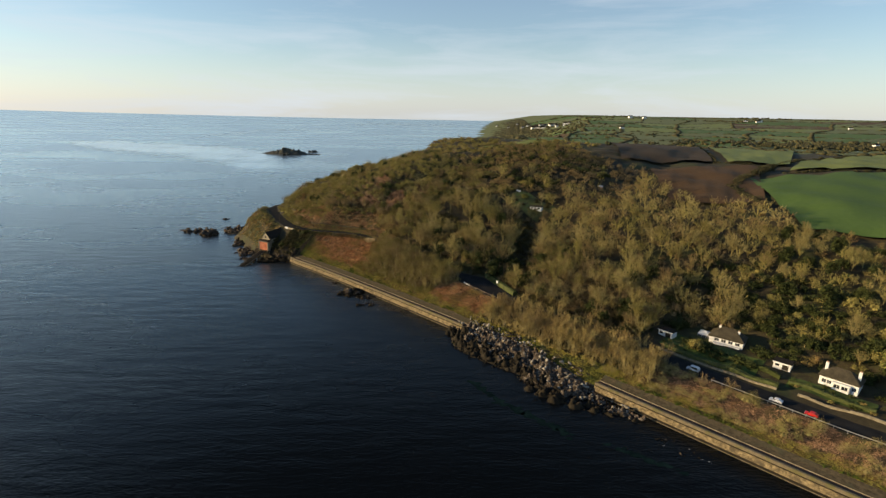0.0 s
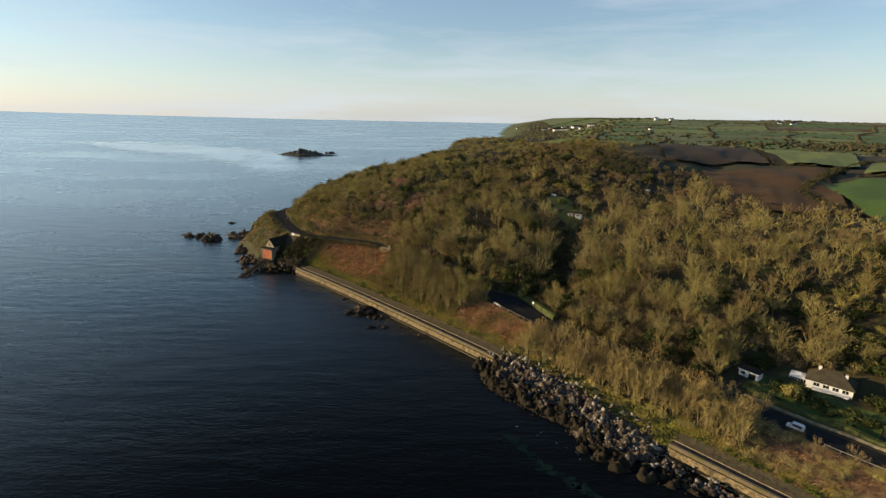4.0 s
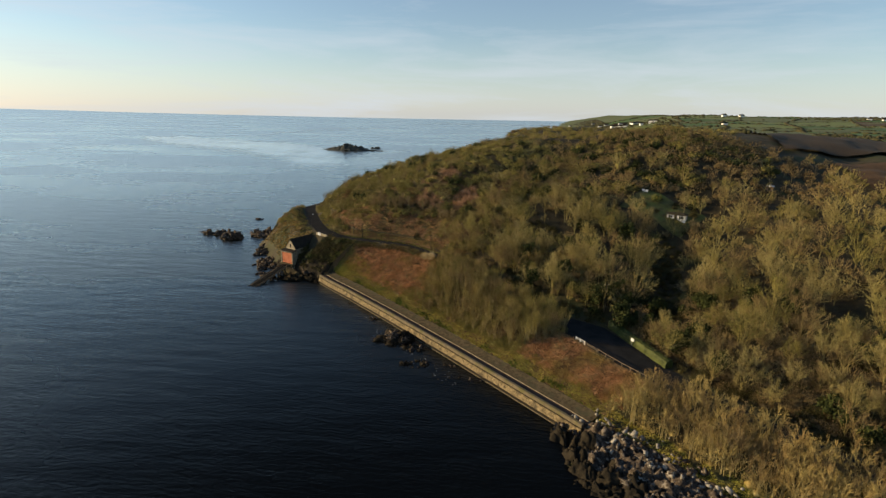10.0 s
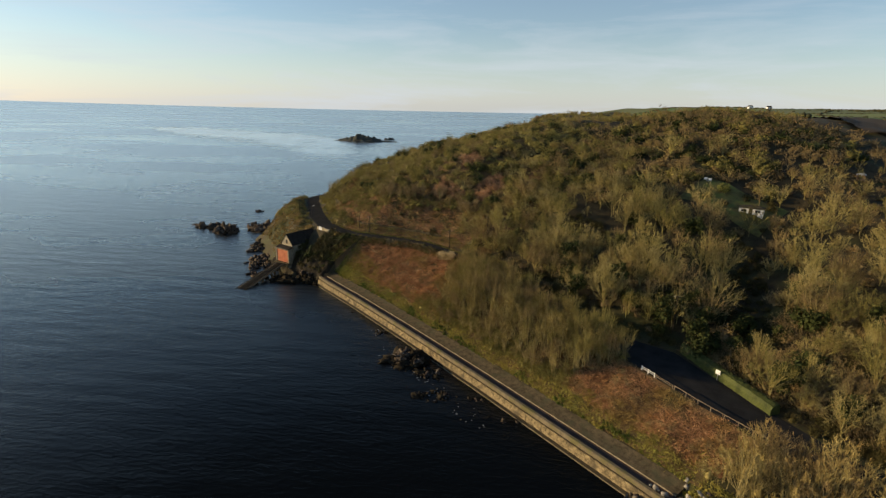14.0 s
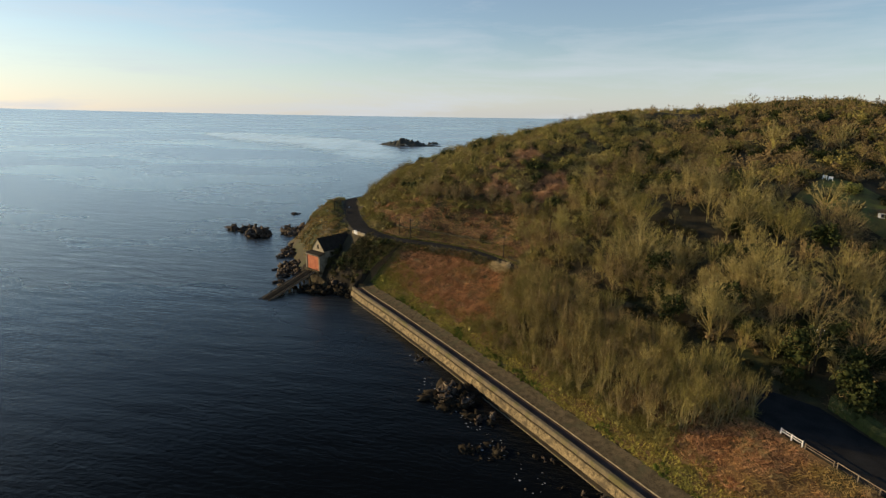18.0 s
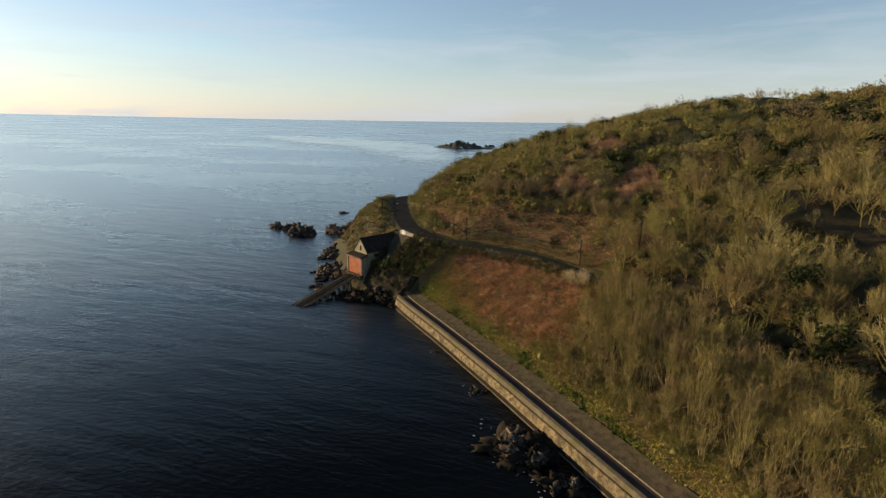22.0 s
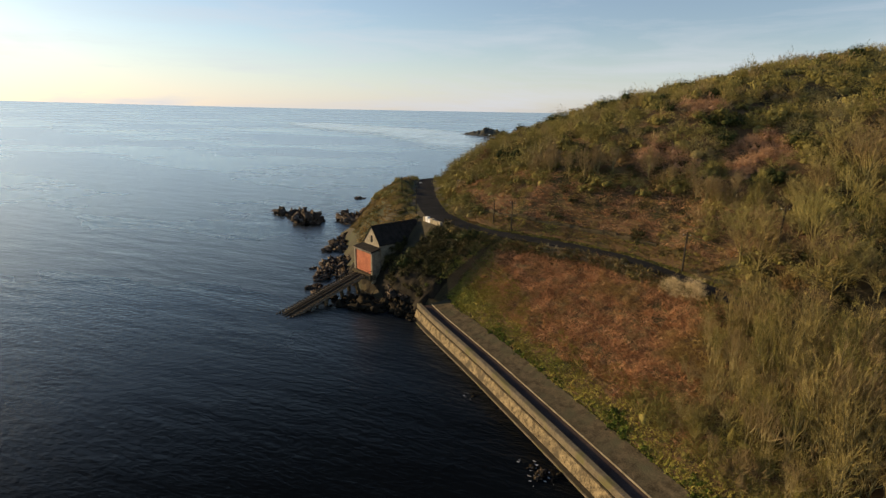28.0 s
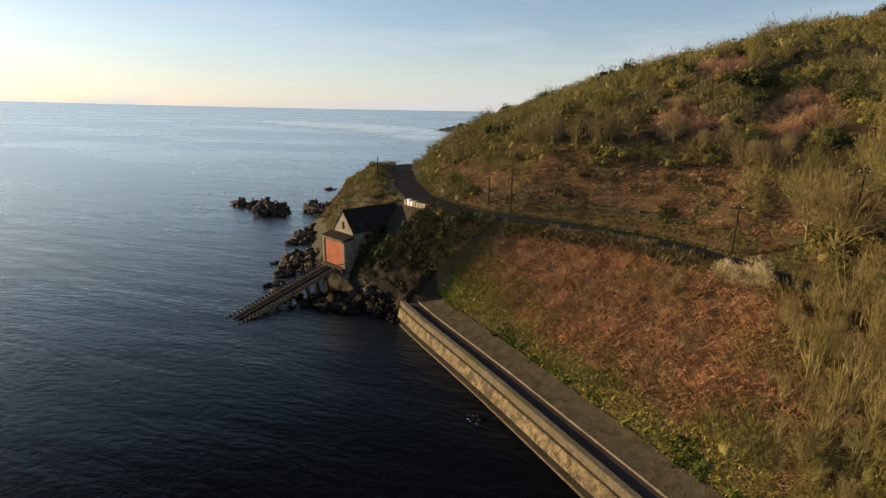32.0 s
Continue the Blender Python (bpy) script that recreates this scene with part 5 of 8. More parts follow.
# ivy at the edge of the apron, then grass along the path
ss, nn, rng = scatter(122, -9, 330, 6, 17, 0.7, lambda s, n: (n > wall_n(s) + 6.9) & (n < wall_n(s) + 7.7 + 1.2 * patchy(s, n, 8, 43)) & ((s < 124) | (s > 178)))
stuff("ivy_edge", IVY, [M_BARK, M_GRASS_GREEN], ss, nn, rng, "green ivy and alexanders along the apron edge", "plants", (0.6, 1.2))
ss, nn, rng = scatter(121, -9, 330, 7, 20, 0.32, lambda s, n: (n > wall_n(s) + 7.2) & (n < wall_n(s) + 11.3 + np.interp(s, [-9, 4, 22], [5.5, 3.5, 0.4]) + 1.9 * patchy(s, n, 7, 41)) & ((s < 124) | (s > 178)) & (patchy(s, n, 8, 43) < (n - wall_n(s) - 7.0) / 1.2))
stuff("verge_grass", TUSSOCK, [M_GRASS_DRY], ss, nn, rng, "yellow-green rough grass beside the sea path", "grass", (0.8, 1.5))

# dry grass between the verge and the bracken
ss, nn, rng = scatter(126, -9, 126, 7, 20, 0.5, lambda s, n: (n > wall_n(s) + 10.4) & (n < wall_n(s) + 12.8 + 1.5 * patchy(s, n, 11, 47)) & (patchy(s, n, 6, 48) > -0.5))
stuff("bank_grass", TUSSOCK, [M_STRAW_BROWN], ss, nn, rng, "tawny dead grass at the foot of the bank", "grass", (0.9, 1.6))
# brushwood at the foot of the saplings
ss, nn, rng = scatter(127, 26, 130, 7, 22, 1.25, lambda s, n: (n > wall_n(s) + 9.4) & (n < wall_n(s) + 13.5) & (s > 40) & (s < 96))
stuff("foot_brushwood", BRUSH, [M_BARK, M_TWIG_OLIVE], ss, nn, rng, "tawny brushwood at the foot of the saplings", "brushwood", (0.5, 1.0))

# rough grass falling to the cove at the end of the wall
ss, nn, rng = scatter(177, -9, 5, 7, 17, 0.5, lambda s, n: (n > wall_n(s) + 6.5) & (n < road_n(s) - 2.5) & (n < 13.5 + 0.4 * s) & (patchy(s, n, 4, 178) > -0.7))
stuff("cove_grass", TUSSOCK, [M_GRASS_DRY], ss, nn, rng, "yellow-green rough grass falling to the cove", "grass", (1.2, 2.2))

ss, nn, rng = scatter(180, -9, -2, 8, 17, 1.1, lambda s, n: (n > wall_n(s) + 6.0) & (n < 15.5))
stuff("cove_bushes", SCRUB[1::2] + BRUSH, [M_BARK, M_TWIG_OLIVE], ss, nn, rng, "olive bushes on the corner above the cove", "shrubs", (0.3, 0.6))

# straw-coloured tussocks along the road's seaward edge, and a pale clump by the bend
ss, nn, rng = scatter(123, -16, 96, 6, 32, 0.5, lambda s, n: (n > road_n(s) - 2.2) & (n < road_n(s) - 0.3) & (patchy(s, n, 8, 61) > -0.7))
stuff("road_edge_grass", TUSSOCK, [M_DULL_GRASS], ss, nn, rng, "dry grass and bracken tops along the road edge", "grass", (1.8, 3.2))
ss, nn, rng = scatter(124, 4, 38, 18, 36, 0.95, lambda s, n: ((s - 30.6) / 3.4) ** 2 + ((n - road_n(s) + 1.4) / 1.6) ** 2 < 1)
stuff("straw_clump", BRUSH, [M_GRASS_PALE, M_GRASS_PALE], ss, nn, rng, "pale bleached grass clump above the bracken", "grass", (0.5, 0.85))
ss, nn, rng = scatter(154, 4, 26, 18, 34, 0.4, lambda s, n: (n > road_n(s) - 1.9) & (n < road_n(s) - 0.3) & (patchy(s, n, 4, 63) > -0.35))
stuff("road_edge_straw", TUSSOCK, [M_GRASS_GREY], ss, nn, rng, "grey-green bleached grass along the road edge", "grass", (1.4, 2.4))
# low plants on the inland road bank
ss, nn, rng = scatter(125, -62, 60, 14, 48, 0.45, lambda s, n: (n > road_n(s) + road_w(s) + 0.4) & (n < road_n(s) + road_w(s) + 4.9))
stuff("road_bank_plants", TUSSOCK, [M_OLIVE_GRASS], ss, nn, rng, "dull olive grass on the inland road bank", "grass", (0.8, 1.5))
ss, nn, rng = scatter(132, -26, 40, 24, 62, 3.4, lambda s, n: (n > road_n(s) + road_w(s) + 3) & ~scrub_zone(s, n) & ~wood_zone(s, n) & (patchy(s, n, 12, 73) > 0.0))
stuff("slope_thorns", SCRUB[3:] + BRUSH, [M_BARK, M_SHADE_SCRUB], ss, nn, rng, "dark thorn bushes among the bracken above the road", "shrubs", (0.4, 0.9))

# a thorn by the rail, a pale columnar conifer by the second house
root_rng = np.random.RandomState(140)
plant_trees("thorn_tree", BARE[6:], (M_BARK, M_TWIG_GREY), [211.6, 205.0], [24.6, 22.5], root_rng, "pale leafless thorn tree on the roadside bank", "tree", "thorn trees by the rail", (0.5, 0.62))
plant_trees("conifer", EVER[2:], (M_BARK, M_LIGHT_LEAF), [243.0, 246.0], [66.0, 64.0], root_rng, "tall yellow-green conifer beside the white house", "tree", "conifers by the houses", (0.95, 1.1))

# rounded shrubs on the lawns
ss, nn, rng = scatter(141, 185, 243, 41, 53, 2.7, lambda s, n: ((s < 214) | (s > 222)) & (n < np.where(s < 214, 53, 47)) & (patchy(s, n, 9, 81) > -0.2))
for s, n in zip(ss, nn):
    k = rng.randint(4)
    tree_thing("garden_shrub", SCRUB[k], (M_BARK, (M_EVER, M_HEDGE, M_SCRUB)[rng.randint(3)]), Matrix.Translation(spot(s, n, ground_at(s, n))) @ Matrix.Scale(rng.uniform(0.3, 0.55), 4), "rounded garden shrub on the lawn", "shrub", "shrubs on the lawns")
# ivy and elder against the boathouse's landward wall, coloured dark for the shade there
ss, nn, rng = scatter(142, -22, -6, -6, 14, 1.7, lambda s, n: n > -5 + 0.5 * (s + 22))
ok = (ss > -18.2)
stuff("boathouse_scrub", SCRUB + COPPICE[1::2], [M_BARK, M_SHADE_SCRUB], ss[ok], nn[ok], rng, "elder and ivy crowding the boathouse wall, shade put into their colour", "scrub", (0.35, 0.75))

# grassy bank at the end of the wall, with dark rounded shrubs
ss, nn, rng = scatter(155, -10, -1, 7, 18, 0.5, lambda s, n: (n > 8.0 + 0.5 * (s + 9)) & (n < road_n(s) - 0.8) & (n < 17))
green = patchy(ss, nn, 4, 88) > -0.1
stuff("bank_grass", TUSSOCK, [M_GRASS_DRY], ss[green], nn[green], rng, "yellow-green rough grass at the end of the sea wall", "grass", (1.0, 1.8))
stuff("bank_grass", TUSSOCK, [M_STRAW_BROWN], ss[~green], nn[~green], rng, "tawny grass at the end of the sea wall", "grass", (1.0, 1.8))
# dark leaves strewn to give the cove slope its shade
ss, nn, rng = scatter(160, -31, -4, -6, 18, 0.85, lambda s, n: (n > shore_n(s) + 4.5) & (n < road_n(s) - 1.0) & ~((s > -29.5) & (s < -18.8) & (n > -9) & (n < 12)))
stuff("cove_ivy", IVY, [M_BARK, M_EVER], ss, nn, rng, "dark ivy and bramble leaves added to shade the cove slope", "ivy", (0.7, 1.5))
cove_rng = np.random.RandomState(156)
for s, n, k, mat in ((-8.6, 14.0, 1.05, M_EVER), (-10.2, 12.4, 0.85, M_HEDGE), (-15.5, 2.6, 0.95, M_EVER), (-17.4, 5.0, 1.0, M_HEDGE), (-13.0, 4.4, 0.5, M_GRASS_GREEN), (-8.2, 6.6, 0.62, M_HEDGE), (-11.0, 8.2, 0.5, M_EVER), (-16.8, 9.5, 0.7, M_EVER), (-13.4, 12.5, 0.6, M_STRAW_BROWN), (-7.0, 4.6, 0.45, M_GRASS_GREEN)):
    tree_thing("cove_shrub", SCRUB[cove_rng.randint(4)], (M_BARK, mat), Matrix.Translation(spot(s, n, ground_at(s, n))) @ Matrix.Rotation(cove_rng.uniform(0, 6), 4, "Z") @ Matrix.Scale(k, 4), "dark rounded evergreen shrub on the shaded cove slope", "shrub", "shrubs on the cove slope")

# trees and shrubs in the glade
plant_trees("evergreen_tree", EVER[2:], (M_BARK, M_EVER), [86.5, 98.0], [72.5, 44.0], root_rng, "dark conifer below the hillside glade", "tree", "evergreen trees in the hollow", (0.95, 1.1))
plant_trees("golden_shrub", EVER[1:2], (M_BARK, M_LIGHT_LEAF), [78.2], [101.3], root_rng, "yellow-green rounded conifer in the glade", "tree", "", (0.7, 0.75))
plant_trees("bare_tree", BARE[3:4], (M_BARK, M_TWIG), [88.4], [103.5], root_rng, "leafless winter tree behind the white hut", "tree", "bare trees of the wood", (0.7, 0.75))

# growth along the inland side of the road below the wood, coloured dark for shade
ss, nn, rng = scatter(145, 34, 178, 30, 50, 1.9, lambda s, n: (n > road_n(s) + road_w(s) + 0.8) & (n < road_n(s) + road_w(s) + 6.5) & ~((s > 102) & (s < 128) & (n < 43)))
stuff("roadside_scrub", SCRUB[1::2] + BRUSH, [M_BARK, M_SHADE_SCRUB], ss, nn, rng, "brambles and ivy along the road, its shade put into their colour", "scrub", (0.4, 0.9))

# rough grass between the rocks and the saplings
ss, nn, rng = scatter(146, 124, 186, 3, 15, 0.55, lambda s, n: (n > np.interp(s, [124, 150, 180], [9.5, 9.0, 4.2])) & (n < np.interp(s, [124, 150, 165, 180], [13.5, 13.0, 14.0, 14.5])) & (patchy(s, n, 7, 95) > -0.6))
stuff("shore_grass", TUSSOCK, [M_GRASS_DRY], ss, nn, rng, "yellow-green rough grass above the rocks", "grass", (0.9, 1.7))

# lawn in the garden, and yellow-green grass on the bank below the rail
ss, nn, rng = scatter(148, 204, 262, 41, 66, 0.75, lambda s, n: patchy(s, n, 9, 97) > -0.7)
stuff("garden_grass", TUSSOCK, [M_GRASS_GREEN], ss, nn, rng, "short green grass round the white houses", "grass", (0.25, 0.5))
ss, nn, rng = scatter(149, 186, 330, 8, 24, 0.6, lambda s, n: (n > wall_n(s) + 8.0) & (n < wall_n(s) + 14.0) & (n < road_n(s) - 1.2) & (patchy(s, n, 10, 98) > 0.0))
stuff("bank_grass", TUSSOCK, [M_GRASS_DRY], ss, nn, rng, "yellow-green grass patches below the road rail", "grass", (0.9, 1.6))
# ---- fields and far country ----
LOWBUSH = []
for seed in (71, 72, 73):
    r_ = np.random.RandomState(seed)
    LOWBUSH.append(joined([(ICO_V * r_.uniform(0.7, 1.15, (12, 1)) * np.array([1, 1, 0.9]) * r_.uniform(0.8, 1.2) + np.array([r_.normal() * 0.7, r_.normal() * 0.7, 0.6]), ICO_F) for _ in range(3)]))


def drape(name, mat, corners, label, cells=14, lift=1.5):
    """A field between four plan corners, laid just over the ground."""
    c = np.array(corners, float)
    u, v = np.meshgrid(np.linspace(0, 1, cells + 1), np.linspace(0, 1, cells + 1), indexing="ij")
    X = (c[0, 0] * (1 - u) + c[1, 0] * u) * (1 - v) + (c[3, 0] * (1 - u) + c[2, 0] * u) * v
    Y = (c[0, 1] * (1 - u) + c[1, 1] * u) * (1 - v) + (c[3, 1] * (1 - u) + c[2, 1] * u) * v
    s, n = plan_sn(X, Y)
    Z = ground_z(s, n) + lift
    return tagged(new(name, grid_mesh(name, X, Y, Z, [mat])), label, "field", kind="structure")


HEDGE_LINES = []


def hedge_line(a, b, size=1.0):
    HEDGE_LINES.append((a, b, size))


drape("field", M_FIELD, [(158, 219), (262, 150), (330, 318), (182, 305)], "bright green winter pasture inside a curved hedge", 30)
drape("field", M_FIELD_B, [(222, 330), (330, 330), (420, 480), (258, 372)], "sunlit green pasture beyond the hedge", 20)
drape("field", M_PLOUGH, [(120, 268), (160, 250), (208, 342), (134, 334)], "bare brown ploughed field beside the wood", 20)
drape("field", M_PLOUGH_DARK, [(120, 350), (188, 362), (250, 520), (150, 470)], "dark ploughed field with hill shade put into its colour", 20)
drape("field", M_FIELD_B, [(196, 356), (236, 352), (330, 490), (262, 520)], "narrow sunlit green pasture between hedges", 20)
drape("field", M_MEADOW_GREEN, [plan_xy(-38, 186), plan_xy(14, 184), plan_xy(10, 224), plan_xy(-34, 224)], "small bright green meadow on the hill top", 16, 0.7)
for a, b, k in [((160, 250), (163, 290), 1.9), ((163, 290), (180, 308), 1.9), ((180, 308), (215, 338), 1.8), ((134, 334), (212, 345), 0.9), ((215, 345), (258, 378), 1.1),
                ((190, 360), (250, 520), 0.9), ((216, 325), (330, 322), 0.9), ((150, 470), (262, 530), 1.0), ((258, 378), (420, 486), 1.0), ((190, 362), (215, 345), 1.0), ((262, 525), (420, 486), 1.2)]:
    hedge_line(a, b, k)

rng = np.random.RandomState(81)
angles = [2.5, 8, 14, 19, 25, 30, 36, 42, 48]
rings = [600, 720, 860, 1010, 1180, 1370, 1580, 1820, 2100, 2500]
knots = {}
for i, a in enumerate(angles):
    for j, d in enumerate(rings):
        aa, dd = radians(a + rng.uniform(-1.6, 1.6)), d * rng.uniform(0.95, 1.05)
        knots[i, j] = (math.sin(aa) * dd, math.cos(aa) * dd)
for i in range(len(angles) - 1):
    for j in range(len(rings) - 1):
        quad = [knots[i, j], knots[i + 1, j], knots[i + 1, j + 1], knots[i, j + 1]]
        sq, nq = plan_sn(np.array([q[0] for q in quad]), np.array([q[1] for q in quad]))
        if (sq - far_shore_s(nq)).min() < 40:
            continue
        if not (j == 0 and i > 4):
            pick = rng.choice(4, p=[0.40, 0.30, 0.24, 0.06])
            mat, what = [(M_FIELD, "green pasture"), (M_FIELD_B, "pale green pasture"), (M_FIELD_C, "dull green pasture"), (M_PLOUGH, "brown ploughed field")][pick]
            drape("field", mat, quad, "distant " + what + " between dark hedges", 8, 0.5)
        hedge_line(quad[0], quad[1], 1.1)
        hedge_line(quad[0], quad[3], 1.1)

pts, sizes = [], []
for a, b, k in HEDGE_LINES:
    ln = math.hypot(b[0] - a[0], b[1] - a[1])
    far_off = math.hypot(a[0], a[1]) > 560
    for t in np.arange(0, 1, (3.8 if far_off else 1.7) / ln):
        pts.append((a[0] + (b[0] - a[0]) * t + rng.normal() * 0.5, a[1] + (b[1] - a[1]) * t + rng.normal() * 0.5))
        sizes.append(k * rng.uniform(0.8, 1.5) * (1.6 if far_off and rng.uniform() < 0.12 else 1) * (1 if far_off else 0.55))
pts = np.array(pts)
s_, n_ = plan_sn(pts[:, 0], pts[:, 1])
pl = np.c_[pts, ground_z(s_, n_) - 0.2]
kinds = np.where(np.hypot(pts[:, 0], pts[:, 1]) > 560, 3, rng.randint(0, 3, len(pl)))
v, f = strewn([SCRUB_FAR[0][1], SCRUB_FAR[1][1], SCRUB_FAR[0][1]] + [(ICO_V * np.array([2.3, 2.3, 0.9]) + np.array([0, 0, 0.4]), ICO_F)], pl, rng.uniform(0, 6.28, len(pl)), np.array(sizes), kinds)
tagged(new("hedgerows", mesh_np("hedgerows", v, f, [M_FARHEDGE])), "dark winter hedgerows between distant fields", "hedge", kind="stuff")


def far_wood(name, mat, centre, reach, count, label, size=(1.6, 3.2), seed=1):
    r = np.random.RandomState(seed)
    p = np.c_[centre[0] + r.normal(size=count) * reach[0], centre[1] + r.normal(size=count) * reach[1]]
    s, n = plan_sn(p[:, 0], p[:, 1])
    ok = s > far_shore_s(n) + 20
    p, s, n = p[ok], s[ok], n[ok]
    v, f = strewn(LOWBUSH, np.c_[p, ground_z(s, n)], r.uniform(0, 6.28, len(p)), r.uniform(*size, len(p)), r.randint(0, 3, len(p)))
    tagged(new(name, mesh_np(name, v, f, [mat])), label, "woodland", kind="stuff")


far_wood("valley_wood", M_FARHEDGE, (480, 600), (100, 40), 800, "leafless brown valley wood behind the pasture", (1.2, 2.4), 2)
far_wood("coast_wood", M_FARHEDGE, (190, 1000), (60, 190), 260, "dark scrub along the far coast slope", (1.0, 2.4), 3)
far_wood("skyline_trees", M_FARHEDGE, (520, 1880), (40, 30), 50, "small dark trees on the far skyline", (1.6, 3.2), 4)
far_wood("skyline_trees", M_FARHEDGE, (830, 1560), (70, 30), 80, "small dark trees round far farm buildings", (1.4, 3.0), 5)
far_wood("ridge_wood", M_FARHEDGE, (290, 1500), (60, 200), 300, "dark hedged slope above the far village", (1.2, 2.8), 6)


# broken line of trees and hedges on the skyline
r_ = np.random.RandomState(86)
a_ = np.radians(np.sort(r_.uniform(5, 50, 900)))
d_ = 2380 + 160 * ripple(a_ * 1000, a_ * 0, 120, 89) + r_.normal(size=900) * 25
s_, n_ = plan_sn(np.sin(a_) * d_, np.cos(a_) * d_)
ok = (s_ > far_shore_s(n_) + 60) & (ripple(a_ * 1000, a_ * 0, 60, 90) > -0.5)
pl = np.c_[np.sin(a_) * d_, np.cos(a_) * d_, ground_z(s_, n_) - 0.3][ok]
v, f = strewn(LOWBUSH, pl, r_.uniform(0, 6.28, len(pl)), r_.uniform(1.6, 3.6, len(pl)), r_.randint(0, 3, len(pl)))
tagged(new("skyline_hedge", mesh_np("skyline_hedge", v, f, [M_FARHEDGE])), "broken line of dark hedges and trees on the far skyline", "hedge", kind="stuff")


# scrub on the far cliffs
r_ = np.random.RandomState(85)
n_ = 400 + 2300 * r_.uniform(0, 1, 4200) ** 1.2
s_ = far_shore_s(n_) + 6 + r_.uniform(0, 1, 4200) ** 1.5 * np.interp(n_, [260, 900, 2600], [60, 170, 260])
v, f = strewn([(ICO_V * np.array([1.4, 1.4, 1.0]), ICO_F)], places_on(s_, n_), r_.uniform(0, 6.28, 4200), r_.uniform(1.2, 3.4, 4200) * np.interp(n_, [260, 2600], [1.0, 2.2]), np.zeros(4200, int))
tagged(new("cliff_scrub", mesh_np("cliff_scrub", v, f, [M_FARHEDGE])), "dull brown-green scrub along the far cliffs", "scrub", kind="stuff")


def cottage(x, y, w, d, h, turn, wall_mat, roof_mat, label, group):
    """A small far house: walls, gabled roof, chimney, windows."""
    s, n = plan_sn(x, y)
    z = ground_at(s, n)
    root = thing("cottage", pose(x, y, z, 0, 0, turn), label, "house", group)
    part("wall", box_mesh("wall", wall_mat, -w / 2, w / 2, -d / 2, d / 2, -1.5, h), root)
    bm = bmesh.new()
    o, r = 0.35, h + d * 0.36
    vs = [bm.verts.new(c) for c in [(-w / 2 - o, -d / 2 - o, h - 0.15), (w / 2 + o, -d / 2 - o, h - 0.15), (w / 2 + o, d / 2 + o, h - 0.15), (-w / 2 - o, d / 2 + o, h - 0.15), (-w / 2 - o, 0, r), (w / 2 + o, 0, r)]]
    for q in [(0, 1, 5, 4), (2, 3, 4, 5), (0, 4, 3), (1, 2, 5), (3, 2, 1, 0)]:
        bm.faces.new([vs[i] for i in q])
    part("roof", bm_mesh("roof", bm, roof_mat), root)
    part("chimney", box_mesh("chimney", M_STONE, w * 0.3, w * 0.3 + 0.9, -0.45, 0.45, h, r + 1.2), root)
    k = max(2, int(w / 3))
    for i in range(k):
        for zz in ([1.0, 3.6] if h > 4.4 else [1.0]):
            xx = -w / 2 + w * (i + 0.5) / k
            part("window", box_mesh("window", M_GLASS, xx - 0.6, xx + 0.6, -d / 2 - 0.06, -d / 2 + 0.1, zz, zz + 1.3), root)


FAR_HOUSES = [(281, 2822), (320, 2899), (278, 2289), (332, 2416), (293, 1971), (317, 1991), (281, 1679), (300, 1690), (332, 1892), (336, 1785), (330, 1629), (314, 1469), (334, 1455), (345, 1470),
              (350, 1038), (653, 1859), (665, 1759), (862, 1509), (900, 1505), (880, 1480), (864, 1118), (489, 590)]
for x in range(16):
    FAR_HOUSES.append((288 + 4.4 * x + 10 * rng.normal(), 1500 + 260 * rng.uniform() + 14 * x))
for i, (x, y) in enumerate(FAR_HOUSES):
    k = min(1.0, max(0.5, y / 1700))
    cottage(x, y, k * (10 + 6 * rng.uniform()), 9 * k, k * (5.4 if i % 3 else 7.0), rng.uniform(-30, 30), M_WHITE, M_SLATE, "distant white rendered house with a slate roof", "far village houses")
# ---- rocks ----
def rock_shape(seed, rough=0.55, flat=0.8):
    """A jagged crag with ledges along one tilted grain."""
    bm = bmesh.new()
    bmesh.ops.create_icosphere(bm, subdivisions=3, radius=1.0)
    tilt = Matrix.Rotation(seed * 0.7, 3, "X") @ Matrix.Rotation(0.35, 3, "Y")
    back = tilt.inverted()
    off = Vector((seed * 7.3, seed * 3.1, seed * 1.7))
    for v in bm.verts:
        p = v.co.copy()
        k = 0.92 + rough * noise.noise(p * 1.3 + off) + 0.85 * abs(noise.noise(p * 2.7 + off)) - 0.75 * abs(noise.noise(p * 5.2 + off)) + 0.45 * noise.cell(p * 3.3 + off) - 0.24 + 0.30 * noise.noise(p * 9.0 + off)
        c = tilt @ Vector((p.x * k * 1.15, p.y * k * 0.85, p.z * k * flat))
        c += 0.85 * Vector((round(c.x * 3.2) / 3.2 - c.x, 0.4 * (round(c.y * 2.6) / 2.6 - c.y), 0.5 * (round(c.z * 3.5) / 3.5 - c.z)))
        v.co = back @ c
    vs = np.array([v.co[:] for v in bm.verts])
    bm.verts.index_update()
    fs = np.array([[v.index for v in f.verts] for f in bm.faces])
    bm.free()
    return vs, fs


ROCKS = [rock_shape(k + 1) for k in range(11)]
ROCK_ME = {(k, m.name): mesh_np("rock", ROCKS[k][0], ROCKS[k][1], [m]) for k in range(11) for m in (M_ROCK, M_ROCK_PALE, M_WET_AND_SHADE)}


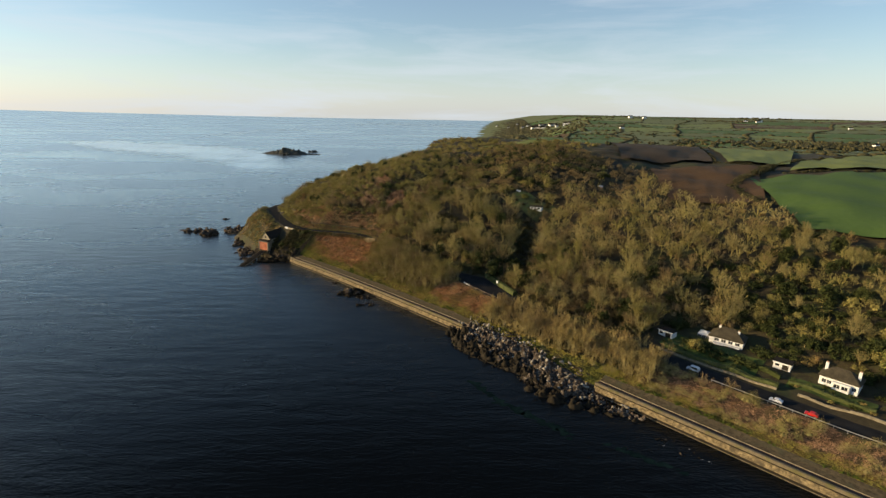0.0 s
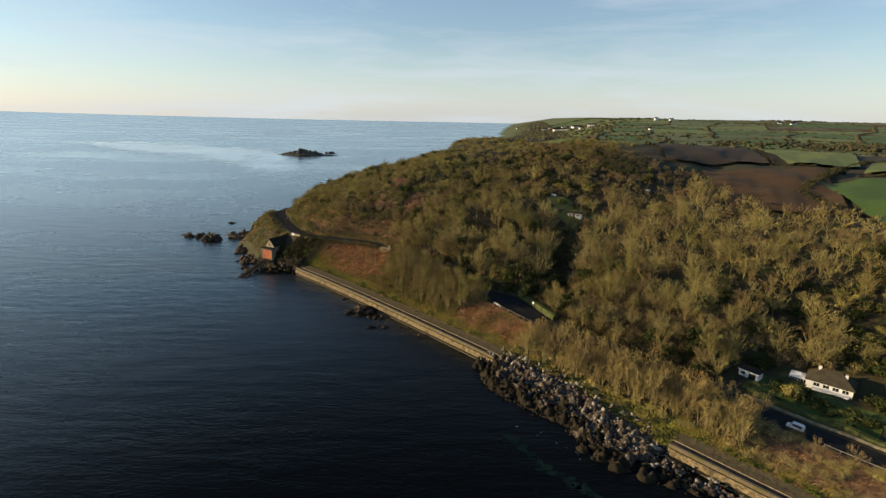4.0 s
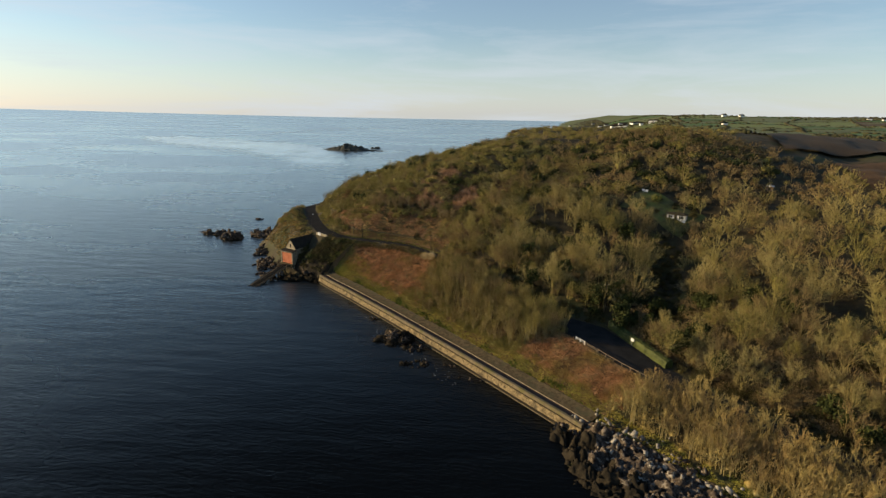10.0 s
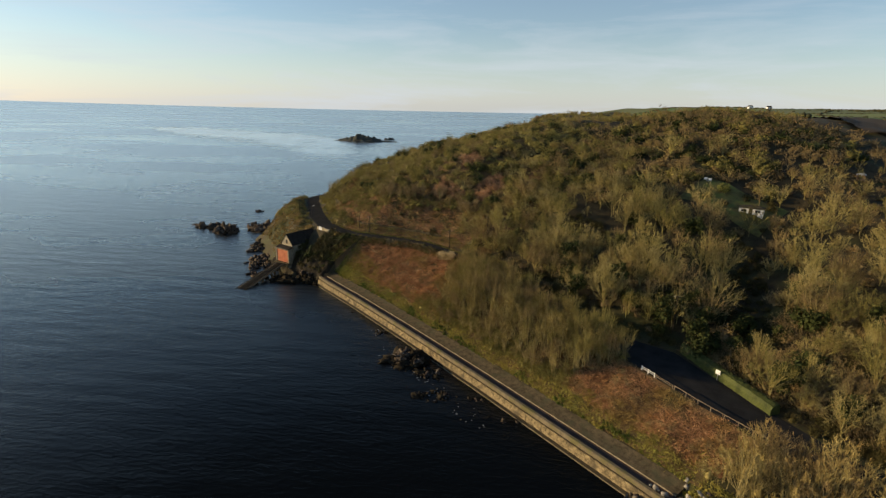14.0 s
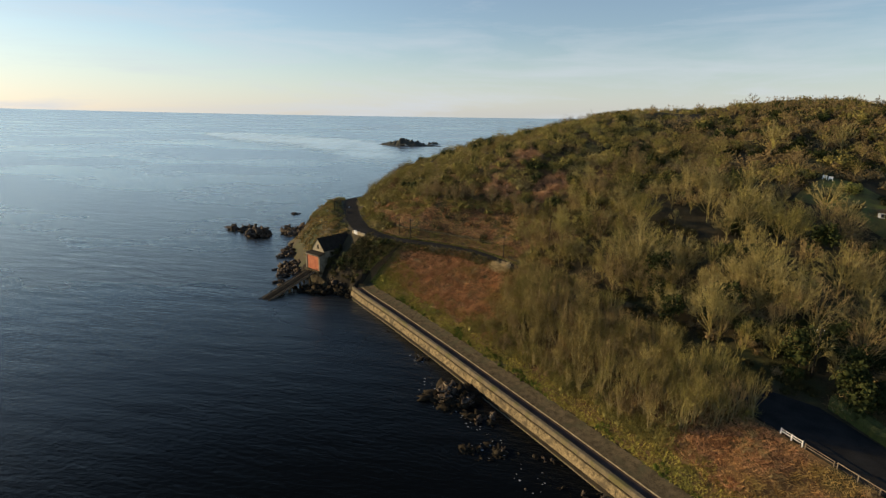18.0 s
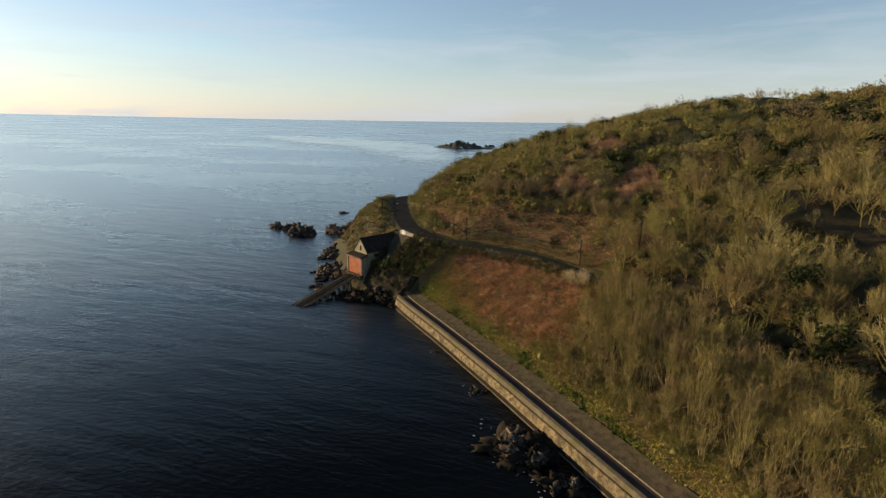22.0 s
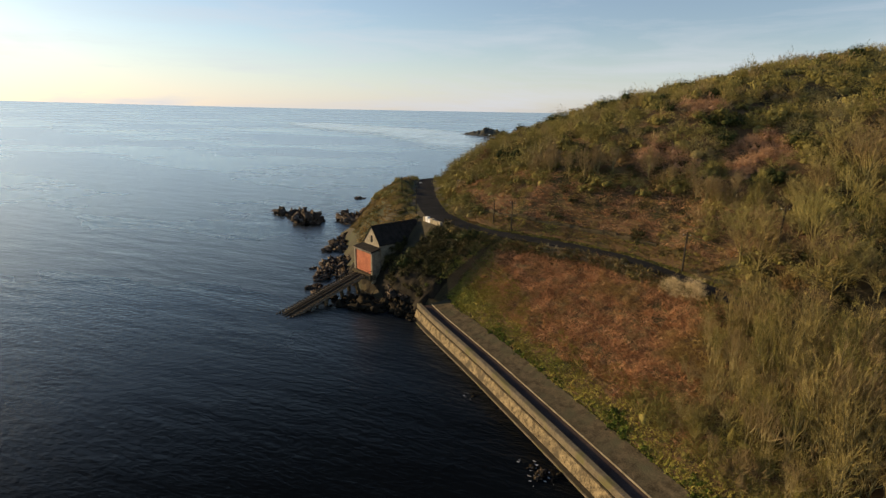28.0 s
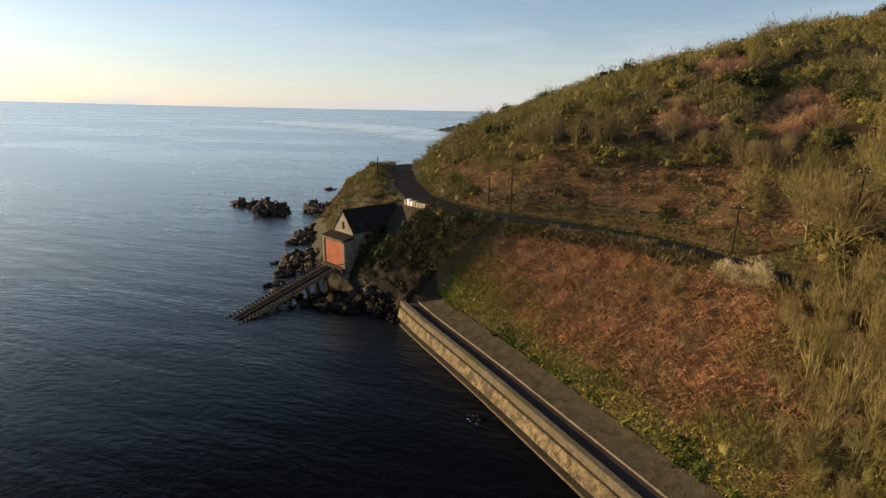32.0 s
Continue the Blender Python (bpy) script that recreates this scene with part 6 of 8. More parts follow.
def small_rock_shape(seed):
    """A broken angular block, lying askew."""
    r = np.random.RandomState(seed)
    v = np.array([(x, y, z) for x in (-1, 1) for y in (-1, 1) for z in (-1, 1)], float) * np.array([r.uniform(0.8, 1.4), r.uniform(0.5, 0.9), r.uniform(0.3, 0.7)])
    v = v + r.normal(size=(8, 3)) * 0.22
    a, b = r.uniform(-0.8, 0.8, 2)
    v = v @ np.array([[1, 0, 0], [0, np.cos(a), -np.sin(a)], [0, np.sin(a), np.cos(a)]]) @ np.array([[np.cos(b), 0, np.sin(b)], [0, 1, 0], [-np.sin(b), 0, np.cos(b)]])
    q = [(0, 1, 3, 2), (4, 6, 7, 5), (0, 4, 5, 1), (2, 3, 7, 6), (0, 2, 6, 4), (1, 5, 7, 3)]
    return v, np.array([t for a, b, c, d in q for t in ((a, b, c), (a, c, d))])


PEBBLES = [small_rock_shape(k) for k in range(90, 104)]


def rock(x, y, z, size, tall, mat, rng, label, group):
    k = rng.randint(11)
    m = Matrix.Translation((x, y, z)) @ Matrix.Rotation(rng.uniform(0, 6.28), 4, "Z") @ Matrix.Rotation(rng.uniform(-0.4, 0.4), 4, "X") @ Matrix.Diagonal((size, size * rng.uniform(0.7, 1.1), size * 1.25 * tall, 1))
    ob = new("rock", ROCK_ME[k, mat.name])
    ob.matrix_basis = m
    tagged(ob, label, "rock", group)


def apron_low(s):
    return np.interp(s, [119, 124, 134, 143, 151, 158, 161, 167, 176, 184, 191, 198], [1, -2.5, -8, -8, -6.2, -4, -8.5, -12, -11.2, -8.5, -5.3, 0.5]) + 1.5 * ripple(s, 0 * s, 8, 66)


def apron_high(s):
    return np.interp(s, [119, 128, 150, 180, 198], [5, 11, 10.5, 4.8, 1.5])


def in_apron(s, n):
    return (n > apron_low(s)) & (n < apron_high(s)) & (s > 119) & (s < 198)


def crag(x, y):
    steps = 1.9 * np.abs(ripple(x, y, 8.5, 411)) + 1.0 * np.abs(ripple(x, y, 3.3, 412)) - 1.0 * np.abs(ripple(x, y, 4.8, 413))
    u, v = x * 0.8 + y * 0.6, (y * 0.8 - x * 0.6) * 0.42
    fins = 0.95 * np.abs(ripple(u, v, 2.3, 414)) - 0.55 * np.abs(ripple(u, v, 1.2, 415))
    return np.round(steps / 0.7) * 0.5 + 0.25 * steps + fins


ss, nn, rng = scatter(201, 118, 200, -16, 13, 5.6, in_apron)
for s, n in zip(ss, nn):
    t = (n - apron_low(s)) / (apron_high(s) - apron_low(s))
    pale = t > 0.45 and rng.uniform() < 0.55 * t
    if t < 0.3:
        continue
    x, y = plan_xy(s, n)
    rock(x, y, max(ground_at(s, n), -0.5) + (0.5 * float(crag(x, y)) if t > 0.2 else -0.3), rng.uniform(0.8, 2.0) * (0.5 if pale else 1), rng.uniform(0.5, 1.0), M_ROCK_PALE if pale else M_WET_AND_SHADE if t < 0.25 else M_ROCK, rng,
         "pale grey boulder below the bank" if pale else "dark jagged rock at the sea wall foot", "rocks below the bank")
# the craggy shelf they stand on
S_, T_ = np.meshgrid(np.linspace(118.5, 198.5, 260), np.linspace(0, 1, 84), indexing="ij")
N_ = apron_low(S_) - 0.8 + T_ * (apron_high(S_) - apron_low(S_) + 0.8)
X_, Y_ = plan_xy(S_, N_)
Z_ = np.maximum(ground_z(S_, N_), -0.9) + (crag(X_, Y_) + 0.45) * np.clip(np.minimum(T_ * 5, (1 - T_) * 4), 0, 1) - 0.3
tagged(new("shore_ground", grid_mesh("shore_ground", X_, Y_, Z_, [M_ROCK, M_WET_AND_SHADE], ((T_ + 0.22 * ripple(X_, Y_, 6, 416)) < 0.42)[:-1, :-1].ravel().astype(int), smooth=False)), "dark craggy rock shelf below the bank", "ground", kind="structure")
ss, nn, rng = scatter(202, 118, 200, -16, 13, 1.0, lambda s, n: in_apron(s, n) & (patchy(s, n, 6, 44) > -0.1))
pl = places_on(ss, nn)
pl[:, 2] = np.maximum(pl[:, 2], -0.5) + crag(pl[:, 0], pl[:, 1]) + rng.uniform(0.0, 0.5, len(ss))
up_t = (nn - apron_low(ss)) / (apron_high(ss) - apron_low(ss))
light = rng.uniform(0, 1, len(ss)) < 3.0 * np.clip(up_t - 0.36, 0, 1) * np.clip(0.55 + patchy(ss, nn, 9, 45), 0.1, 1)
for sel, mat, label in ((~light & (up_t > 0.45), M_ROCK, "small dark broken stones between the rocks"), (~light & (up_t <= 0.45) & (rng.uniform(0, 1, len(ss)) < 0.4), M_WET_AND_SHADE, "small black weedy stones at the waterline"), (light, M_ROCK_PALE, "small pale stones among dark rocks")):
    v, f = strewn(PEBBLES, pl[sel], rng.uniform(0, 6.28, sel.sum()), rng.uniform(0.18, 0.52, sel.sum()), rng.randint(0, 14, sel.sum()))
    tagged(new("shore_stones", mesh_np("shore_stones", v, f, [mat])), label, "stones", kind="stuff")

rng = np.random.RandomState(203)


def rock_group(cx, cy, reach, count, size, group, label, tall=(0.5, 0.9), z=-0.3, mat=M_ROCK):
    for _ in range(count):
        a, r = rng.uniform(0, 6.28), np.sqrt(rng.uniform(0, 1))
        rock(cx + math.cos(a) * r * reach[0], cy + math.sin(a) * r * reach[1], z, rng.uniform(*size), rng.uniform(*tall), mat, rng, label, group)


DARK = "dark seaweed-stained rock standing in the sea"
# rocks off the wall
for s, n, ra, rb, k, size in [(60, -1.0, 5.0, 3.6, 34, (1.3, 3.0)), (68, -0.6, 3.0, 1.8, 12, (0.8, 1.8)), (76, -5.2, 4.0, 2.4, 14, (0.6, 1.5)), (83, 2.2, 5.5, 1.0, 16, (0.4, 1.0)), (91, 1.6, 4.0, 1.0, 10, (0.4, 0.9)),
                              (41.5, 0.2, 2.2, 1.2, 10, (0.5, 1.1)), (206, -4, 4, 1.6, 7, (0.4, 0.9)), (213, -6, 4, 1.5, 6, (0.3, 0.8)), (24, -0.5, 1.2, 0.7, 3, (0.4, 0.8)), (86, -3, 5, 2.5, 6, (0.3, 0.6))]:
    x, y = plan_xy(s, n)
    rock_group(x, y, (ra, rb), k, size, "rocks off the sea wall", DARK, (0.35, 0.7), -0.3, M_WET_AND_SHADE)
    rock_group(x, y, (ra * 0.8, rb * 0.8), k // 4, (size[0] * 0.6, size[1] * 0.6), "rocks off the sea wall", "grey rock among darker ones by the sea wall", (0.6, 1.0), 0.0 if k < 20 else 0.5, M_ROCK)
# stacks off the headland
rng = np.random.RandomState(204)
for x, y, rx, ry, k, size, tall in [(-156.5, 332.5, 4.2, 3.4, 12, (2.8, 4.4), (0.75, 1.1)), (-169, 338, 7, 3.0, 14, (1.6, 3.2), (0.6, 1.0)), (-163, 334, 4, 3, 6, (1.4, 2.6), (0.6, 0.9)), (-142.0, 340.5, 7, 4.0, 18, (2.6, 4.2), (0.6, 0.95)),
                                    (-177, 341, 6, 2, 9, (0.9, 1.9), (0.35, 0.6)), (-160, 352, 8, 2, 6, (0.6, 1.3), (0.3, 0.6)), (-165.5, 381, 4, 2, 6, (0.9, 1.9), (0.5, 0.7)), (-172, 362, 6, 2, 4, (0.5, 1.1), (0.3, 0.5)), (-132, 331, 4, 5, 10, (1.3, 2.6), (0.5, 0.9))]:
    rock_group(x, y, (rx, ry), k, size, "rocks off the headland", DARK, tall)
# foot of the headland round the slip
for x, y, rx, ry, k, size, z in [(-114, 286, 4, 6, 18, (0.9, 2.1), 0.2), (-119, 296, 3.5, 6, 14, (0.9, 2.0), 0.2), (-125, 306, 4, 6, 16, (1.0, 2.2), 0.2), (-111, 276, 3.0, 3.0, 12, (0.6, 1.5), 0.0), (-98, 271, 5, 3.2, 18, (0.9, 2.0), 0.2),
                                 (-104, 270, 3, 3, 8, (0.5, 1.2), -0.1), (-91, 272, 4, 2.0, 12, (0.8, 1.8), 0.3), (-121.5, 288, 0.6, 0.6, 2, (0.7, 1.1), -0.2), (-130, 316, 4, 5, 12, (1.0, 2.2), 0.2),
                                 (-86.5, 272.5, 3.5, 3.0, 14, (0.8, 1.7), 0.6), (-91, 277, 4, 3, 12, (0.8, 1.6), 2.2), (-84, 269.5, 2.0, 1.5, 8, (0.5, 1.1), 0.2)]:
    rock_group(x, y, (rx, ry), k, size, "rocks round the boathouse", "jagged brown-grey shore rock below the boathouse", (0.6, 1.0), z, M_WET_AND_SHADE if y < 273 else M_ROCK)


# broken water round the rocks off the wall
fr = np.random.RandomState(209)
fv, ff = [], []
for cs, cn, ra, rb, k in [(57, -2.5, 7.5, 4.6, 34), (68, -2.5, 3.4, 2.4, 16), (76, -4.5, 5.0, 3.4, 14), (41.5, 0.0, 3.0, 1.7, 16), (24, -0.6, 1.5, 0.8, 6), (209, -5, 9, 2.0, 10), (160, -13, 28, 1.8, 14), (86, -3, 5, 3, 14)]:
    for _ in range(k):
        a, r = fr.uniform(0, 6.28), np.sqrt(fr.uniform(0, 1.0))
        s0, n0 = cs + ra * r * math.cos(a), cn + rb * r * math.sin(a)
        x, y = plan_xy(s0, n0)
        t, m = fr.uniform(0, 6.28), fr.uniform(0.08, 0.26)
        i = len(fv)
        for q in range(5):
            w = t + q * 1.257
            fv.append((x + math.cos(w) * m * fr.uniform(0.5, 1.6), y + math.sin(w) * m * fr.uniform(0.3, 0.9), 0.05))
        ff += [(i, i + 1, i + 2), (i, i + 2, i + 3), (i, i + 3, i + 4)]
tagged(new("foam", mesh_np("foam", np.array(fv), np.array(ff), [M_FOAM])), "white flecks of foam round the shore rocks", "foam", kind="stuff")


# broken rock in the cove between slip and wall end, darkened for its shade
S_, T_ = np.meshgrid(np.linspace(-36, -3.6, 76), np.linspace(0, 1, 40), indexing="ij")
N_ = shore_n(S_) - 1.5 + T_ * np.interp(S_, [-23, -18], [6.0, 13.0])
X_, Y_ = plan_xy(S_, N_)
Z_ = ground_z(S_, N_) + 0.25 + 0.35 * ripple(X_, Y_, 3.2, 401) + 0.25 * ripple(X_, Y_, 1.5, 402)
tagged(new("shore_ground", grid_mesh("shore_ground", X_, Y_, Z_, [M_WET_AND_SHADE], smooth=False)), "broken rock at the back of the cove, shade put into its colour", "ground", kind="structure")


# pale streaks of shallow water off the rocks
fr = np.random.RandomState(211)
fv, ff = [], []
for s0, n0, s1, n1, wide, k in [(163, -21.5, 187, -20.5, 1.5, 80), (150, -19, 163, -21.5, 1.2, 22), (196, -17, 215, -13, 1.4, 30)]:
    for _ in range(k):
        t = fr.uniform(0, 1)
        x, y = plan_xy(s0 + (s1 - s0) * t + fr.normal() * wide * 0.5, n0 + (n1 - n0) * t + fr.normal() * wide * 0.35)
        i, m = len(fv), fr.uniform(0.3, 1.0)
        for q in range(7):
            w = q * 0.898
            fv.append((x + math.cos(w) * m * fr.uniform(0.7, 1.9), y + math.sin(w) * m * fr.uniform(0.5, 1.2), 0.03 + 0.002 * (_ % 9)))
        ff += [(i, i + j, i + j + 1) for j in range(1, 6)]
tagged(new("shallows", mesh_np("shallows", np.array(fv), np.array(ff), [M_SHOAL])), "dim teal streaks of shallow water off the rocks", "water", kind="stuff")


# ---- the islet ----
def islet(name, cx, cy, length, breadth, height, turn, seed, peak, label):
    u, v = np.meshgrid(np.linspace(-1, 1, 70), np.linspace(-1, 1, 26), indexing="ij")
    base = np.clip(1 - u ** 2 - v ** 2 * 0.9, 0, 1) ** 0.6
    crag = np.exp(-((u - peak) / 0.10) ** 2) * 0.28 + np.exp(-((u - peak) / 0.50) ** 4) * 0.42 + 0.20 + 0.16 * np.abs(ripple(u * 60, v * 9, 13, seed + 3))
    X, Y = u * length / 2, v * breadth / 2
    Z = base * crag * height * (1 + 0.35 * ripple(X, Y, 11, seed) + 0.25 * ripple(X, Y, 5, seed + 1)) - 1.2
    ob = new(name, grid_mesh(name, X, Y, Z, [M_ROCK_ISLE], smooth=False))
    ob.matrix_basis = pose(cx, cy, 0, 0, 0, turn)
    tagged(ob, label, "islet")


islet("islet", -290, 976, 132, 30, 11.5, -2, 301, -0.16, "low dark rocky islet far out at sea")
islet("islet", -262, 1028, 34, 12, 6, 2, 305, 0.0, "small dark skerry beside the rocky islet")


# ---- boathouse and slip ----
def planks(root, x0, x1, z0, z1, y, count, mat):
    w = (x1 - x0) / count
    for i in range(count):
        part("plank", box_mesh("plank", mat, x0 + i * w + 0.02, x0 + (i + 1) * w - 0.02, y - 0.06, y, z0, z1, bevel=0.015), root)


BH = pose(-102.4, 280.0, 4.1, 0, 0, -25.5)
boathouse = thing("boathouse", BH, "stone lifeboat house with slate roof and orange-red doors", "boathouse")
bm = bmesh.new()
hw, ez, az = 2.85, 6.5, 9.8
for a, b, c, d in ((-hw, -hw + 0.5, 2.9, 14.5), (hw - 0.5, hw, 2.9, 14.5)):
    box_bm(bm, a, b, c, d, -2.5, ez)
box_bm(bm, -hw + 0.5, hw - 0.5, 14.0, 14.5, -2.5, ez)
part("wall", bm_mesh("wall", bm, M_STONE), boathouse)


def gable(y0, y1, opening):
    """A gable with a window opening cut through it."""
    bm = bmesh.new()
    o = [(-0.42, 6.35), (0.42, 6.35), (0.42, 7.9), (-0.42, 7.9)] if opening else []
    out = [(-hw, 5.2), (hw, 5.2), (hw, ez), (0, az), (-hw, ez)]
    rings = []
    for y in (y0, y1):
        rings.append(([bm.verts.new((x, y, z)) for x, z in out], [bm.verts.new((x, y, z)) for x, z in o]))
    for (p, q), flip in zip(rings, (False, True)):
        if opening:
            fs = [(p[0], p[1], q[1], q[0]), (p[1], p[2], q[2], q[1]), (p[2], p[3], q[2]), (p[3], q[3], q[2]), (p[3], p[4], q[3]), (p[4], p[0], q[0], q[3])]
        else:
            fs = [p]
        for f in fs:
            bm.faces.new(f[::-1] if flip else f)
    for k, n in ((0, 5), (1, 4)):
        a, b = rings[0][k], rings[1][k]
        for i in range(len(a)):
            bm.faces.new((a[i], b[i], b[(i + 1) % n], a[(i + 1) % n]))
    bmesh.ops.recalc_face_normals(bm, faces=bm.faces)
    return bm_mesh("gable", bm, M_GRANITE_SUNLIT)


g = part("gable", gable(2.4, 2.9, True), boathouse, "granite gable in a painted sunlit tone with a small window")
part("window", box_mesh("window", M_GLASS, -0.42, 0.42, 2.68, 2.72, 6.35, 7.9), g)
part("glazing_bar", box_mesh("glazing_bar", M_TIMBER, -0.03, 0.03, 2.64, 2.70, 6.35, 7.9), g)
part("gable", gable(14.0, 14.5, False), boathouse)
for side in (-1, 1):
    bm = bmesh.new()
    a, b = Vector((side * (hw + 0.35), 0, ez - 0.28)), Vector((0, 0, az + 0.16))
    vs = [bm.verts.new(c) for c in [(a.x, 2.3, a.z), (b.x, 2.3, b.z), (b.x, 14.8, b.z), (a.x, 14.8, a.z)]]
    low = [bm.verts.new(v.co - Vector((0, 0, 0.18))) for v in vs]
    bm.faces.new(vs)
    bm.faces.new(low[::-1])
    for i in range(4):
        bm.faces.new((vs[i], low[i], low[(i + 1) % 4], vs[(i + 1) % 4]))
    bmesh.ops.recalc_face_normals(bm, faces=bm.faces)
    roof = part("roof", bm_mesh("roof", bm, M_SLATE), boathouse)
    # slate courses
    for i in range(9):
        t0, t1 = i / 9, (i + 0.93) / 9
        p, q = a.lerp(b, t0), a.lerp(b, t1)
        bm = bmesh.new()
        vs = [bm.verts.new(c) for c in [(p.x, 2.32, p.z + 0.07), (q.x, 2.32, q.z + 0.012), (q.x, 14.78, q.z + 0.012), (p.x, 14.78, p.z + 0.07)]]
        low = [bm.verts.new(v.co - Vector((0, 0, 0.05))) for v in vs]
        bm.faces.new(vs)
        for k in range(4):
            bm.faces.new((vs[k], low[k], low[(k + 1) % 4], vs[(k + 1) % 4]))
        bmesh.ops.recalc_face_normals(bm, faces=bm.faces)
        part("slate_course", bm_mesh("slate_course", bm, M_SLATE), roof)
part("ridge", box_mesh("ridge", M_SLATE, -0.16, 0.16, 2.3, 14.8, az + 0.12, az + 0.3, bevel=0.04), boathouse)
part("porch", box_mesh("porch", M_STONE, -3.3, 3.3, 1.0, 2.39, -2.0, 5.0), boathouse)
for side in (-1, 1):
    part("pier", box_mesh("pier", M_STONE, min(side * 3.0, side * 3.6), max(side * 3.0, side * 3.6), 0.0, 1.0, -2.0, 5.0, bevel=0.04), boathouse)
bm = bmesh.new()
box_bm(bm, -3.6, 3.6, -0.25, 2.38, 5.004, 5.22, bevel=0.03)
for v in bm.verts:
    v.co.z += max(0.0, v.co.y) * 0.22
part("porch_roof", bm_mesh("porch_roof", bm, M_SLATE), boathouse)
part("fascia", box_mesh("fascia", M_TIMBER, -3.62, 3.62, -0.36, -0.254, 4.86, 5.24, bevel=0.02), boathouse, "pale weathered timber door head")
for k in range(4):
    x0 = -2.96 + k * 1.48
    door = part("door", box_mesh("door", M_ORANGE, x0 + 0.02, x0 + 1.46, 0.22, 0.34, 0.05, 4.84), boathouse, "faded orange-red boarded door leaf")
    planks(door, x0 + 0.03, x0 + 1.45, 0.08, 4.80, 0.216, 5, M_ORANGE)
part("sill", box_mesh("sill", M_CONCRETE, -3.6, 3.6, -0.6, 0.9, -1.2, 0.02, bevel=0.05), boathouse)
part("side_rail", box_mesh("side_rail", M_TIMBER, 3.7, 3.82, -1.5, 6.0, 1.0, 1.12), boathouse)

# ivy and elder grown up the landward wall, the wall's shade in their colour
vr = np.random.RandomState(221)
count = 130
local = np.stack([hw + 0.2 + 2.4 * vr.uniform(0, 1, count) ** 1.5, vr.uniform(2.8, 15.2, count), np.zeros(count)], 1)
local[:, 2] = vr.uniform(-1, 1, count) * 0.5 + vr.uniform(0, 1, count) * np.interp(local[:, 1], [2.8, 6, 15], [3.2, 5.6, 7.4])
pl = np.array([(BH @ Vector(p))[:] for p in local])
v, f = strewn([p[1] for p in IVY], pl, vr.uniform(0, 6.28, count), vr.uniform(0.9, 1.7, count), vr.randint(0, len(IVY), count))
tagged(new("wall_ivy", mesh_np("wall_ivy", v, f, [M_SHADE_SCRUB])), "ivy grown up the landward boathouse wall, shade put into its colour", "ivy", kind="stuff")

# slip: local y runs down to the sea
slip_m = look((-102.9, 279.2, 3.9), (-108.9, 258.3, -0.6)) @ Matrix.Rotation(radians(-90), 4, "X")
slip = thing("slipway", slip_m, "long timber lifeboat slip on concrete beams", "slipway")
ln = 22.3
for x in (-1.55, 1.55):
    part("side_beam", box_mesh("side_beam", M_TIMBER, x - 0.2, x + 0.2, 0, ln, -0.55, 0.0, bevel=0.03), slip)
for x in (-0.45, 0.45):
    part("keel_rail", box_mesh("keel_rail", M_DARKTIMBER, x - 0.12, x + 0.12, 0, ln, 0.064, 0.24, bevel=0.02), slip)
slm = box_mesh("sleeper", M_DARKTIMBER, -1.95, 1.95, -0.16, 0.16, 0.004, 0.06, bevel=0.02)
stm = box_mesh("stud", M_DARKTIMBER, -0.16, 0.16, -0.16, 0.16, 0.064, 0.34, bevel=0.03)
for i in range(32):
    y = 0.35 + i * 0.69
    part("sleeper", slm, slip, m=pose(0, y, 0))
    for x in (-1.75, 1.75):
        part("stud", stm, slip, m=pose(x, y, 0))
part("bed", box_mesh("bed", M_DARKTIMBER, -1.3, 1.3, 0, ln, -0.30, -0.06), slip, "dark wet planked bed")
for i in range(5):
    y, h = 2.5 + i * 4.3, 3.6 - i * 0.75
    for x in (-1.5, 1.5):
        part("pier", box_mesh("pier", M_CONCRETE, x - 0.3, x + 0.3, y - 0.3, y + 0.3, -h - 1.5, -0.55, bevel=0.04), slip)
# ---- houses by the road ----
def hip_roof(w0, w1, d0, d1, h, rise, mat, over=0.5):
    bm = bmesh.new()
    run = (d1 - d0) / 2 + over
    a = [(w0 - over, d0 - over, h), (w1 + over, d0 - over, h), (w1 + over, d1 + over, h), (w0 - over, d1 + over, h)]
    mid = (d0 + d1) / 2
    r0, r1 = w0 - over + run, w1 + over - run
    if r1 < r0:
        r0 = r1 = (w0 + w1) / 2
    lo = [bm.verts.new((x, y, z - 0.22)) for x, y, z in a]
    v = [bm.verts.new(c) for c in a]
    r = [bm.verts.new((r0, mid, h + rise)), bm.verts.new((r1, mid, h + rise))]
    for q in [(v[0], v[1], r[1], r[0]), (v[1], v[2], r[1]), (v[2], v[3], r[0], r[1]), (v[3], v[0], r[0])]:
        bm.faces.new(q)
    for i in range(4):
        bm.faces.new((lo[i], lo[(i + 1) % 4], v[(i + 1) % 4], v[i]))
    bm.faces.new(lo[::-1])
    return bm_mesh("roof", bm, mat)


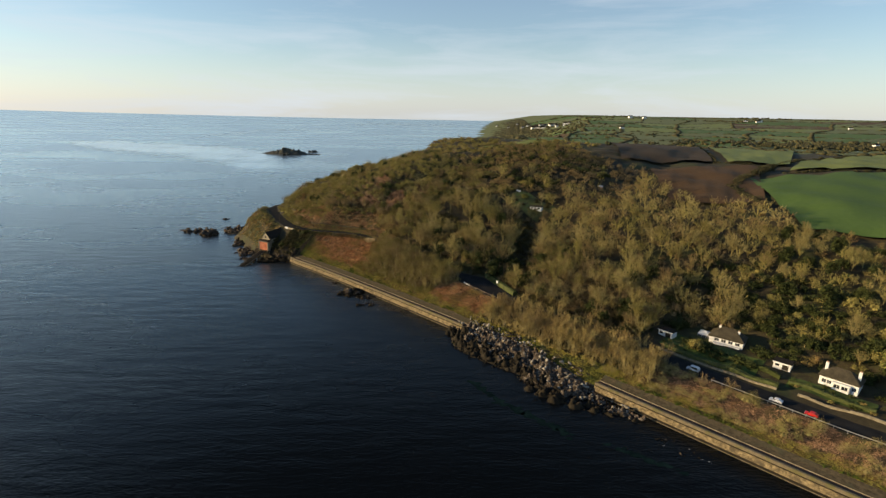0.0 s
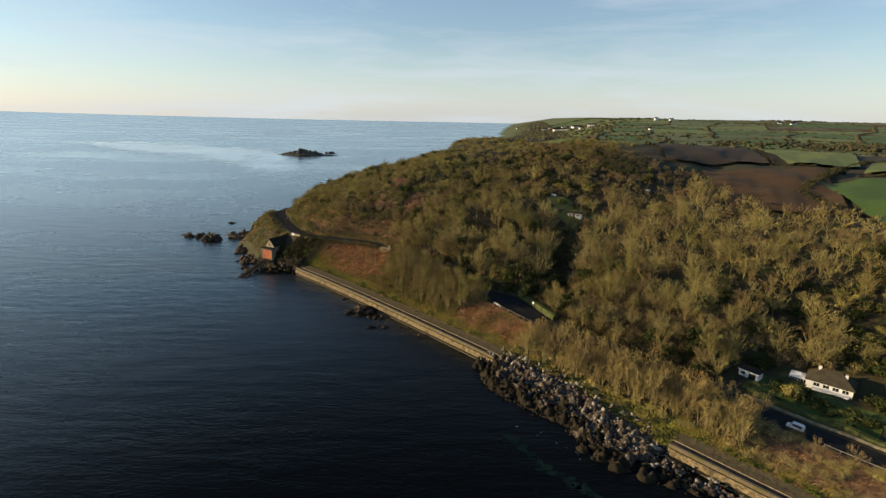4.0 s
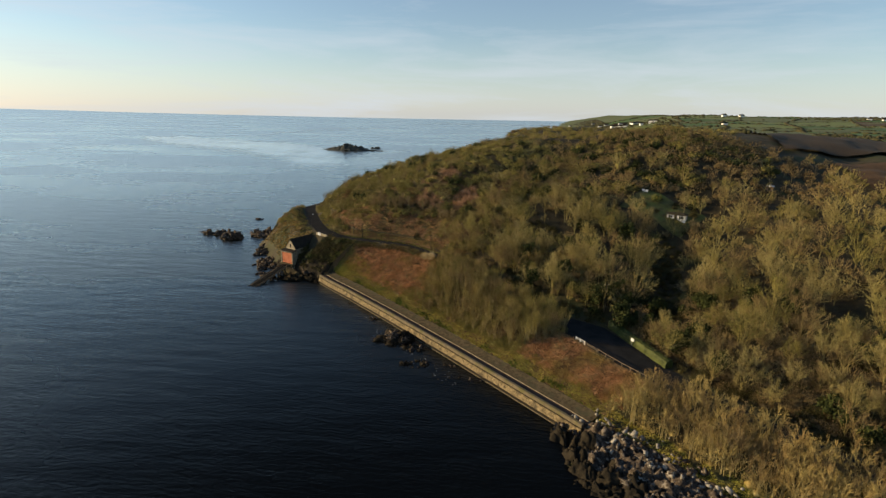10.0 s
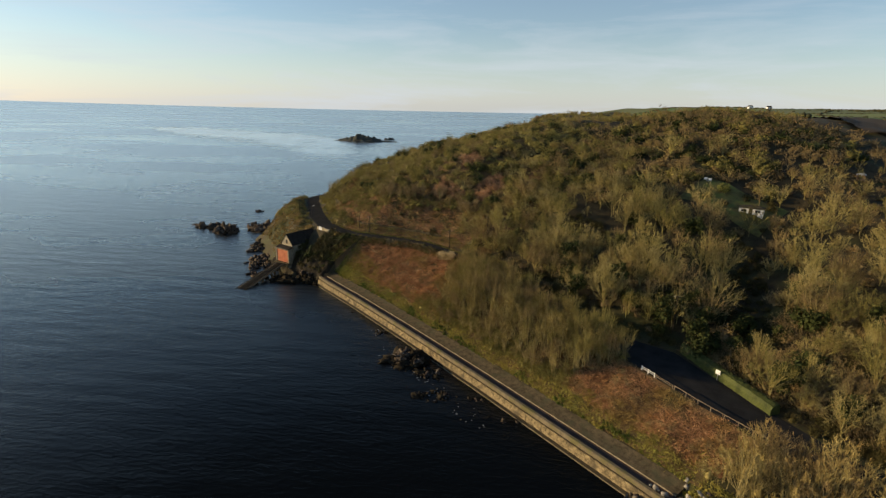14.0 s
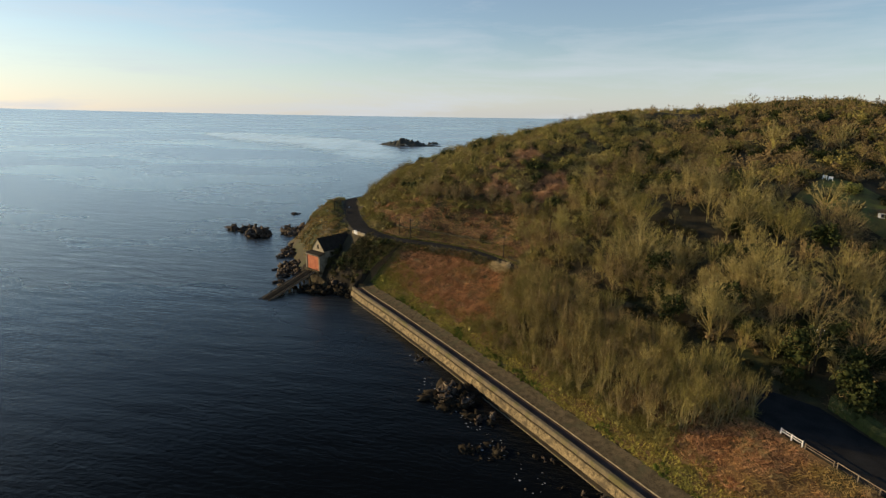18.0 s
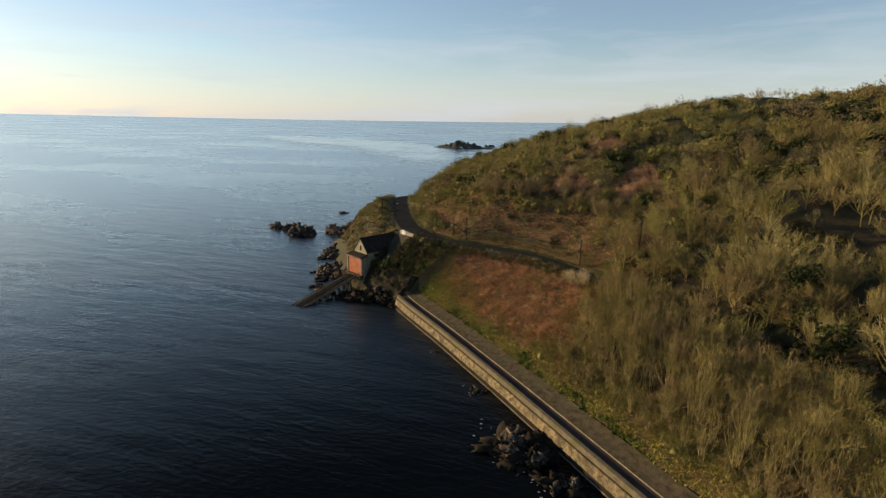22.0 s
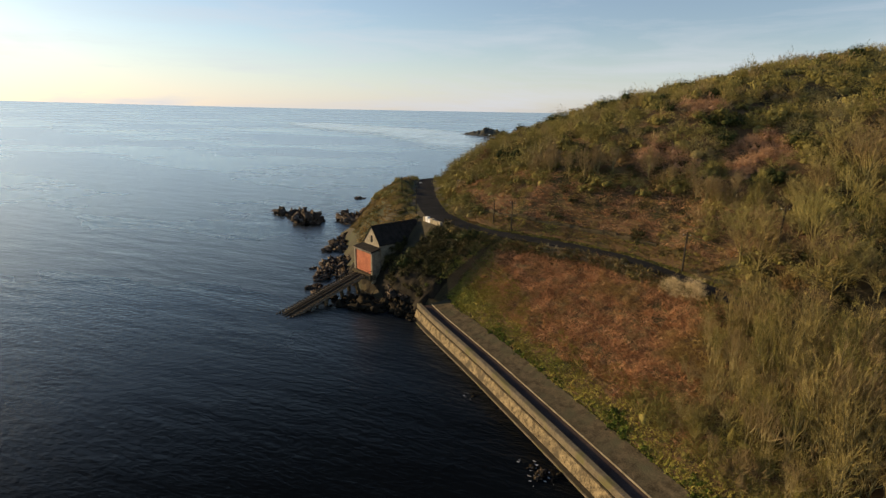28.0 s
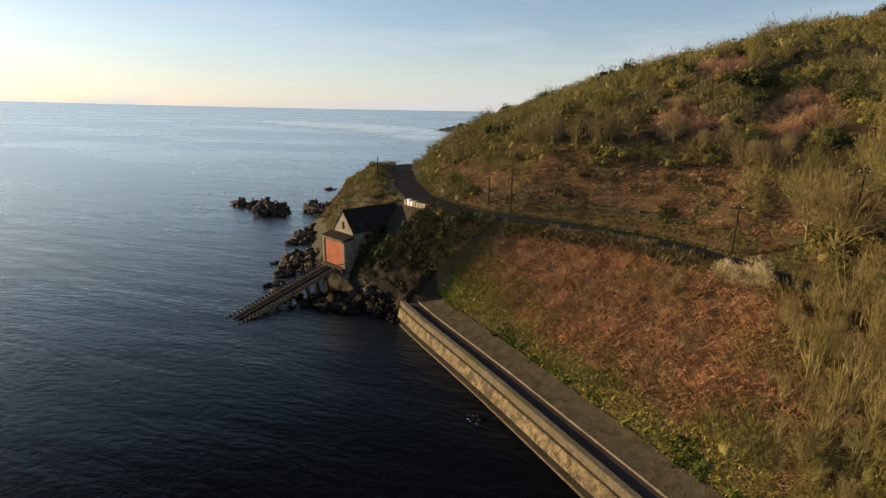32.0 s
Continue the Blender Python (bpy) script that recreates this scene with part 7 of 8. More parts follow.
def tile_courses(roof, w0, w1, d0, d1, h, rise, mat, over=0.5, rows=9):
    """Raised edges of the tile courses on the two long slopes."""
    run = (d1 - d0) / 2 + over
    for sgn in (-1, 1):
        mid = (d0 + d1) / 2
        for i in range(rows):
            t0, t1 = i / rows, (i + 0.9) / rows
            bm = bmesh.new()
            vs = []
            for t, lift in ((t0, 0.07), (t1, 0.015)):
                y = mid + sgn * run * (1 - t)
                z = h + rise * t + lift
                x0, x1 = w0 - over + run * t, w1 + over - run * t
                if x1 < x0:
                    x0 = x1 = (w0 + w1) / 2
                vs.append((bm.verts.new((x0, y, z)), bm.verts.new((x1, y, z)), y, z))
            bm.faces.new((vs[0][0], vs[0][1], vs[1][1], vs[1][0]) if sgn < 0 else (vs[0][1], vs[0][0], vs[1][0], vs[1][1]))
            d = [bm.verts.new(v.co - Vector((0, 0, 0.06))) for v in vs[0][:2]]
            bm.faces.new((d[0], d[1], vs[0][1], vs[0][0]) if sgn < 0 else (d[1], d[0], vs[0][0], vs[0][1]))
            part("tile_course", bm_mesh("tile_course", bm, mat), roof)


def house_window(root, x0, x1, z0, z1, y, bars=2, face=-1):
    """A framed window on a wall that looks to -y."""
    w = part("window", box_mesh("window", M_GLASS, x0, x1, y - 0.02, y + 0.12, z0, z1), root)
    bm = bmesh.new()
    for a, b, c, d in ((x0 - 0.09, x0, z0 - 0.09, z1 + 0.09), (x1, x1 + 0.09, z0 - 0.09, z1 + 0.09), (x0, x1, z0 - 0.09, z0), (x0, x1, z1, z1 + 0.09)):
        box_bm(bm, a, b, y - 0.08, y + 0.04, c, d)
    part("frame", bm_mesh("frame", bm, M_WHITE), w)
    for i in range(1, bars):
        xx = x0 + (x1 - x0) * i / bars
        part("glazing_bar", box_mesh("glazing_bar", M_WHITE, xx - 0.04, xx + 0.04, y - 0.06, y - 0.022, z0, z1), w)
    part("sill", box_mesh("sill", M_WHITE, x0 - 0.2, x1 + 0.2, y - 0.2, y - 0.084, z0 - 0.2, z0 - 0.1), w)


def chimney(root, x, y, z0, z1):
    c = part("chimney", box_mesh("chimney", M_WHITE, x - 0.45, x + 0.45, y - 0.35, y + 0.35, z0, z1, bevel=0.03), root)
    for dx in (-0.2, 0.2):
        bm = bmesh.new()
        bmesh.ops.create_cone(bm, cap_ends=True, segments=8, radius1=0.14, radius2=0.11, depth=0.5, matrix=Matrix.Translation((x + dx, y, z1 + 0.24)))
        part("chimney_pot", bm_mesh("chimney_pot", bm, M_BRACKEN_PALE), c)


def plan_pose(s, n, z, turn=0.0):
    x, y = plan_xy(s, n)
    return pose(x, y, z, 0, 0, PLAN_TURN + turn)


# the larger house, with a sunroom at its end and a bay front
ha = thing("house", plan_pose(195.6, 55.0, 4.6, 6) @ Matrix.Scale(0.79, 4), "white rendered house with hipped brown tiled roof and sunroom", "house", "houses by the road")
part("wall", box_mesh("wall", M_WHITE, 0, 13.2, 0, 8.4, -2, 4.6), ha)
r = part("roof", hip_roof(0, 13.2, 0, 8.4, 4.6, 3.9, M_TILE), ha)
tile_courses(r, 0, 13.2, 0, 8.4, 4.6, 3.9, M_TILE)
part("bay", box_mesh("bay", M_WHITE, 2.0, 12.2, -1.5, -0.01, -2, 2.2, bevel=0.05), ha, "white projecting ground floor bay")
part("terrace", box_mesh("terrace", M_WHITE, 1.8, 12.4, -1.75, -0.02, 2.2, 2.35), ha)
for i in range(6):
    part("terrace_post", box_mesh("terrace_post", M_WHITE, 1.9 + i * 2.08, 1.99 + i * 2.08, -1.7, -1.6, 2.35, 3.1), ha)
part("terrace_rail", box_mesh("terrace_rail", M_WHITE, 1.8, 12.4, -1.71, -1.59, 3.1, 3.18), ha)
for i in range(5):
    house_window(ha, 2.5 + i * 1.95, 3.9 + i * 1.95, 0.5, 1.7, -1.5)
for i in range(4):
    house_window(ha, 2.2 + i * 2.7, 3.9 + i * 2.7, 2.8, 4.0, 0.0)
chimney(ha, 3.0, 4.6, 6.0, 8.6)
chimney(ha, 10.6, 3.4, 5.6, 8.2)
sun_room = part("sunroom", box_mesh("sunroom", M_WHITE, -5.2, -0.02, 2.6, 7.8, -2, 1.0), ha, "white sunroom with a band of windows")
part("sunroom_eaves", box_mesh("sunroom_eaves", M_WHITE, -5.3, -0.03, 2.5, 7.9, 2.7, 3.0), sun_room)
part("sunroom_roof", hip_roof(-5.2, -0.05, 2.6, 7.8, 3.0, 1.1, M_WHITE, 0.1), sun_room)
part("glass", box_mesh("glass", M_GLASS, -5.1, -0.1, 2.7, 7.7, 1.0, 2.7), sun_room)
for i in range(7):
    part("mullion", box_mesh("mullion", M_WHITE, -5.22 + i * 0.85, -5.08 + i * 0.85, 2.56, 2.68, 1.0, 2.7), sun_room)
for i in range(6):
    part("mullion", box_mesh("mullion", M_WHITE, -5.24, -5.12, 2.7 + i * 0.95, 2.84 + i * 0.95, 1.0, 2.7), sun_room)

# the second house
hb = thing("house", plan_pose(228.6, 49.0, 6.0, -3) @ Matrix.Scale(0.84, 4), "white rendered house with a hipped grey-brown roof", "house", "houses by the road")
part("wall", box_mesh("wall", M_WHITE, 0, 11.2, 0, 7.4, -2, 3.3), hb)
r = part("roof", hip_roof(0, 11.2, 0, 7.4, 3.3, 3.0, M_TILE), hb)
tile_courses(r, 0, 11.2, 0, 7.4, 3.3, 3.0, M_TILE)
part("bay", box_mesh("bay", M_WHITE, 4.2, 9.0, -1.3, -0.01, -2, 2.4, bevel=0.05), hb)
part("bay_roof", box_mesh("bay_roof", M_WHITE, 4.0, 9.2, -1.5, -0.02, 2.4, 2.6), hb)
for x0 in (0.9, 9.4):
    house_window(hb, x0, x0 + 1.2, 0.8, 2.1, 0.0)
house_window(hb, 2.4, 3.6, 0.8, 2.1, 0.0)
for x0 in (4.6, 6.8):
    house_window(hb, x0, x0 + 1.7, 0.6, 1.9, -1.3)
chimney(hb, 10.4, 3.6, 3.4, 7.0)
chimney(hb, 0.8, 4.4, 3.4, 6.8)


def shed(s, n, z, w, d, h, label, turn=0, roof=M_SLATE):
    g = thing("garage", plan_pose(s, n, z, turn) @ Matrix.Scale(0.78, 4), label, "garage", "garages by the road")
    part("wall", box_mesh("wall", M_WHITE, 0, w, 0, d, -1.5, h), g)
    part("roof", box_mesh("roof", roof, -0.3, w + 0.3, -0.3, d + 0.3, h, h + 0.22, bevel=0.03), g)
    part("fascia", box_mesh("fascia", M_WHITE, -0.32, w + 0.32, -0.42, -0.304, h - 0.15, h + 0.26), g)
    part("garage_door", box_mesh("garage_door", M_DARKTIMBER, w * 0.52, w * 0.88, -0.06, 0.05, -0.1, h * 0.8), g)
    part("window", box_mesh("window", M_GLASS, w * 0.1, w * 0.34, -0.05, 0.05, h * 0.4, h * 0.75), g)


shed(180.8, 48.0, 5.6, 6.6, 4.2, 2.7, "white garage with a flat dark roof", -6)
shed(216.4, 50.6, 5.8, 6.0, 5.0, 2.5, "pale garage with a white fascia board", 2)
shed(243.5, 58.0, 6.2, 6.0, 4.0, 3.0, "white outbuilding behind the house")

# hut in the glade
hut = thing("hut", pose(49.9, 270.8, 31.9, 0, 0, -28), "low white-painted hut with pale roof in the hillside glade", "hut")
part("wall", box_mesh("wall", M_WHITE, -3.1, 3.1, -1.5, 1.5, -1.5, 1.9), hut)
part("roof", hip_roof(-3.1, 3.1, -1.5, 1.5, 1.9, 0.6, M_CONCRETE, 0.3), hut)
for x0 in (-2.5, 1.0):
    w = part("window", box_mesh("window", M_GLASS, x0, x0 + 1.3, -1.56, -1.46, 0.6, 1.4), hut)
    part("glazing_bar", box_mesh("glazing_bar", M_WHITE, x0 + 0.6, x0 + 0.68, -1.60, -1.564, 0.6, 1.4), w)
part("door", box_mesh("door", M_DARKTIMBER, -0.6, 0.3, -1.56, -1.46, -0.2, 1.6), hut)
part("veranda", box_mesh("veranda", M_TIMBER, -4.6, -3.12, -1.4, 1.2, -0.4, -0.2), hut, "pale timber deck at the hut's end")
for s_, n_ in ((70.6, 104.5), (71.8, 104.9)):
    seat = thing("garden_chair", plan_pose(s_, n_, ground_at(s_, n_) + 0.15, 20), "small white garden chair in the glade", "chair", "garden chairs in the glade")
    part("seat", box_mesh("seat", M_WHITE, -0.5, 0.5, -0.25, 0.25, 0.35, 0.45), seat)
    part("backrest", box_mesh("backrest", M_WHITE, -0.5, 0.5, 0.2, 0.28, 0.45, 1.0), seat)
    for x in (-0.42, 0.42):
        part("leg", box_mesh("leg", M_WHITE, x - 0.05, x + 0.05, -0.2, 0.2, -0.2, 0.346), seat)
bench = thing("bench", plan_pose(67.7, 97.5, ground_at(67.7, 97.5) + 0.15, 10), "long pale timber bench on the glade's edge", "bench")
part("seat", box_mesh("seat", M_TIMBER, -2.2, 2.2, -0.25, 0.25, 0.4, 0.5), bench)
for x in (-1.8, 1.8):
    part("leg", box_mesh("leg", M_TIMBER, x - 0.1, x + 0.1, -0.2, 0.2, -0.2, 0.396), bench)
x, y = 91.0, 296.0
s, n = plan_sn(x, y)
sh = thing("garden_shed", pose(x, y, ground_at(s, n), 0, 0, -30), "small pale garden shed on the slope", "shed")
part("wall", box_mesh("wall", M_BRACKEN_PALE, -1.1, 1.1, -0.9, 0.9, -0.8, 1.7), sh)
part("roof", hip_roof(-1.1, 1.1, -0.9, 0.9, 1.7, 0.5, M_WHITE, 0.2), sh)

# lawns, hedges and low walls
def lawn(s0, s1, n0, n1, label, mat=M_LAWN):
    S_, N_ = np.meshgrid(np.linspace(s0, s1, 16), np.linspace(n0, n1, 10), indexing="ij")
    X, Y = plan_xy(S_, N_)
    tagged(new("lawn", grid_mesh("lawn", X, Y, ground_z(S_, N_) + 0.12, [mat])), label, "lawn", kind="structure")


lawn(184, 214, 40.6, 53, "green lawn in front of the white house")
lawn(222, 243, 41, 47.5, "rough green lawn below the second house")
lawn(70, 95, 91, 108, "pale dry grass glade on the hillside", M_MEADOW)


def hedge(s0, n0, s1, n1, wide, tall, label, mat=M_HEDGE):
    """A clipped hedge: a rounded bank of leaf clumps over a solid core."""
    root = thing("hedge", Matrix(), label, "hedge", "clipped hedges")
    ln = math.hypot(s1 - s0, n1 - n0)
    k = max(4, int(ln / 0.8))
    prof = [(-0.5, -0.4), (-0.52, 0.55), (-0.40, 0.92), (0, 1.0), (0.40, 0.92), (0.52, 0.55), (0.5, -0.4)]
    r = np.random.RandomState(int(s0 * 10) % 1000)
    V, F = [], []
    for i in range(k + 1):
        t = i / k
        s, n = s0 + (s1 - s0) * t, n0 + (n1 - n0) * t
        z, us, un = ground_at(s, n), -(n1 - n0) / ln, (s1 - s0) / ln
        for a, b in prof:
            o = wide * a * r.uniform(0.88, 1.1)
            V.append(spot(s + us * o, n + un * o, z + tall * b * r.uniform(0.93, 1.06)))
        if i:
            F += [((i - 1) * 7 + j, (i - 1) * 7 + j + 1, i * 7 + j + 1, i * 7 + j) for j in range(6)]
    F += [tuple(range(7)), tuple(range(k * 7 + 6, k * 7 - 1, -1))]
    me = bpy.data.meshes.new("core")
    me.from_pydata(V, [], F)
    me.materials.append(mat)
    part("core", me, root)
    m = int(ln * wide * 9)
    t, a = r.uniform(0, 1, m), r.uniform(-0.5, 0.5, m)
    b = 1.02 - 0.45 * np.abs(a * 2) ** 5
    ss_, nn_ = s0 + (s1 - s0) * t - (n1 - n0) / ln * a * wide, n0 + (n1 - n0) * t + (s1 - s0) / ln * a * wide
    x, y = plan_xy(ss_, nn_)
    p = np.stack([x, y, ground_z(ss_, nn_) + tall * b], 1)
    v, f = slivers(p, unit(r.normal(size=(m, 3)) + np.array([0, 0, 0.7])), r.uniform(0.18, 0.4, m), r.uniform(0.12, 0.25, m), r)
    part("leaves", mesh_np("leaves", v, f, [mat]), root)


hedge(105, 40.6, 126, 34.4, 2.2, 2.0, "tall clipped green hedge beside the parking place")
hedge(186, 39.3, 221, 38.0, 1.8, 1.5, "clipped green hedge along the road")
hedge(222.5, 43.5, 243, 42.0, 1.2, 1.1, "low green garden hedge")
hedge(205, 46.5, 220, 44.5, 1.3, 1.3, "dark clipped hedge across the garden", M_EVER)


def low_wall(s0, n0, s1, n1, tall, thick, mat, label, lift=0.0, lump=0.08):
    """A low wall in lengths with uneven tops."""
    ln = math.hypot(s1 - s0, n1 - n0)
    k = max(2, int(ln / 1.5))
    root = thing("low_wall", Matrix(), label, "wall", "low walls by the road", "structure")
    r = np.random.RandomState(int(abs(s0) * 7 + 3))
    for i in range(k):
        t0, t1 = i / k, (i + 0.985) / k
        a, b = (s0 + (s1 - s0) * t0, n0 + (n1 - n0) * t0), (s0 + (s1 - s0) * t1, n0 + (n1 - n0) * t1)
        z = min(ground_at(*a), ground_at(*b)) + lift
        z = max(z, min(float(road_z(a[0])) - 0.5, z + 1))
        h, q = tall * r.uniform(1 - lump, 1 + lump), thick / 2
        us, un = -(n1 - n0) / ln * q, (s1 - s0) / ln * q
        V = [spot(a[0] - us, a[1] - un, z - 1), spot(b[0] - us, b[1] - un, z - 1), spot(b[0] + us, b[1] + un, z - 1), spot(a[0] + us, a[1] + un, z - 1)]
        V += [v + Vector((0, 0, 1 + h)) for v in V]
        me = bpy.data.meshes.new("stone_length")
        me.from_pydata(V, [], [(3, 2, 1, 0), (4, 5, 6, 7), (0, 1, 5, 4), (1, 2, 6, 5), (2, 3, 7, 6), (3, 0, 4, 7)])
        me.materials.append(mat)
        part("stone_length", me, root)


low_wall(3, float(road_n(3)) - 0.7, 13, float(road_n(13)) - 0.7, 0.45, 0.4, M_CONCRETE, "low weathered stone wall beside the road")
low_wall(13, float(road_n(13)) - 0.7, 30, float(road_n(30)) - 0.7, 0.45, 0.4, M_CONCRETE, "low weathered stone wall beside the road")
low_wall(-22, float(road_n(-22)) - 0.6, -9, float(road_n(-9)) - 0.6, 0.5, 0.4, M_CONCRETE, "low stone wall above the boathouse")
for s0, s1 in ((-21, -14), (-14, -7), (-7, 0), (0, 8), (8, 17)):
    low_wall(s0, float(road_n(s0) + road_w(s0)) + 4.4, s1, float(road_n(s1) + road_w(s1)) + 4.4, 0.5, 0.7, M_CONCRETE, "old mossy stone bank wall above the road", lump=0.4)
low_wall(186, 37.0, 221, 36.4, 0.7, 0.4, M_STONE, "low stone garden wall along the road")
low_wall(226, 37.4, 262, 37.2, 0.8, 0.4, M_STONE, "low stone garden wall along the road")


# ---- rails, poles, signs ----
def rail_fence(s0, s1, off, height, mat, label, rails=(0.95, 0.55), pace=2.4, board=0.13):
    root = thing("rail_fence", Matrix(), label, "fence", "roadside rails")
    k = max(1, int((s1 - s0) / pace))
    pts = [spot(s0 + (s1 - s0) * i / k, float(road_n(s0 + (s1 - s0) * i / k)) + off, float(road_z(s0 + (s1 - s0) * i / k))) for i in range(k + 1)]
    pm = box_mesh("post", mat, -0.07, 0.07, -0.07, 0.07, -0.5, height, bevel=0.015)
    for p in pts:
        part("post", pm, root, m=Matrix.Translation(p) @ Matrix.Rotation(radians(PLAN_TURN), 4, "Z"))
    for a, b in zip(pts[:-1], pts[1:]):
        d = b - a
        for h in rails:
            rm = box_mesh("rail", mat, 0, d.length, -0.11, -0.074, h - board / 2, h + board / 2)
            part("rail", rm, root, m=Matrix.Translation(a) @ Matrix.Rotation(math.atan2(d.y, d.x), 4, "Z") @ Matrix.Rotation(-math.atan2(d.z, math.hypot(d.x, d.y)), 4, "Y"))


rail_fence(104.5, 107.5, -0.4, 0.9, M_WHITE, "white-painted timber rails at the parking place", (0.8, 0.45), 1.5, 0.09)
rail_fence(107.9, 111.6, -0.4, 0.8, M_TIMBER, "grey timber rails beside the parking place", (0.75, 0.4), 1.85, 0.10)
rail_fence(112, 129, -0.4, 0.9, M_TIMBER, "grey timber rails beside the parking place", (0.85,), 2.4, 0.14)
rail_fence(206, 330, -0.5, 0.85, M_STEEL, "long grey metal rail beside the road", (0.75,), 3.0, 0.24)


def tapered(name, mat, x, y, z0, z1, r0, r1, parent, label="", sides=8):
    bm = bmesh.new()
    bmesh.ops.create_cone(bm, cap_ends=True, segments=sides, radius1=r0, radius2=r1, depth=z1 - z0, matrix=Matrix.Translation((x, y, (z0 + z1) / 2)))
    return part(name, bm_mesh(name, bm, mat), parent, label)


def pole(s, n, h, label, arms=True):
    root = thing("telegraph_pole", Matrix.Translation(spot(s, n, ground_at(s, n))), label, "pole", "telegraph poles")
    tapered("shaft", M_DARKTIMBER, 0, 0, -1, h, 0.16, 0.11, root)
    if arms:
        part("crossarm", box_mesh("crossarm", M_DARKTIMBER, -0.6, 0.6, 0.12, 0.2, h - 0.6, h - 0.48), root)
        for x in (-0.5, 0.5):
            tapered("insulator", M_WHITE, x, 0.16, h - 0.48, h - 0.33, 0.05, 0.04, root)


pole(-7.8, 23.0, 6.4, "brown timber telegraph pole beside the road")
pole(25, 35.6, 6.4, "brown timber telegraph pole by the wood")
pole(33, 45.0, 7.0, "pale leaning timber pole on the bank")
pole(-57, 14.5, 5.0, "thin dark post on the headland mound", False)
pole(-13.5, 21.8, 5.0, "slim post beside the road bend", False)


def lamp_post(s, n, h):
    root = thing("street_lamp", Matrix.Translation(spot(s, n, float(road_z(s)))) @ Matrix.Rotation(radians(70), 4, "Z"), "slim grey street lamp on the road bend", "street lamp")
    tapered("column", M_DARKTIMBER, 0, 0, -0.5, h, 0.09, 0.06, root)
    v, f = tube([(0, 0, h), (0.1, 0, h + 0.5), (0.5, 0, h + 0.75), (1.1, 0, h + 0.8)], [0.06, 0.05, 0.05, 0.045], 6)
    part("arm", mesh_np("arm", v, f, [M_DARKTIMBER]), root)
    part("lantern", box_mesh("lantern", M_WHITE, 1.0, 1.7, -0.13, 0.13, h + 0.70, h + 0.88, bevel=0.05), root)


lamp_post(-33.5, 11.0, 6.2)


def cable(a, b, sag):
    pts = []
    for i in range(13):
        t = i / 12
        p = a.lerp(b, t)
        pts.append((p.x, p.y, p.z - sag * 4 * t * (1 - t)))
    v, f = tube(pts, [0.025] * 13, 3)
    tagged(new("overhead_cable", mesh_np("overhead_cable", v, f, [M_DARKTIMBER])), "thin dark overhead cable between poles", "cable", "overhead cables")


def pole_top(s, n, h):
    return spot(s, n, ground_at(s, n) + h)


cable(pole_top(-7.8, 23.0, 6.0), pole_top(25, 35.6, 6.0), 0.8)
cable(pole_top(25, 35.6, 6.0), pole_top(100, 44, 8.5), 1.6)
pole(100, 44, 9.0, "brown timber telegraph pole by the wood")

sign = thing("sign", plan_pose(114.5, 36.4, 9.5), "small white sign board on a post", "sign")
tapered("post", M_STEEL, 0, 0, -0.5, 1.9, 0.05, 0.05, sign)
part("board", box_mesh("board", M_WHITE, -0.45, 0.45, -0.06, -0.02, 1.1, 2.0, bevel=0.01), sign)
wb = thing("rubble_wall", plan_pose(-27.5, 10.9, 14.7, 8), "broken white-painted wall end at the road bend", "wall")
rr = np.random.RandomState(5)
for i in range(7):
    part("block", box_mesh("block", M_WHITE if i in (1, 2) else M_GRANITE_SUNLIT, i * 1.2, i * 1.2 + 1.05, -0.35, 0.35, -1.2, rr.uniform(0.2, 0.6), bevel=0.06), wb)


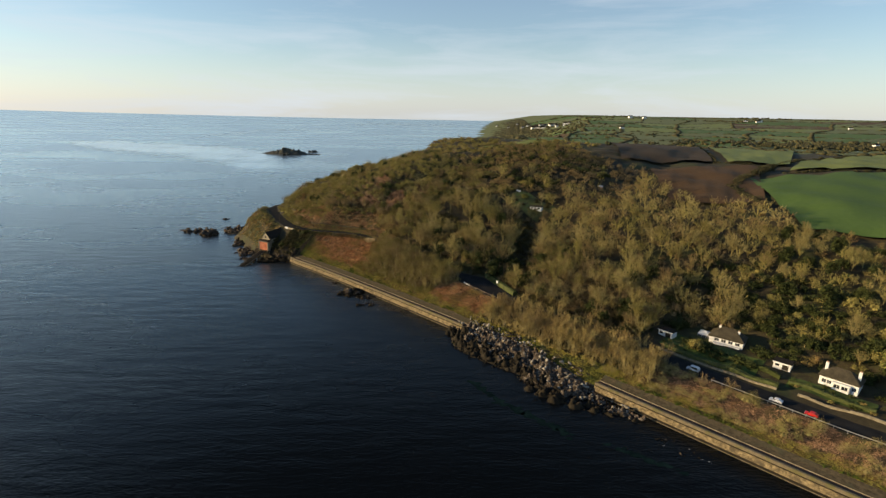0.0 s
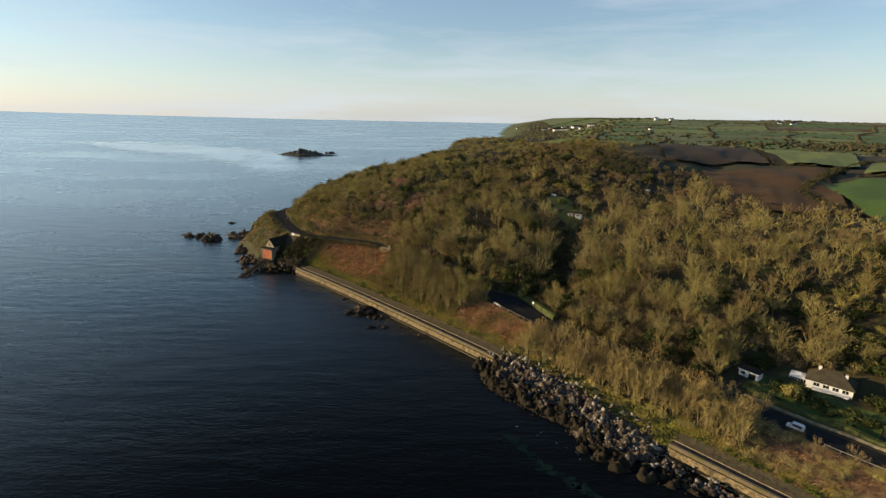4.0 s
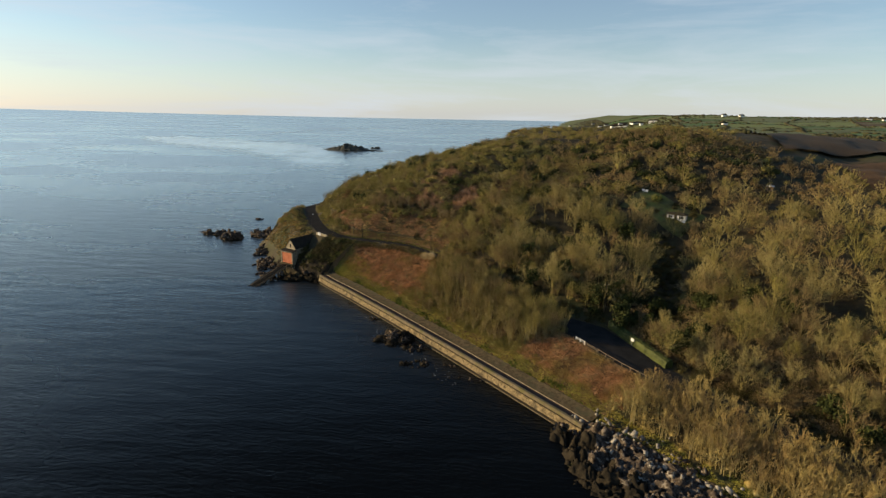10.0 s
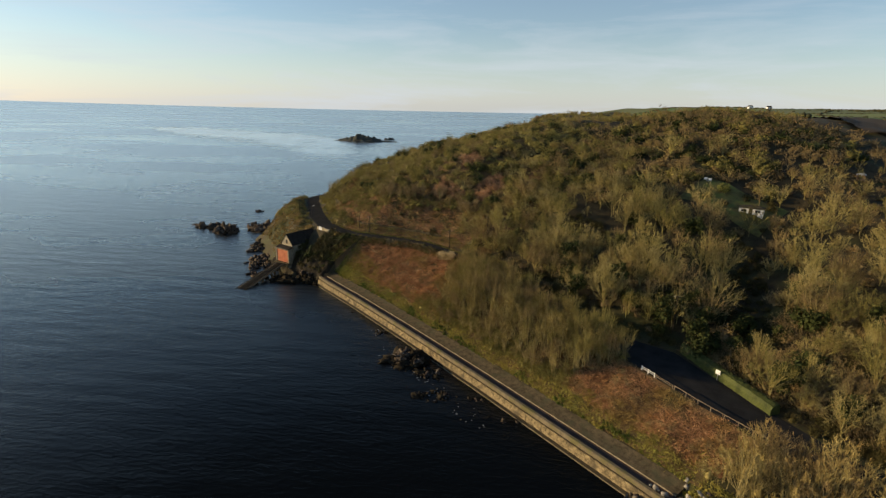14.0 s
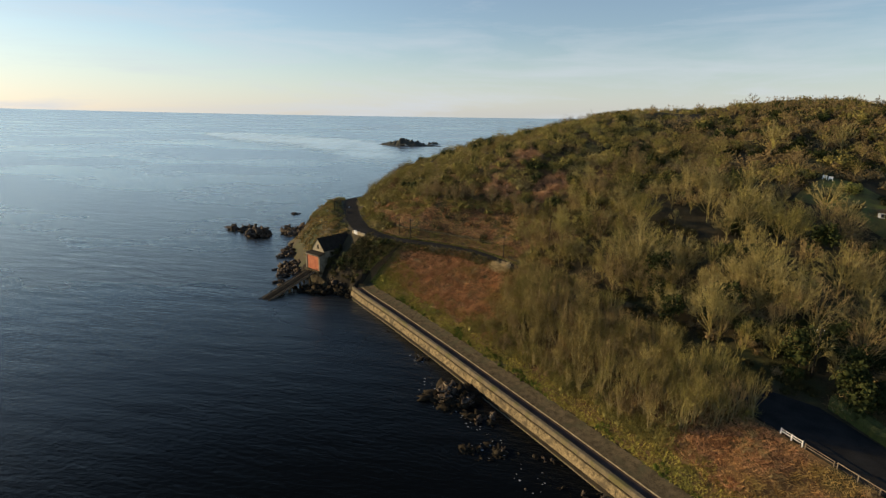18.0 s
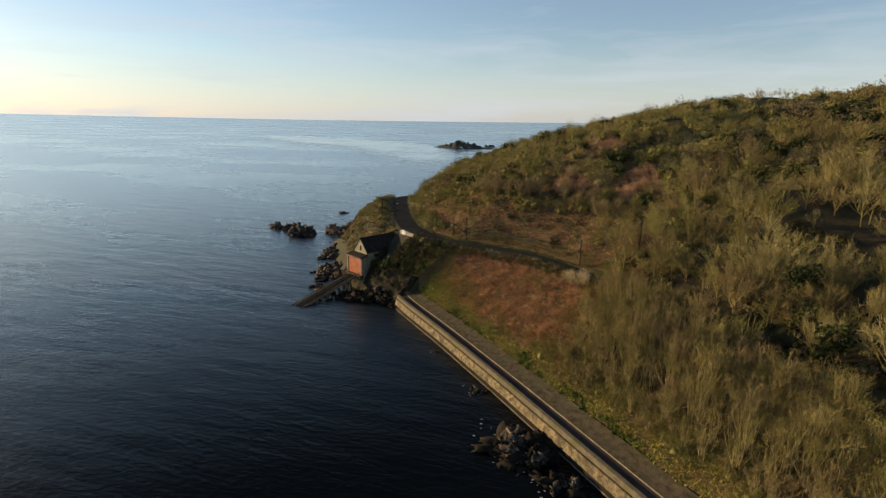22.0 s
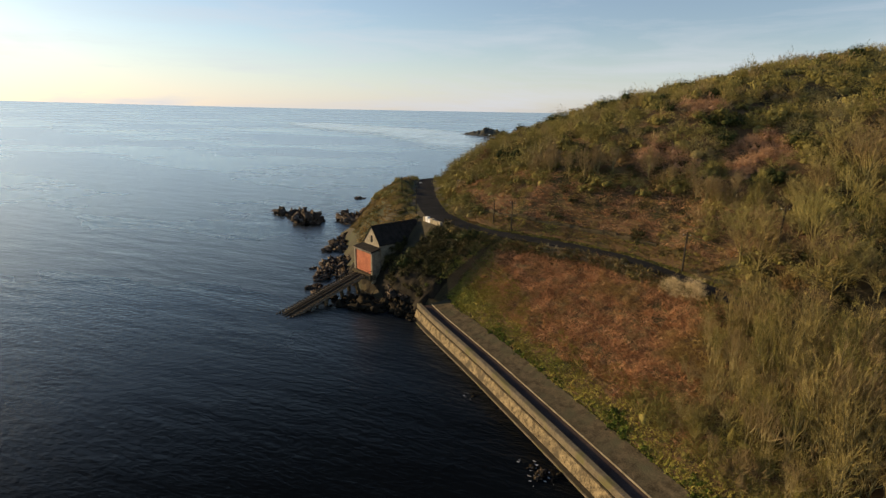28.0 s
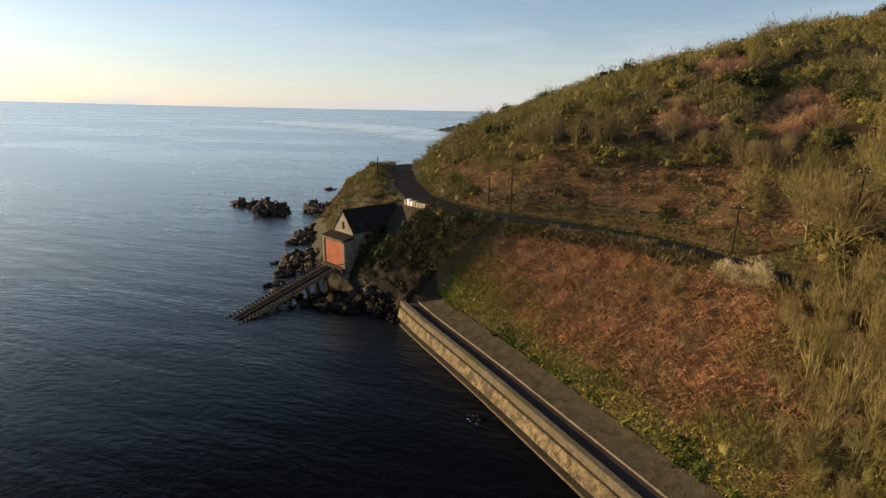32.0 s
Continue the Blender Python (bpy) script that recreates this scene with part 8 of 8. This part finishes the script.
# ---- vehicles ----
def vehicle(name, s, n, length, wide, high, paint, label, van=False, turn=0.0):
    root = thing(name, plan_pose(s, n, float(road_z(s)) + 0.05, turn) @ Matrix.Scale(1 / UNIT, 4), label, "van" if van else "car", "vehicles on the road")
    l, w = length / 2, wide / 2
    side = [(-l, 0.35), (-l, 0.75), (-l * 0.62, 0.98), (-l * 0.36, high), (l * 0.82, high), (l, high * 0.72), (l, 0.35)] if van else \
           [(-l, 0.32), (-l, 0.66), (-l * 0.5, 0.86), (-l * 0.18, high), (l * 0.5, high), (l * 0.9, 0.92), (l, 0.84), (l, 0.32)]
    bm = bmesh.new()
    rings = []
    for y, k in ((-w, 0.0), (-w * 0.96, 0.0), (w * 0.96, 0.0), (w, 0.0)):
        rings.append([bm.verts.new((x, y * (0.84 if z > 1.0 else 1.0), z)) for x, z in side])
    m = len(side)
    for a, b in zip(rings[:-1], rings[1:]):
        for i in range(m):
            bm.faces.new((a[i], a[(i + 1) % m], b[(i + 1) % m], b[i]))
    bm.faces.new(rings[0][::-1])
    bm.faces.new(rings[-1])
    bmesh.ops.recalc_face_normals(bm, faces=bm.faces)
    bmesh.ops.bevel(bm, geom=list(bm.edges), offset=0.05, segments=2, affect="EDGES")
    body = part("body", bm_mesh("body", bm, paint), root)
    top = high - 0.1
    a0, a1 = (-l * 0.56, -l * 0.38) if van else (-l * 0.45, -l * 0.20)
    bm = bmesh.new()
    vs = [bm.verts.new(c) for c in [(a0 - 0.03, -w * 0.8, 1.0 if van else 0.90), (a0 - 0.03, w * 0.8, 1.0 if van else 0.90), (a1 - 0.05, w * 0.74, top), (a1 - 0.05, -w * 0.74, top)]]
    ex = bmesh.ops.extrude_face_region(bm, geom=[bm.faces.new(vs)])
    bmesh.ops.translate(bm, vec=(-0.05, 0, 0.03), verts=[e for e in ex["geom"] if isinstance(e, bmesh.types.BMVert)])
    part("windscreen", bm_mesh("windscreen", bm, M_GLASS), root)
    for y in (-1, 1):
        e0, e1 = (-l * 0.34, l * 0.75) if van else (-l * 0.22, l * 0.60)
        part("side_window", box_mesh("side_window", M_GLASS, e0, e1, y * w * 0.88 - 0.06, y * w * 0.88 + 0.06, 1.02 if van else 0.95, top - 0.08, bevel=0.03), root)
        part("headlight", box_mesh("headlight", M_STEEL, -l - 0.02, -l + 0.1, y * w * 0.72 - 0.18, y * w * 0.72 + 0.18, 0.55, 0.72, bevel=0.02), root)
        for x in (-l * 0.62, l * 0.62):
            wh = part("wheel", box_mesh("wheel", M_RUBBER, -0.01, 0.01, -0.01, 0.01, -0.01, 0.01), root, m=pose(x, y * (w - 0.1), 0.32))
            bm = bmesh.new()
            bmesh.ops.create_cone(bm, cap_ends=True, segments=16, radius1=0.32, radius2=0.32, depth=0.22, matrix=Matrix.Rotation(radians(90), 4, "X"))
            part("tyre", bm_mesh("tyre", bm, M_RUBBER), wh)
            bm = bmesh.new()
            bmesh.ops.create_cone(bm, cap_ends=True, segments=12, radius1=0.2, radius2=0.2, depth=0.25, matrix=Matrix.Rotation(radians(90), 4, "X"))
            part("rim", bm_mesh("rim", bm, M_STEEL), wh)


vehicle("van", 199.5, 30.8, 4.5, 1.85, 1.9, M_CARWHITE, "white van on the coast road", True)
vehicle("car", 222.5, 29.4, 3.9, 1.7, 1.42, M_CARWHITE, "white hatchback car on the coast road")
vehicle("car", 231.0, 28.6, 3.7, 1.75, 1.45, M_CARRED, "red hatchback car on the coast road")

# ---- plan units to metres ----
for ob in list(scene.objects):
    if ob.parent is None and ob.type in {"MESH", "EMPTY"}:
        ob.matrix_basis = Matrix.Scale(UNIT, 4) @ ob.matrix_basis
